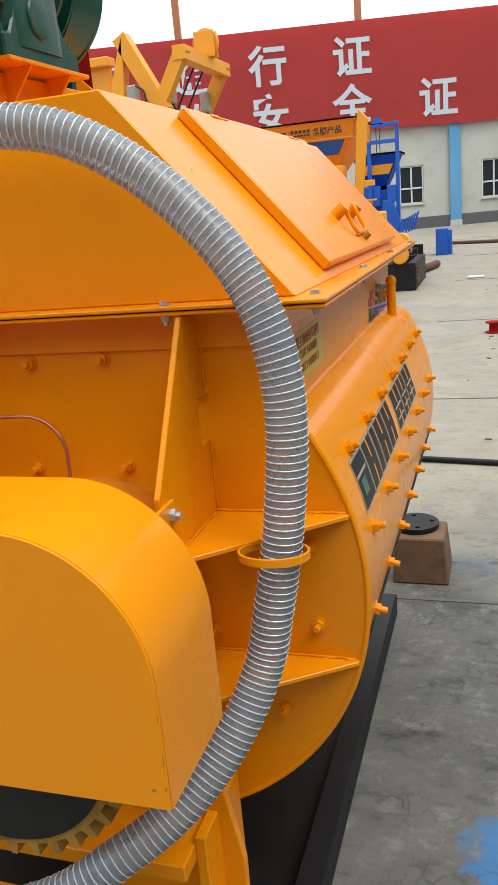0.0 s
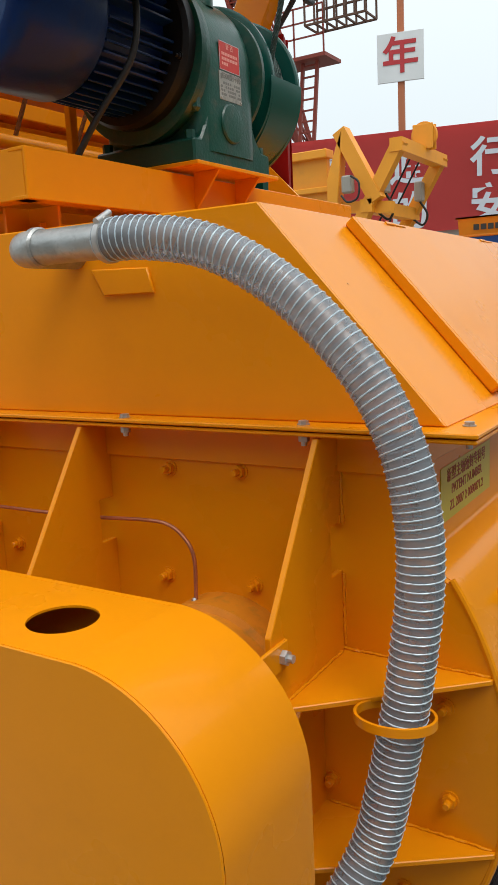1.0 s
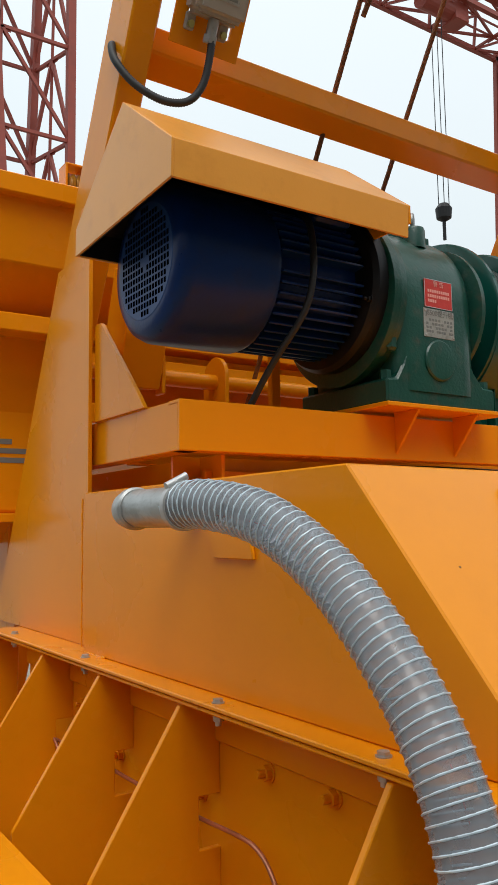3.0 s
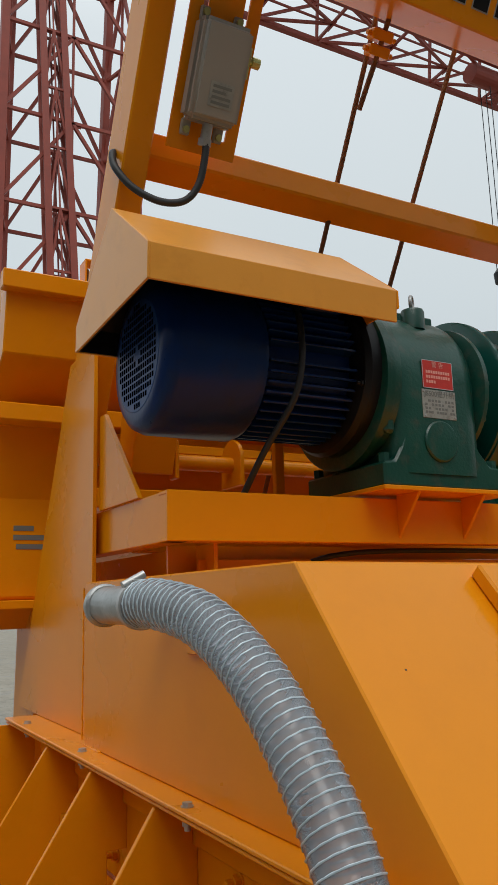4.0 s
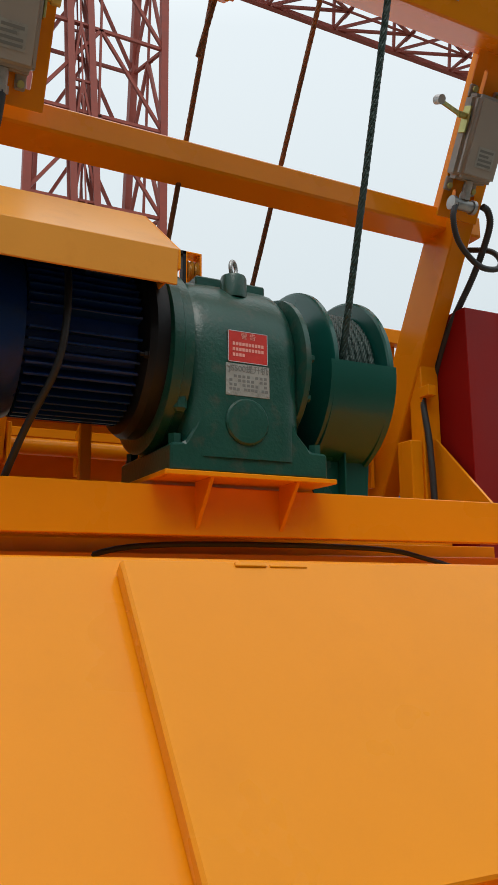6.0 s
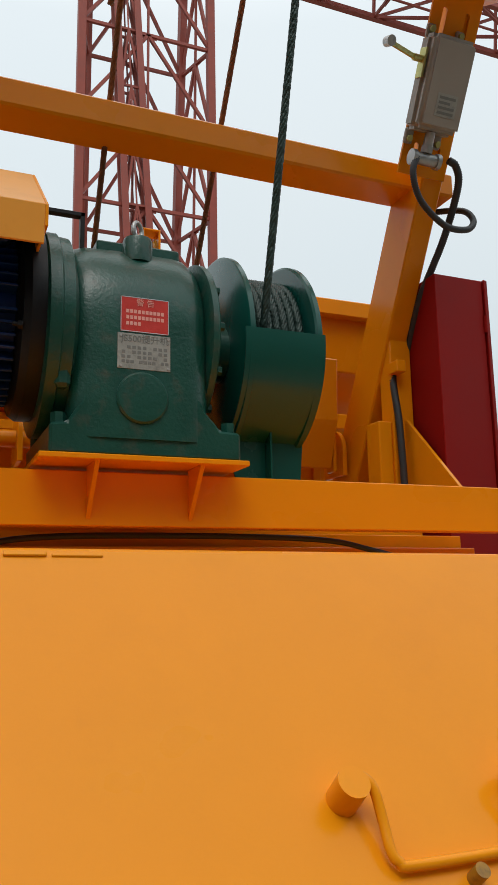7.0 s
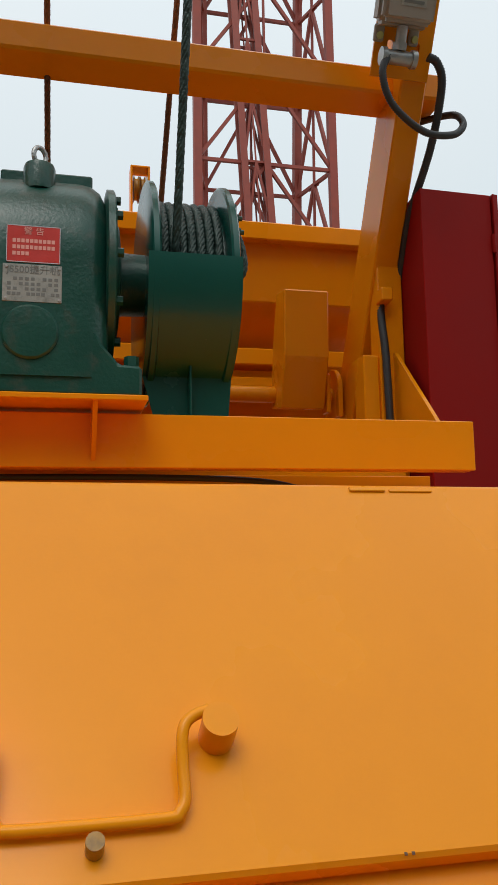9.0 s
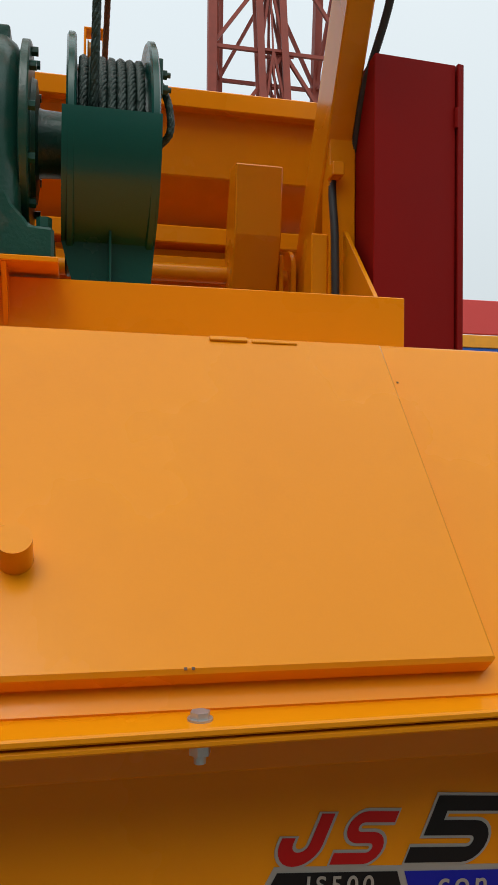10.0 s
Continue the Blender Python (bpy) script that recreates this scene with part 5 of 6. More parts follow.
conduit([(-0.472, 4.260, 3.317), (-0.475, 4.289, 3.303), (-0.501, 4.312, 3.252), (-0.595, 4.318, 3.124), (-0.717, 4.297, 2.954), (-0.807, 4.296, 2.798), (-0.80, 4.235, 2.72), (-0.775, 4.232, 2.55), (-0.765, 4.232, 2.35), (-0.765, 4.232, 2.12)], 0.0125, "dark grey conduit running down the hoist rail")
conduit([(-0.472, 4.171, 3.317), (-0.464, 4.139, 3.297), (-0.464, 4.121, 3.243), (-0.481, 4.155, 3.169), (-0.499, 4.250, 3.113), (-0.513, 4.344, 3.121), (-0.535, 4.391, 3.168), (-0.578, 4.391, 3.222), (-0.666, 4.365, 3.258), (-0.749, 4.333, 3.279)], 0.0105, "dark grey conduit loop hanging under the switch tee")
tagged(part("conduit_clip", box(-0.80, -0.745, 4.215, 4.25, 2.715, 2.755, 0.003), YELLOW), "yellow painted strap clip on the conduit", "clip")

# ropes
def rope(a, b, mat, label, r=0.0085, more=None):
    pts = [Vector(a), Vector(b)]
    ob = part("wire_rope", strands(pts, r, 9, 6), mat, smooth=60)
    return tagged(ob, label, "wire rope", "hoist ropes")


rope((-1.35, 3.26, 2.20), (-0.22, 3.238, 4.12), ROPE_RUST, "rust-brown hoist rope running up behind the cross beam")
rope((-1.15, 3.565, 2.55), (-0.24, 3.612, 4.18), ROPE_RUST, "dark brown hoist rope running up behind the cross beam")
rope((AX + 0.143, 3.535, AZ + 0.02), (0.16, 3.564, 4.25), ROPE_OIL, "greased dark green rope rising from the drum", 0.0095)
knot, kp, KI = grouped("rope_clip", tuple(on_rail(0.10, 3.235, 1.33)), "rope end doubled back and clamped with a yellow clip", "rope clip")
kp("rope_end", strands([on_rail(0.13, 3.24, 1.52), on_rail(0.13, 3.225, 1.35), on_rail(0.125, 3.20, 1.12)], 0.0085, 9, 6), ROPE_RUST, smooth=60)
for k in range(2):
    kp("clip_body", box(-0.02, 0.02, -0.045, 0.03, -0.016, 0.016, 0.004, Matrix.Translation(on_rail(0.12, 3.228, 1.30 + 0.045 * k)) @ RAIL_ANGLE.to_3x3().to_4x4()), YELLOW)
    kp("clip_bolt", rod(on_rail(0.12, 3.17, 1.30 + 0.045 * k), on_rail(0.12, 3.275, 1.30 + 0.045 * k), 0.008, 8), YELLOW)

# ---- skip hopper behind the winch ----
hopper, kp2, HPI = grouped("skip_hopper", (-1.6, 3.36, 2.0), "yellow-orange skip hopper with folded rim resting on its rails", "hopper")
hop = [(-1.24, 3.12), (-1.24, 3.05), (-1.27, 2.86), (-1.50, 2.70), (-1.52, 2.40), (-2.3, 2.2), (-2.6, 3.12)]
kp2("hopper_shell", prism(hop, "y", 2.30, 4.46, 0.004))
kp2("rim", box(-1.25, -1.200, 2.28, 4.48, 3.065, 3.13, 0.004))
kp2("stiffener", box(-1.40, -1.30, 2.30, 4.46, 2.640, 2.70, 0.004))
kp2("stiffener", box(-1.42, -1.32, 2.60, 4.26, 2.565, 2.60, 0.004))
kp2("stiffener", box(-1.44, -1.34, 2.60, 4.26, 2.36, 2.43, 0.004))
chute = kp2("side_chute", prism([(-1.40, 2.645), (-1.49, 2.40), (-1.49, 2.06), (-1.62, 1.95), (-2.3, 1.95), (-2.3, 2.645)], "y", 2.30, 2.57, 0.004))
kp2("chute_ledge", box(-1.60, -1.44, 2.28, 2.58, 2.02, 2.05, 0.003), YELLOW, chute)
for k, (y0, y1) in enumerate(((2.40, 2.47), (2.40, 2.54), (2.41, 2.53))):
    kp2("print_bar", box(-1.4898, -1.4885, y0, y1, 2.288 - 0.032 * k, 2.306 - 0.032 * k, 0), GREYINK, chute)
kp2("tipping_shaft", rod((-1.14, 2.55, 2.50), (-1.14, 4.30, 2.50), 0.028, 20), smooth=40)
for y in (3.075, 4.185):
    kp2("shaft_collar", prism(arc(-1.14, 2.515, 0.075, -10, 190, 12) + [(-1.214, 2.42), (-1.066, 2.42)], "y", y, y + 0.016, 0.002), smooth=30)
arm = [(-0.985, 2.815), (-1.085, 2.83), (-1.145, 2.66), (-1.18, 2.46), (-1.06, 2.44), (-1.00, 2.60)]
for y in (2.70, 4.015):
    kp2("lift_arm", prism(arm, "y", y - 0.03, y + 0.118, 0.004))
    kp2("arm_ear", box(-1.115, -1.06, y + 0.128, y + 0.142, 2.43, 2.56, 0.003))
for y in (2.50, 4.31):
    kp2("hopper_leg", prism([(-1.9, 0.0), (-1.7, 0.0), (-1.5, 2.55), (-1.7, 2.6)], "y", y - 0.02, y + 0.02, 0.004))
# rope sheaves on the rim
for y, lift in ((2.63, 0.0), (3.56, 0.09)):
    sh = kp2("sheave_block", joined(box(-1.40, -1.33, y - 0.035, y - 0.027, 3.12, 3.27 + lift, 0.002), box(-1.40, -1.33, y + 0.027, y + 0.035, 3.12, 3.27 + lift, 0.002), box(-1.40, -1.33, y - 0.035, y + 0.035, 3.265 + lift, 3.273 + lift, 0.002)))
    for o in (-0.013, 0.009):
        kp2("sheave", lathe([(-0.009, 0.05), (-0.004, 0.038), (0.004, 0.038), (0.009, 0.05)], (-1.365, y + o, 3.195 + lift), "y", 24), GEAR_DIRTY, sh, smooth=30)

# ---- red control cabinet ----
cab, cbp, CBI = grouped("control_cabinet", (-0.73, 4.48, 1.0), "dark red painted steel control cabinet on a post", "cabinet")


def cabinet_slab(poly, top=3.012):
    """An upright slab, its top sloped up away from the mixer to fit the camera's view."""
    bm = prism(poly, "z", 1.6, top, 0.003)
    for v in bm.verts:
        if v.co.z > 2.0:
            v.co.z += 0.25 * (v.co.y - 4.29)
    return bm


body = cbp("cabinet_body", cabinet_slab([(-0.62, 4.29), (-0.782, 4.612), (-1.06, 4.612), (-0.93, 4.312)]), RED_CAB)
cbp("cabinet_door", cabinet_slab([(-0.774, 4.616), (-0.792, 4.645), (-1.07, 4.645), (-1.06, 4.616)], 3.014), RED_CAB)
for z in (1.75, 2.90):
    cbp("hinge", rod((-0.777, 4.612, z), (-0.777, 4.612, z + 0.06), 0.007, 10), RED_CAB)
cbp("post", box(-0.87, -0.79, 4.40, 4.48, 0.0, 1.6, 0.004), YELLOW)

# ---- base skid, timber and loose parts by the mixer ----
skid, sp, SI = grouped("base_skid", (0.4, 3.4, 0.0), "black painted steel skid channels under the mixer", "skid")
sp("skid_beam", box(0.50, 0.575, 1.6, 4.30, 0.0, 0.10, 0.004), SKID)
sp("skid_beam", box(-1.15, -1.07, 1.6, 4.30, 0.0, 0.10, 0.004), SKID)
sp("skid_plate", box(-1.07, 0.50, 1.6, 4.30, 0.0, 0.03, 0.002), BLACK)
sp("skid_cross", box(-1.07, 0.50, 2.16, 2.26, 0.03, 0.099, 0.003), BLACK)
block = box(0.515, 0.79, 4.60, 4.88, 0.001, 0.235, 0.008)
for v in block.verts:
    if v.co.z > 0.1:
        v.co.x, v.co.y = 0.652 + (v.co.x - 0.652) * 0.86, 4.74 + (v.co.y - 4.74) * 0.86
tagged(part("timber_block", block, WOOD), "stained square timber block on the concrete", "timber")
disc, dp, DI = grouped("blank_flange", (0.62, 4.78, 0.235), "black steel blank flange lying on the timber block", "flange")
fl = prism([(0.62 + 0.115 * math.cos(a), 4.78 + 0.115 * math.sin(a)) for a in np.linspace(0, 2 * math.pi, 49)[:-1]], "z", 0.2355, 0.262, holes=[[(0.62 + 0.08 * math.cos(b) + 0.012 * math.cos(a), 4.78 + 0.08 * math.sin(b) + 0.012 * math.sin(a)) for a in np.linspace(0, 2 * math.pi, 13)[:-1]] for b in (0.2, 1.77, 3.34, 4.91)])
dp("flange_plate", fl, SKID, smooth=30)

# ---- factory building with banner ----
GZ = 0.5
WX, WALL_TURN = 0.93, radians(14)
hall, bp_, BI = grouped("factory_building", (WX, 36.0, GZ), "off-white workshop with dark plinth and blue pillars", "building")
WIN = [(-3.90, -2.93), (-0.62, 0.35), (2.7, 3.7), (-9.4, -8.4)]
holes = [[(WX + a, 1.48), (WX + b, 1.48), (WX + b, 2.96), (WX + a, 2.96)] for a, b in WIN]
bp_("wall", prism([(WX - 20, 0.2), (WX + 24, 0.2), (WX + 24, 8.1), (WX - 20, 8.1)], "y", 36.0, 36.3, holes=holes), WALLPAINT)
for u in (-20, 23.7):
    bp_("side_wall", box(WX + u, WX + u + 0.3, 36.3, 48, 0.2, 8.1, 0), WALLPAINT)
bp_("rear_wall", box(WX - 20, WX + 24, 48, 48.3, 0.2, 8.1, 0), WALLPAINT)
bp_("roof", box(WX - 20.2, WX + 24.2, 35.98, 48.4, 8.1, 8.3, 0.02), PLINTH)
bp_("plinth", box(WX - 20.02, WX + 24.02, 35.95, 36.0, 0.2, 0.94, 0.01), PLINTH)
for u in (-8.0, -1.905, 4.2):
    bp_("pillar", box(WX + u, WX + u + 0.45, 35.88, 35.949, 0.3, 4.6, 0.01), SKYBLUE)
    bp_("pillar_foot", box(WX + u - 0.02, WX + u + 0.47, 35.86, 35.88, 0.3, 0.72, 0.01), WALLPAINT)
for ua, ub in WIN:
    a, b = WX + ua, WX + ub
    wf = bp_("window", joined(box(a, a + 0.06, 36.05, 36.13, 1.48, 2.96, 0.005), box(b - 0.06, b, 36.05, 36.13, 1.48, 2.96, 0.005), box(a, b, 36.05, 36.13, 1.48, 1.54, 0.005),
                             box(a, b, 36.05, 36.13, 2.90, 2.96, 0.005), box((a + b) / 2 - 0.03, (a + b) / 2 + 0.03, 36.05, 36.13, 1.5, 2.95, 0.005), box(a, b, 36.05, 36.13, 2.06, 2.12, 0.005)), WINFRAME)
    for x0 in (a + 0.06, (a + b) / 2 + 0.03):
        for z0, z1 in ((1.54, 2.06), (2.12, 2.90)):
            bp_("pane", box(x0, x0 + (b - a) / 2 - 0.09, 36.08, 36.09, z0, z1, 0), GLASS, wf)
    bp_("window_sill", box(a - 0.05, b + 0.05, 35.93, 36.05, 1.42, 1.48, 0.01), WALLPAINT, wf)
    bp_("dark_interior", box(a - 0.1, b + 0.1, 36.32, 36.35, 1.4, 3.05, 0), BLACK, wf)
hall.rotation_euler.z = WALL_TURN
# banner: cloth with slight ripples hung in front of the wall
bm = bmesh.new()
nx, nz = 120, 14
vs = [[bm.verts.new((WX - 17.6 + 40.0 * i / nx, 35.80 + 0.007 * math.sin(i * 1.3 + j * 0.5) * math.sin(j * 0.45) + 0.006 * math.sin(i * 0.61 + j), 4.40 + 0.03 * math.sin(i * 0.35) * (1 - j / nz) + 4.0 * j / nz)) for j in range(nz + 1)] for i in range(nx + 1)]
for i in range(nx):
    for j in range(nz):
        bm.faces.new((vs[i][j], vs[i + 1][j], vs[i + 1][j + 1], vs[i][j + 1]))
bmesh.ops.solidify(bm, geom=bm.faces[:], thickness=0.01)
banner, bnp, BNI = grouped("banner", (WX, 36.0, 4.4), "long red cloth banner with white characters", "banner")
bnp("banner_cloth", bm, BANNER, smooth=60)
for ch, u, z in (("通", -12.0, 6.95), ("行", -8.83, 7.02), ("证", -5.58, 7.06), ("的", -11.95, 5.18), ("安", -8.85, 5.27), ("全", -5.65, 5.32), ("证", -2.32, 5.30), ("畅", -15.2, 6.9), ("产", -15.1, 5.15)):
    text_mesh(ch, 1.52, BNI @ facing((WX + u, 35.775, z), (1, 0, 0), (0, 0, 1)), WHITE, banner, "character", 0.003, 0.035)
banner.rotation_euler.z = WALL_TURN
# signboards on posts
for u, ch in ((-12.3, "年"), (-5.2, "自"), (-18.5, "百"), (1.9, "主")):
    sg, sgp, SGI = grouped("signboard", (WX, 36.0, 8.3), "white square sign with a red character on an orange post", "sign", "signs along the roof")
    x = WX + u
    sgp("post", box(x - 0.13, x + 0.13, 36.5, 36.76, 8.3, 16.5, 0.01), POST)
    sgp("sign_panel", box(x - 0.92, x + 0.92, 36.40, 36.48, 10.4, 12.25, 0.01), SIGN)
    text_mesh(ch, 1.45, SGI @ facing((x, 36.385, 11.3), (1, 0, 0), (0, 0, 1)), RED_INK, sg, "character", 0.01, 0.03)
    sg.rotation_euler.z = WALL_TURN


# ---- unseen walls added behind the camera to block low sky light ----
for nm, x0, x1, y0, y1, hgt in (("sky_block_east", 8.0, 8.4, -14.0, 33.0, 7.5), ("sky_block_south", -16.0, 8.0, -9.4, -9.0, 7.5)):
    tagged(part(nm, box(x0, x1, y0, y1, -0.1, hgt, 0), SKY_BLOCK), "unseen plain wall added to block low sky light", "wall", kind="structure")


# ---- gantry crane ----
crane, crp, CRI = grouped("gantry_crane", (-20.0, 9.0, 0.0), "red oxide lattice gantry crane standing in the yard", "gantry crane")


def bar(a, b, w):
    a, b = Vector(a), Vector(b)
    d = (b - a)
    bm = box(-w / 2, w / 2, -w / 2, w / 2, 0, d.length, 0)
    bm.transform(Matrix.Translation(a) @ d.to_track_quat("Z", "Y").to_matrix().to_4x4())
    return bm


def lattice(feet, tops, bays, chord, lace, gusset=0.0):
    """A four-post lattice between two rings of corners."""
    feet, tops = [Vector(p) for p in feet], [Vector(p) for p in tops]
    out, laces, plates = [], [], []
    for a, b in zip(feet, tops):
        out.append(bar(a, b, chord))
    for i in range(bays):
        f0, f1 = i / bays, (i + 1) / bays
        for k in range(4):
            j = (k + 1) % 4
            a0, a1 = feet[k].lerp(tops[k], f0), feet[k].lerp(tops[k], f1)
            b0, b1 = feet[j].lerp(tops[j], f0), feet[j].lerp(tops[j], f1)
            laces.append(bar(a0, b0, lace))
            mid = (a1 + b1) / 2
            laces += [bar(a0, mid, lace), bar(b0, mid, lace), bar((a0 + b0) / 2, mid, lace * 0.7)]
            if gusset:
                d = (b1 - a1).normalized()
                n = d.cross(Vector((0, 0, 1))).normalized()
                g = box(-gusset, gusset, -0.02, 0.02, -gusset * 0.45, gusset * 0.25, 0)
                g.transform(Matrix((( d.x, n.x, 0, mid.x), (d.y, n.y, 0, mid.y), (d.z, n.z, 1, mid.z), (0, 0, 0, 1))))
                plates.append(g)
    return out, joined(*(laces + plates))


# corners moved and scaled out from one camera position to fit its view
tower, twp, TWI = grouped("lattice_tower", (-129.0, 38.0, 0.0), "tall red oxide lattice tower, scaled and set far out to fit the camera's view", "tower")
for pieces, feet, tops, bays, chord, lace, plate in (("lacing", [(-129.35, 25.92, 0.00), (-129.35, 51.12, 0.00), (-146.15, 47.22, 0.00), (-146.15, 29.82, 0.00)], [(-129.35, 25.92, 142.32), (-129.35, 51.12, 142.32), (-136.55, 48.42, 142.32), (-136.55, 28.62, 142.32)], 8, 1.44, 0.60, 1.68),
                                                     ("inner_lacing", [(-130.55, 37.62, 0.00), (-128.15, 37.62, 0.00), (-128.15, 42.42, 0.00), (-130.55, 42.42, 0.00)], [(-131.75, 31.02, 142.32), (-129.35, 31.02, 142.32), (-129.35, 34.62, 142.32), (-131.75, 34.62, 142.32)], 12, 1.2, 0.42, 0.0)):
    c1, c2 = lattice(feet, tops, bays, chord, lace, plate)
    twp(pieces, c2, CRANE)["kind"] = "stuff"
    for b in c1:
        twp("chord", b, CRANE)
# far leg
c1, c2 = lattice([(-16.2, 36.5, 0), (-14.8, 36.5, 0), (-14.8, 38, 0), (-16.2, 38, 0)], [(-21.6, 33.2, 24), (-20.2, 33.2, 24), (-20.2, 34.8, 24), (-21.6, 34.8, 24)], 16, 0.2, 0.09)
leg = crp("far_leg_lacing", c2, CRANE)
leg["kind"] = "stuff"
for chord in c1:
    crp("far_leg_chord", chord, CRANE)
c1, c2 = lattice([(-21.6, 30, 0), (-20.2, 30, 0), (-20.2, 31.5, 0), (-21.6, 31.5, 0)], [(-21.6, 31.2, 24), (-20.2, 31.2, 24), (-20.2, 32.6, 24), (-21.6, 32.6, 24)], 16, 0.2, 0.09)
leg = crp("far_leg_lacing", c2, CRANE)
leg["kind"] = "stuff"
for chord in c1:
    crp("far_leg_chord", chord, CRANE)
# girder
c1, c2 = lattice([(-19.4, -14, 23.7), (-21.6, -14, 23.7), (-21.2, -14, 26.8), (-19.8, -14, 26.8)], [(-19.4, 50, 23.7), (-21.6, 50, 23.7), (-21.2, 50, 26.8), (-19.8, 50, 26.8)], 22, 0.2, 0.10, 0.3)
gd = crp("girder_lacing", c2, CRANE)
gd["kind"] = "stuff"
for chord in c1:
    crp("girder_chord", chord, CRANE)
crp("walkway_rail", bar((-19.2, -14, 26.2), (-19.2, 50, 26.2), 0.06), CRANE)
crp("track_beam", box(-20.1, -19.6, -14, 50, 24.85, 25.5, 0.02), CRANE)
crp("hoist_trolley", joined(rod((-20.0, 24.6, 23.4), (-20.0, 26.2, 23.4), 0.42, 20), box(-20.5, -19.6, 26.2, 27.0, 22.9, 23.9, 0.03)), CRANE)
for dx in (-0.25, 0.05, 0.3):
    crp("hoist_line", rod((-20.2 + dx, 25.6, 14.61), (-20.2 + dx, 25.6, 23.2), 0.018, 6), BLACK)
crp("hook_block", joined(lathe([(-0.45, 0.05), (-0.3, 0.3), (0.1, 0.34), (0.3, 0.2)], (-20.2, 25.6, 14.61), "z", 16), rod((-20.2, 25.6, 13.41), (-20.2, 25.6, 14.21), 0.07, 8)), BLACK)
# stair, platform and cage on the far leg
st = []
for i in range(18):
    f = i / 17
    st.append(box(-18.4 - 1.8 * f, -17.5 - 1.8 * f, 34.2, 34.9, 12.4 + 4.6 * f - 0.03, 12.4 + 4.6 * f + 0.03, 0))
st += [bar((-18.4, 34.2, 12.3), (-20.2, 34.2, 17.1), 0.12), bar((-17.5, 34.2, 12.3), (-19.3, 34.2, 17.1), 0.12)]
crp("stair", joined(*st), CRANE)
ld = [bar((-16.9, 34.2, 0.4), (-15.85, 34.2, 12.2), 0.14), bar((-16.2, 34.2, 0.4), (-15.15, 34.2, 12.2), 0.14)]
for i in range(26):
    f = (i + 0.5) / 26
    ld.append(bar((-16.9 + 1.05 * f, 34.2, 0.4 + 11.8 * f), (-16.2 + 1.05 * f, 34.2, 0.4 + 11.8 * f), 0.07))
crp("ladder", joined(*ld), CRANE)
pf = [box(-17.6, -14.5, 33.6, 35.2, 12.1, 12.25, 0)]
for x in (-17.5, -16.0, -14.6):
    pf.append(bar((x, 33.7, 12.2), (x, 33.7, 14.2), 0.06))
for z in (13.0, 13.6, 14.2):
    pf.append(bar((-17.5, 33.7, z), (-14.6, 33.7, z), 0.06))
deck = crp("platform", pf[0], CRANE)
for b in pf[1:]:
    crp("guard_rail", b, CRANE, deck)
cg = []
for x in np.linspace(-15.1, -12.4, 7):
    cg += [bar((x, 33, 13.2), (x, 33, 15.0 if x not in (-15.1, -12.4) else 17.0), 0.07), bar((x, 34.2, 13.2), (x, 34.2, 15.0), 0.07), bar((x, 33, 13.2), (x, 34.2, 13.2), 0.07)]
for z in (13.2, 14.1, 15.0):
    cg += [bar((-15.1, 33, z), (-12.4, 33, z), 0.08), bar((-15.1, 34.2, z), (-12.4, 34.2, z), 0.08)]
cg += [bar((-15.1, 33, 17.0), (-12.4, 33, 17.0), 0.14), bar((-15.1, 33, 15.0), (-13.75, 33, 17.0), 0.09), bar((-13.75, 33, 17.0), (-12.4, 33, 15.0), 0.09)]
cabin = crp("operator_cabin", box(-21.3, -20.0, 31.3, 33.6, 18.2, 18.5, 0.03), CRANE, plabel="red crane cabin with wide windows")
crp("cabin_roof", box(-21.3, -20.0, 31.3, 33.6, 20.9, 21.2, 0.03), CRANE, cabin)
crp("cabin_wall", box(-21.2, -20.0, 31.3, 31.45, 18.5, 20.9, 0.02), CRANE, cabin)
crp("cabin_wall", box(-21.3, -21.2, 31.3, 33.6, 18.5, 20.9, 0.02), CRANE, cabin)
crp("cabin_post", box(-20.15, -20.0, 33.45, 33.6, 18.5, 20.9, 0.02), CRANE, cabin)
crp("window_rail", box(-20.15, -20.0, 31.45, 33.45, 19.3, 19.42, 0.02), CRANE, cabin)
crp("pane", box(-20.08, -20.05, 31.45, 33.45, 18.5, 19.3, 0), GLASS, cabin)
crp("pane", box(-20.08, -20.05, 31.45, 33.45, 19.42, 20.9, 0), GLASS, cabin)
cage = crp("operator_cage", cg[0], RUST, plabel="brown lattice cage")
for b in cg[1:]:
    crp("cage_bar", b, RUST, cage)
crp("boom", bar((-16.5, 33.2, 17.0), (-2, 40.0, 21.0), 0.2), RUST)
rl = []
for z in (2.6, 3.5, 4.3):
    rl.append(bar((-19, 33, z), (-13.4, 33, z), 0.06))
for x in (-17, -15.2, -13.4):
    rl.append(bar((x, 33, 1.5), (x, 33, 4.3), 0.06))
crp("handrail", joined(*rl), CRANE)


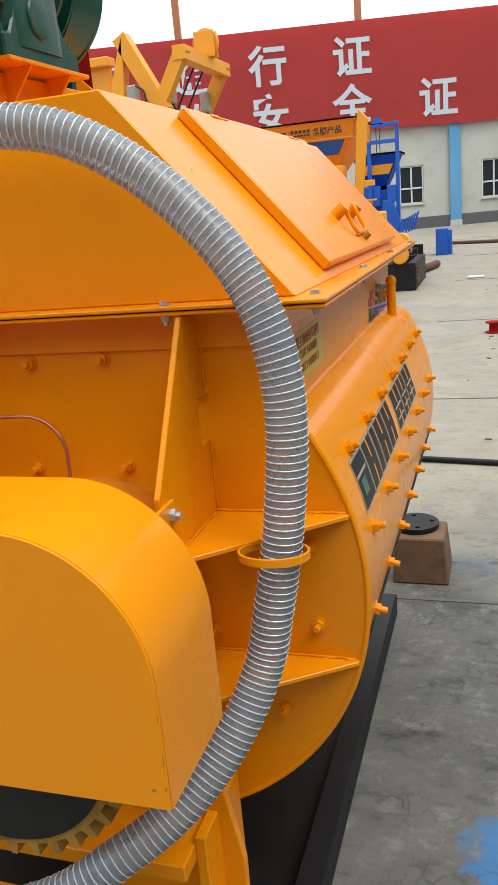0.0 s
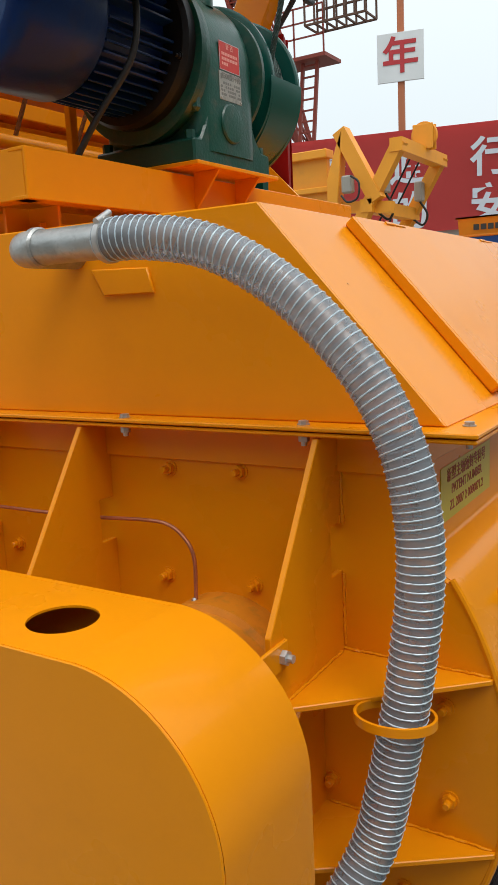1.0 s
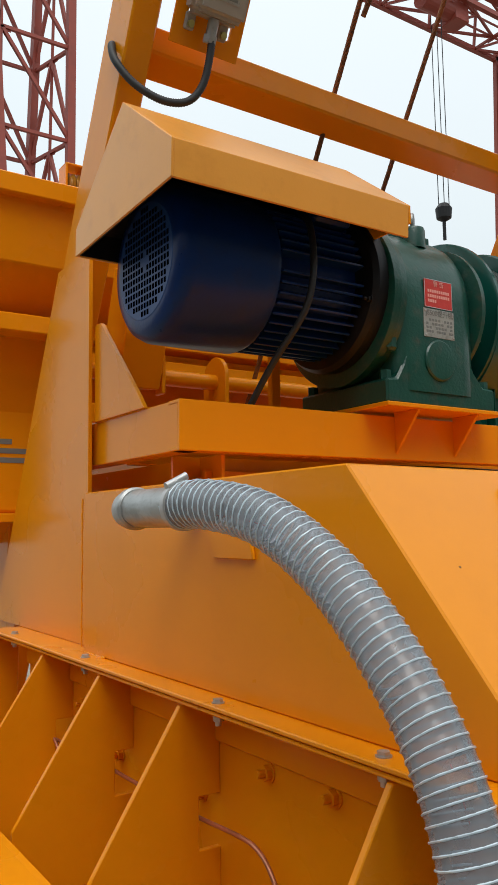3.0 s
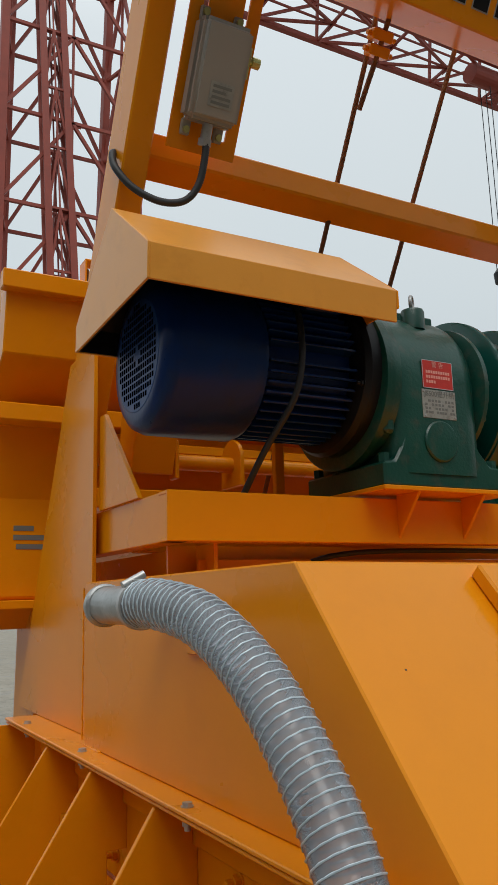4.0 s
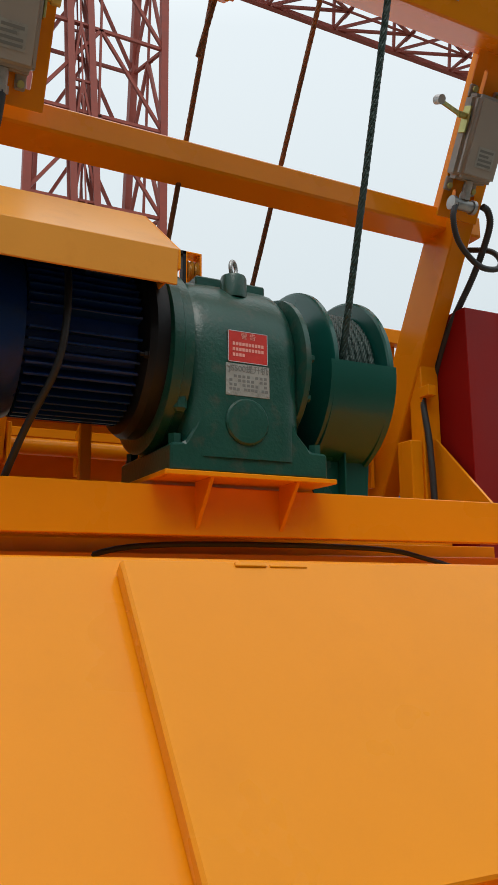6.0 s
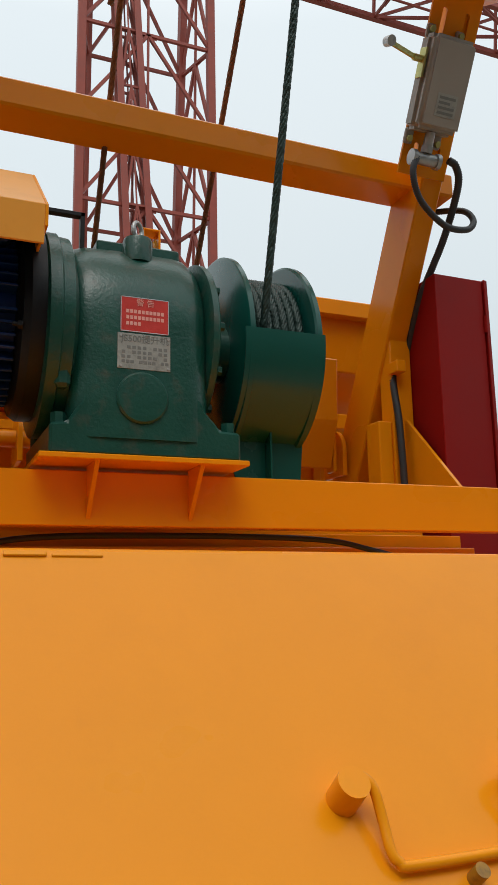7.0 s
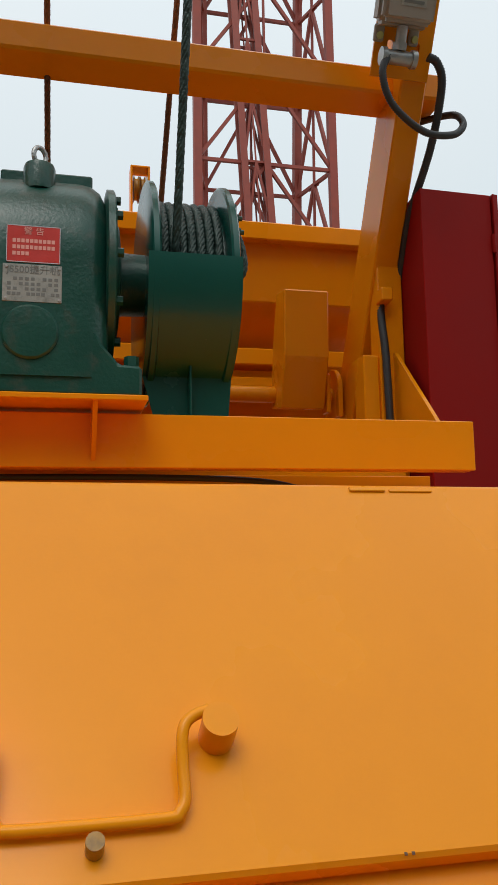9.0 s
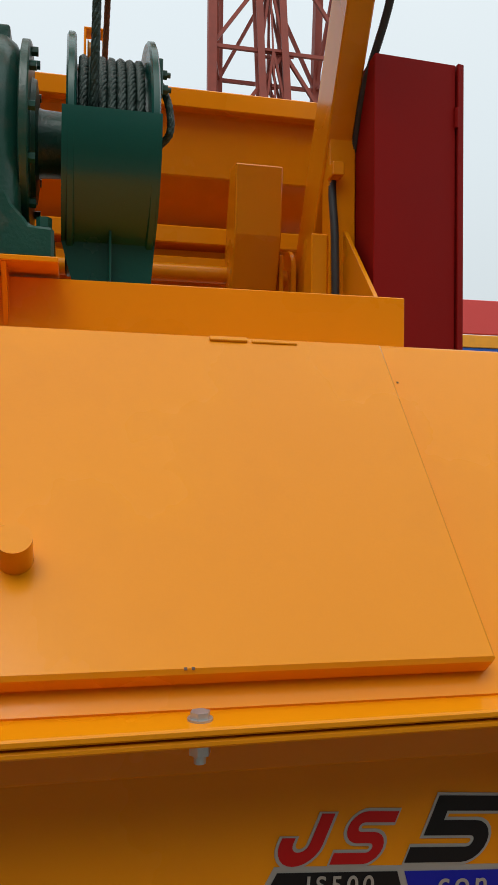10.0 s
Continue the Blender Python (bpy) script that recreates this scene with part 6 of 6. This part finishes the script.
# ---- other machines in the yard ----
def parked_mixer(at, label):
    """A yellow mixer on its skid: flared feed hopper, trough, hoist column, winch and belt guard."""
    t = thing("parked_mixer", at, label, "concrete mixer", "mixers parked in the yard")

    def q(name, bm, mat=YELLOW_FAR, parent=None, lab="", smooth=None):
        return part(name, bm, mat, parent or t, lab, smooth)
    for a in ((-0.9, 2.03, -1.15, -1.0), (-0.9, 2.03, 0.8, 0.95), (1.88, 2.03, -1.0, 0.8)):
        q("skid_beam", box(*a, 0, 0.48, 0.01), SKID)
    for y1, z0, z1 in ((-1.0, 0.1, 0.2), (-1.06, 0.3, 0.42)):
        q("skid_lug", box(2.03, 2.10, -1.12, y1, z0, z1, 0.01), RUST)
    q("trough", prism([(-0.75, 1.5)] + arc(0, 1.15, 0.66, 200, 340, 14) + [(0.75, 1.5)], "y", -0.85, 0.8, 0.01), smooth=30)
    bm = bmesh.new()
    rings = []
    for hx, hy, z in ((1.04, 1.04, 3.08), (1.04, 1.04, 3.05), (1.01, 1.01, 3.045), (0.99, 0.99, 2.77), (1.0, 1.0, 2.74), (0.93, 0.93, 2.735), (0.50, 0.50, 2.10), (0.42, 0.42, 1.5)):
        rings.append([bm.verts.new((x, y, z)) for x, y in ((-hx, -hy), (hx, -hy), (hx, hy), (-hx, hy))])
    for i in range(len(rings) - 1):
        for k in range(4):
            bm.faces.new((rings[i][k], rings[i][(k + 1) % 4], rings[i + 1][(k + 1) % 4], rings[i + 1][k]))
    bm.faces.new(rings[-1])
    bmesh.ops.solidify(bm, geom=bm.faces[:], thickness=0.02)
    fh = q("feed_hopper", bm)
    # the face leans inwards on its way down
    LEAN_IN = Matrix(((1, 0, 0, 0), (0, 0.83, -0.557, 0), (0, 0.557, 0.83, 0), (0, 0, 0, 1)))

    def flat(poly, lift, mat, name):
        bm = prism(poly, "y", -lift - 0.004, -lift)
        bm.transform(Matrix.Translation((0, -0.93, 2.735)) @ LEAN_IN)
        q(name, bm, mat, fh)
    flat([(-0.83, -0.01), (0.83, -0.01), (0.68, -0.30), (-0.68, -0.30)], 0.006, BLUE_FAR, "colour_band")
    flat([(0.02, -0.16), (0.17, -0.04), (0.32, -0.16), (0.17, -0.28)], 0.012, WHITE, "plain_mark")
    text_mesh("750", 0.17, Matrix.Translation((0.27, -0.93 + 0.557 * 0.42 - 0.014, 2.735 - 0.83 * 0.42)) @ facing((0, 0, 0), (1, 0, 0), (0, -0.557, 0.83)), INK, fh, extrude=0.003, bold=0.004)
    text_mesh("名牌产品", 0.135, facing((0.53, -1.004, 2.885), (1, 0, 0), (0, 0, 1)), INK, fh, extrude=0.004, bold=0.003)
    for x0, wd, z0, hgt in [(-0.72 + 0.13 * i, 0.10, 2.84, 0.10) for i in range(4)] + [(-0.14 + 0.075 * i, 0.055, 2.90, 0.05) for i in range(5)] + [(-0.14 + 0.06 * i, 0.05, 2.845, 0.025) for i in range(6)]:
        q("print_bar", box(x0, x0 + wd, -1.012, -1.000, z0, z0 + hgt, 0), INK, fh)
    q("hoist_column", prism([(0.93, 1.25), (1.06, 1.25), (1.26, 3.02), (1.10, 3.20), (1.06, 3.02)], "y", -0.98, -0.86, 0.01))
    q("hoist_bracket", joined(box(1.06, 1.32, -0.95, -0.80, 1.88, 1.98, 0.01), rod((1.02, -1.02, 1.78), (1.02, -0.9, 1.78), 0.07, 14)))
    for x in (1.06, 1.12, 1.18, 1.24):
        q("bracket_rib", box(x, x + 0.02, -1.0, -0.8, 1.50, 1.62, 0))
    q("bracket_plate", box(1.02, 1.34, -1.02, -0.8, 1.62, 1.65, 0.004))
    q("cabinet", box(0.41, 0.79, -1.06, -0.66, 1.80, 2.28, 0.02))
    q("hopper_leg", prism([(0.55, 0.48), (0.75, 0.48), (0.95, 1.8), (0.8, 1.8)], "y", -0.9, -0.8, 0.01))
    box_ = q("winch_cover", box(1.14, 1.49, -1.10, -0.6, 1.04, 1.42, 0.03))
    for k in range(3):
        q("print_bar", box(1.28, 1.34, -1.104, -1.10, 1.12 + 0.08 * k, 1.17 + 0.08 * k, 0), INK, box_)
    q("sheave", lathe([(-0.05, 0.13), (0, 0.11), (0.05, 0.13)], (1.08, -1.02, 1.36), "y", 20), SKID, smooth=30)
    q("motor", joined(rod((1.30, -0.75, 0.92), (1.72, -0.75, 0.92), 0.12, 18), box(1.35, 1.65, -0.85, -0.65, 0.48, 0.82, 0.01)), GREEN, smooth=30)
    q("drive_arm", box(1.05, 1.66, -1.12, -0.9, 0.72, 0.88, 0.02))
    q("belt_guard", prism(arc(1.79, 0.86, 0.16, -10, 170, 12) + arc(1.76, 0.62, 0.15, 190, 350, 12), "y", -1.20, -1.0, 0.015), smooth=30)
    return t


def parked_blue_mixer(at, label):
    """A smaller blue mixer: feed hopper under a hoist tower, body below, fanned splash plates."""
    t = thing("parked_mixer", at, label, "concrete mixer", "mixers parked in the yard")

    def q(name, bm, mat=BLUE_FAR, parent=None, lab="", smooth=None):
        return part(name, bm, mat, parent or t, lab, smooth)
    for y0 in (-0.8, 0.65):
        q("skid_beam", box(-0.9, 1.0, y0, y0 + 0.15, 0, 0.3, 0.01), SKID)
    bm = bmesh.new()
    rings = []
    for hx, hy, z in ((0.62, 0.62, 2.62), (0.62, 0.62, 2.58), (0.55, 0.55, 2.56), (0.50, 0.50, 2.42), (0.24, 0.28, 1.85), (0.24, 0.28, 1.45)):
        rings.append([bm.verts.new((x, y, z)) for x, y in ((-hx, -hy), (hx, -hy), (hx, hy), (-hx, hy))])
    for i in range(len(rings) - 1):
        for k in range(4):
            bm.faces.new((rings[i][k], rings[i][(k + 1) % 4], rings[i + 1][(k + 1) % 4], rings[i + 1][k]))
    bm.faces.new(rings[-1])
    bmesh.ops.solidify(bm, geom=bm.faces[:], thickness=0.015)
    fh = q("feed_hopper", bm)
    q("colour_band", prism([(-0.47, 2.35), (0.44, 2.35), (0.33, 2.12), (-0.4, 2.12)], "y", -0.51, -0.49), YELLOW_FAR, fh)
    for k in range(2):
        q("plain_mark", prism([(-0.42 + 0.2 * k, 2.13), (-0.35 + 0.2 * k, 2.13), (-0.29 + 0.2 * k, 2.34), (-0.36 + 0.2 * k, 2.34)], "y", -0.516, -0.511), RED_INK, fh)
    q("trough", joined(prism([(-0.5, 1.75), (0.36, 1.75), (0.30, 1.3)] + arc(-0.1, 1.2, 0.42, 0, -180, 10), "y", -0.5, 0.6, 0.01), box(-0.35, 0.12, -0.62, -0.45, 1.35, 1.85, 0.02)), smooth=30)
    for x in (-0.14, 0.54):
        q("tower_post", prism([(x - 0.05, 0.3), (x + 0.05, 0.3), (x + 0.08, 3.30), (x, 3.30)], "y", -0.72, -0.62, 0.006))
    for z in (2.82, 3.20):
        q("tower_beam", box(-0.25, 0.62, -0.74, -0.66, z, z + 0.09, 0.006))
    q("head_sheave", joined(lathe([(-0.03, 0.09), (0, 0.07), (0.03, 0.09)], (0.12, -0.7, 3.34), "y", 18), box(-0.02, 0.26, -0.74, -0.66, 3.26, 3.31, 0.004)), smooth=30)
    for x in (0.08, 0.16):
        q("rope", rod((x, -0.7, 2.5), (x, -0.7, 3.3), 0.010, 6), BLACK)
    q("splash_body", prism([(0.10, 0.75), (0.52, 0.62), (0.62, 0.95), (0.42, 1.5), (0.2, 1.5)], "y", -0.85, -0.6, 0.01))
    q("side_cover", box(0.30, 0.52, -0.8, -0.6, 1.45, 1.85, 0.02))
    for k in range(6):
        x = 0.55 + 0.07 * k
        q("splash_plate", prism([(x, 0.62 + 0.02 * k), (x + 0.06, 0.66 + 0.02 * k), (x + 0.16, 1.02 + 0.035 * k), (x + 0.09, 0.98 + 0.03 * k)], "y", -0.85 + 0.03 * k, -0.83 + 0.03 * k))
    q("leg", box(-0.6, -0.48, -0.6, -0.5, 0.3, 1.7, 0.006))
    return t


def far_ground(y):
    return 0.0165 * min(max(y - 5.5, 0), 30.5)




parked_mixer((-2.46, 17.0, far_ground(17.0)), "yellow parked concrete mixer with blue-banded feed hopper")
parked_blue_mixer((-1.92, 22.3, far_ground(22.3)), "blue parked concrete mixer with feed hopper under a tower")


def parked_hoist(at, label, span, sheave=True):
    """A parked skip hoist: twin rails leaning over, cross beams, head sheave, switch boxes and ropes."""
    t = thing("parked_hoist", at, label, "skip hoist", "hoists parked in the yard")

    def q(name, bm, mat=YELLOW_FAR, parent=None, lab="", smooth=None):
        return part(name, bm, mat, parent or t, lab, smooth)
    top = Vector((2.35, 0, 3.9))
    for y in (0, span):
        q("rail", bar((0, y, 0), top + Vector((0, y, 0)), 0.17))
    for f in (0.79, 0.985):
        q("cross_beam", bar(top * f + Vector((0, -0.1, 0)), top * f + Vector((0, span + 0.1, 0)), 0.18))
    if sheave:
        q("head_sheave", joined(lathe([(-0.04, 0.19), (-0.015, 0.16), (0.015, 0.16), (0.04, 0.19)], (2.35, span * 0.55, 4.10), "y", 24), box(2.2, 2.5, span * 0.55 - 0.09, span * 0.55 - 0.06, 3.9, 4.25, 0.005), box(2.2, 2.5, span * 0.55 + 0.06, span * 0.55 + 0.09, 3.9, 4.25, 0.005)), smooth=30)
    for y in (0.16, span - 0.16):
        q("switch_box", box(1.98, 2.10, y - 0.09, y + 0.09, 3.25, 3.55, 0.02), GREYBOX)
        q("conduit", sweep(smooth_path([(2.05, y, 3.25), (2.15, y + 0.05, 3.05), (2.05, y + 0.12, 2.9), (1.9, y + 0.1, 3.0)], 6), 0.018, 8), CABLE, smooth=60)
    for y in (span * 0.4, span * 0.62):
        q("rope", rod((0.6, y, 1.0), (2.3, y, 3.9), 0.014, 6), BLACK)
    q("base_frame", joined(box(-0.3, 0.3, -0.1, span + 0.1, 0, 0.2, 0.01), box(-0.2, 0.1, 0, span, 0.2, 1.2, 0.02)))
    return t


parked_hoist((-5.38, 12.0, far_ground(12.0)), "yellow parked skip hoist with twin inclined rails and sheave", 1.75)
ph, php, PHI = grouped("hopper_tipper", (-4.3, 12.0, far_ground(12)), "yellow tipped feeding arm with pointed bracket", "hopper arm")
php("arm", bar((-3.92, 12.0, 4.25), (-3.38, 12.0, 3.25), 0.2), YELLOW_FAR)
php("upright", prism([(-4.15, 0.2), (-3.95, 0.2), (-3.95, 3.3), (-3.86, 4.30), (-3.96, 4.05), (-4.12, 3.6)], "y", 11.9, 12.1, 0.01), YELLOW_FAR)
php("lower_beam", bar((-4.0, 12.1, 3.22), (-3.2, 12.1, 3.15), 0.16), YELLOW_FAR)
php("switch_box", box(-3.86, -3.70, 11.82, 11.95, 3.38, 3.62, 0.02), GREYBOX)
php("conduit", sweep(smooth_path([(-3.7, 11.8, 3.6), (-3.58, 11.8, 3.5), (-3.6, 11.8, 3.3), (-3.75, 11.8, 3.25), (-3.85, 11.8, 3.35)], 6), 0.015, 8), CABLE, smooth=60)
lh, lhp, LHI = grouped("batching_hopper", (-5.2, 11.9, far_ground(12)), "long yellow aggregate hopper with folded side", "hopper")
lhp("hopper_side", box(-9.0, -4.2, 12.1, 12.2, 2.2, 4.02, 0.01), YELLOW_FAR)
lhp("rim", box(-9.0, -4.16, 12.0, 12.25, 3.94, 4.06, 0.01), YELLOW_FAR)
lhp("stiffener", box(-9.0, -4.16, 12.02, 12.1, 3.46, 3.54, 0.01), YELLOW_FAR)
for x in (-8.8, -4.5):
    lhp("hopper_leg", box(x, x + 0.2, 12.1, 12.25, 0.1, 2.2, 0.01), YELLOW_FAR)
# far red boundary hoarding with yellow base, seen past the cabinet
hd, hdp, HDI = grouped("side_hoarding", (-22, 22, 0), "far dark red hoarding above yellow and blue bands", "hoarding")
hdp("panel", box(-22.2, -22.0, 15.3, 30, 5.95, 7.05, 0.02), BANNER)
hdp("yellow_band", box(-22.2, -21.95, 15.3, 30, 5.5, 5.9, 0.02), YELLOW_FAR)
hdp("blue_band", box(-22.2, -22.0, 15.3, 30, 3.0, 5.5, 0.02), BLUE_FAR)
for y in (15.4, 22, 29.6):
    hdp("post", box(-22.4, -22.2, y, y + 0.3, 0.1, 7.0, 0.01), YELLOW_FAR)

# ---- loose things on the yard ----
tagged(part("blue_box", joined(box(-0.56, -0.26, 22.6, 23.0, far_ground(22.8), far_ground(22.8) + 0.66, 0.01), box(-0.26, -0.16, 22.65, 22.95, far_ground(22.8), far_ground(22.8) + 0.62, 0.01)), BLUE_FAR), "bright blue steel box standing on the concrete", "box")
tagged(part("iron_pipe", rod((0.35, 6.5, 0.038), (4.5, 5.9, 0.029), 0.021, 12), SKID, smooth=40), "dark iron pipe lying across the yard", "pipe")
tagged(part("iron_pipe", rod((-0.5, 25.9, far_ground(25.9) + 0.05), (6.5, 23.0, far_ground(23.0) + 0.05), 0.05, 10), RUST, smooth=40), "long dark pipe lying on the far concrete", "pipe")
tagged(part("scrap_tube", rod((-0.62, 18.4, far_ground(18.4) + 0.09), (-0.32, 19.6, far_ground(19.6) + 0.09), 0.085, 14), RUST, smooth=40), "short rusted tube lying by the parked mixer", "tube")
st_, stp, STI = grouped("red_reel", (0.95, 11.4, far_ground(11.4)), "small red steel bobbin standing on the concrete", "reel")
stp("bobbin", lathe([(0, 0.10), (0.015, 0.10), (0.02, 0.055), (0.12, 0.055), (0.125, 0.10), (0.14, 0.10)], (0.95, 11.4, far_ground(11.4)), "z", 20), RED_CAB, smooth=30)
random.seed(11)
bm_list = []
for i in range(70):
    x, y = random.uniform(0.7, 3.5), random.uniform(2.5, 16)
    a, s = random.uniform(0, 3.1), random.uniform(0.008, 0.03)
    b = box(-s, s, -s * 0.4, s * 0.4, 0, s * 0.3, 0)
    b.transform(Matrix.Translation((x, y, far_ground(y) + 0.001)) @ Matrix.Rotation(a, 4, "Z"))
    bm_list.append(b)
tagged(part("grit", joined(*bm_list), WOOD), "scattered chips and grit on the concrete", "grit", kind="stuff")
tagged(part("paper_scrap", box(0.42, 0.74, 17.2, 17.5, far_ground(17.3) + 0.002, far_ground(17.3) + 0.03, 0.01), WHITE), "crumpled pale scrap lying on the concrete", "scrap")
# recessed joints of the concrete slabs
jm = []
for y in (4.45, 8.2, 12.4, 17.0, 22.0, 28.0):
    z = far_ground(y)
    jm.append(box(0.2, 9.0, y - 0.012, y + 0.012, z - 0.003, z + 0.004, 0))
jm.append(box(2.2, 2.22, -4, 5.4, -0.003, 0.004, 0))
tagged(part("slab_joint", joined(*jm), PLINTH), "dark joints between the concrete slabs", "joint", kind="structure")
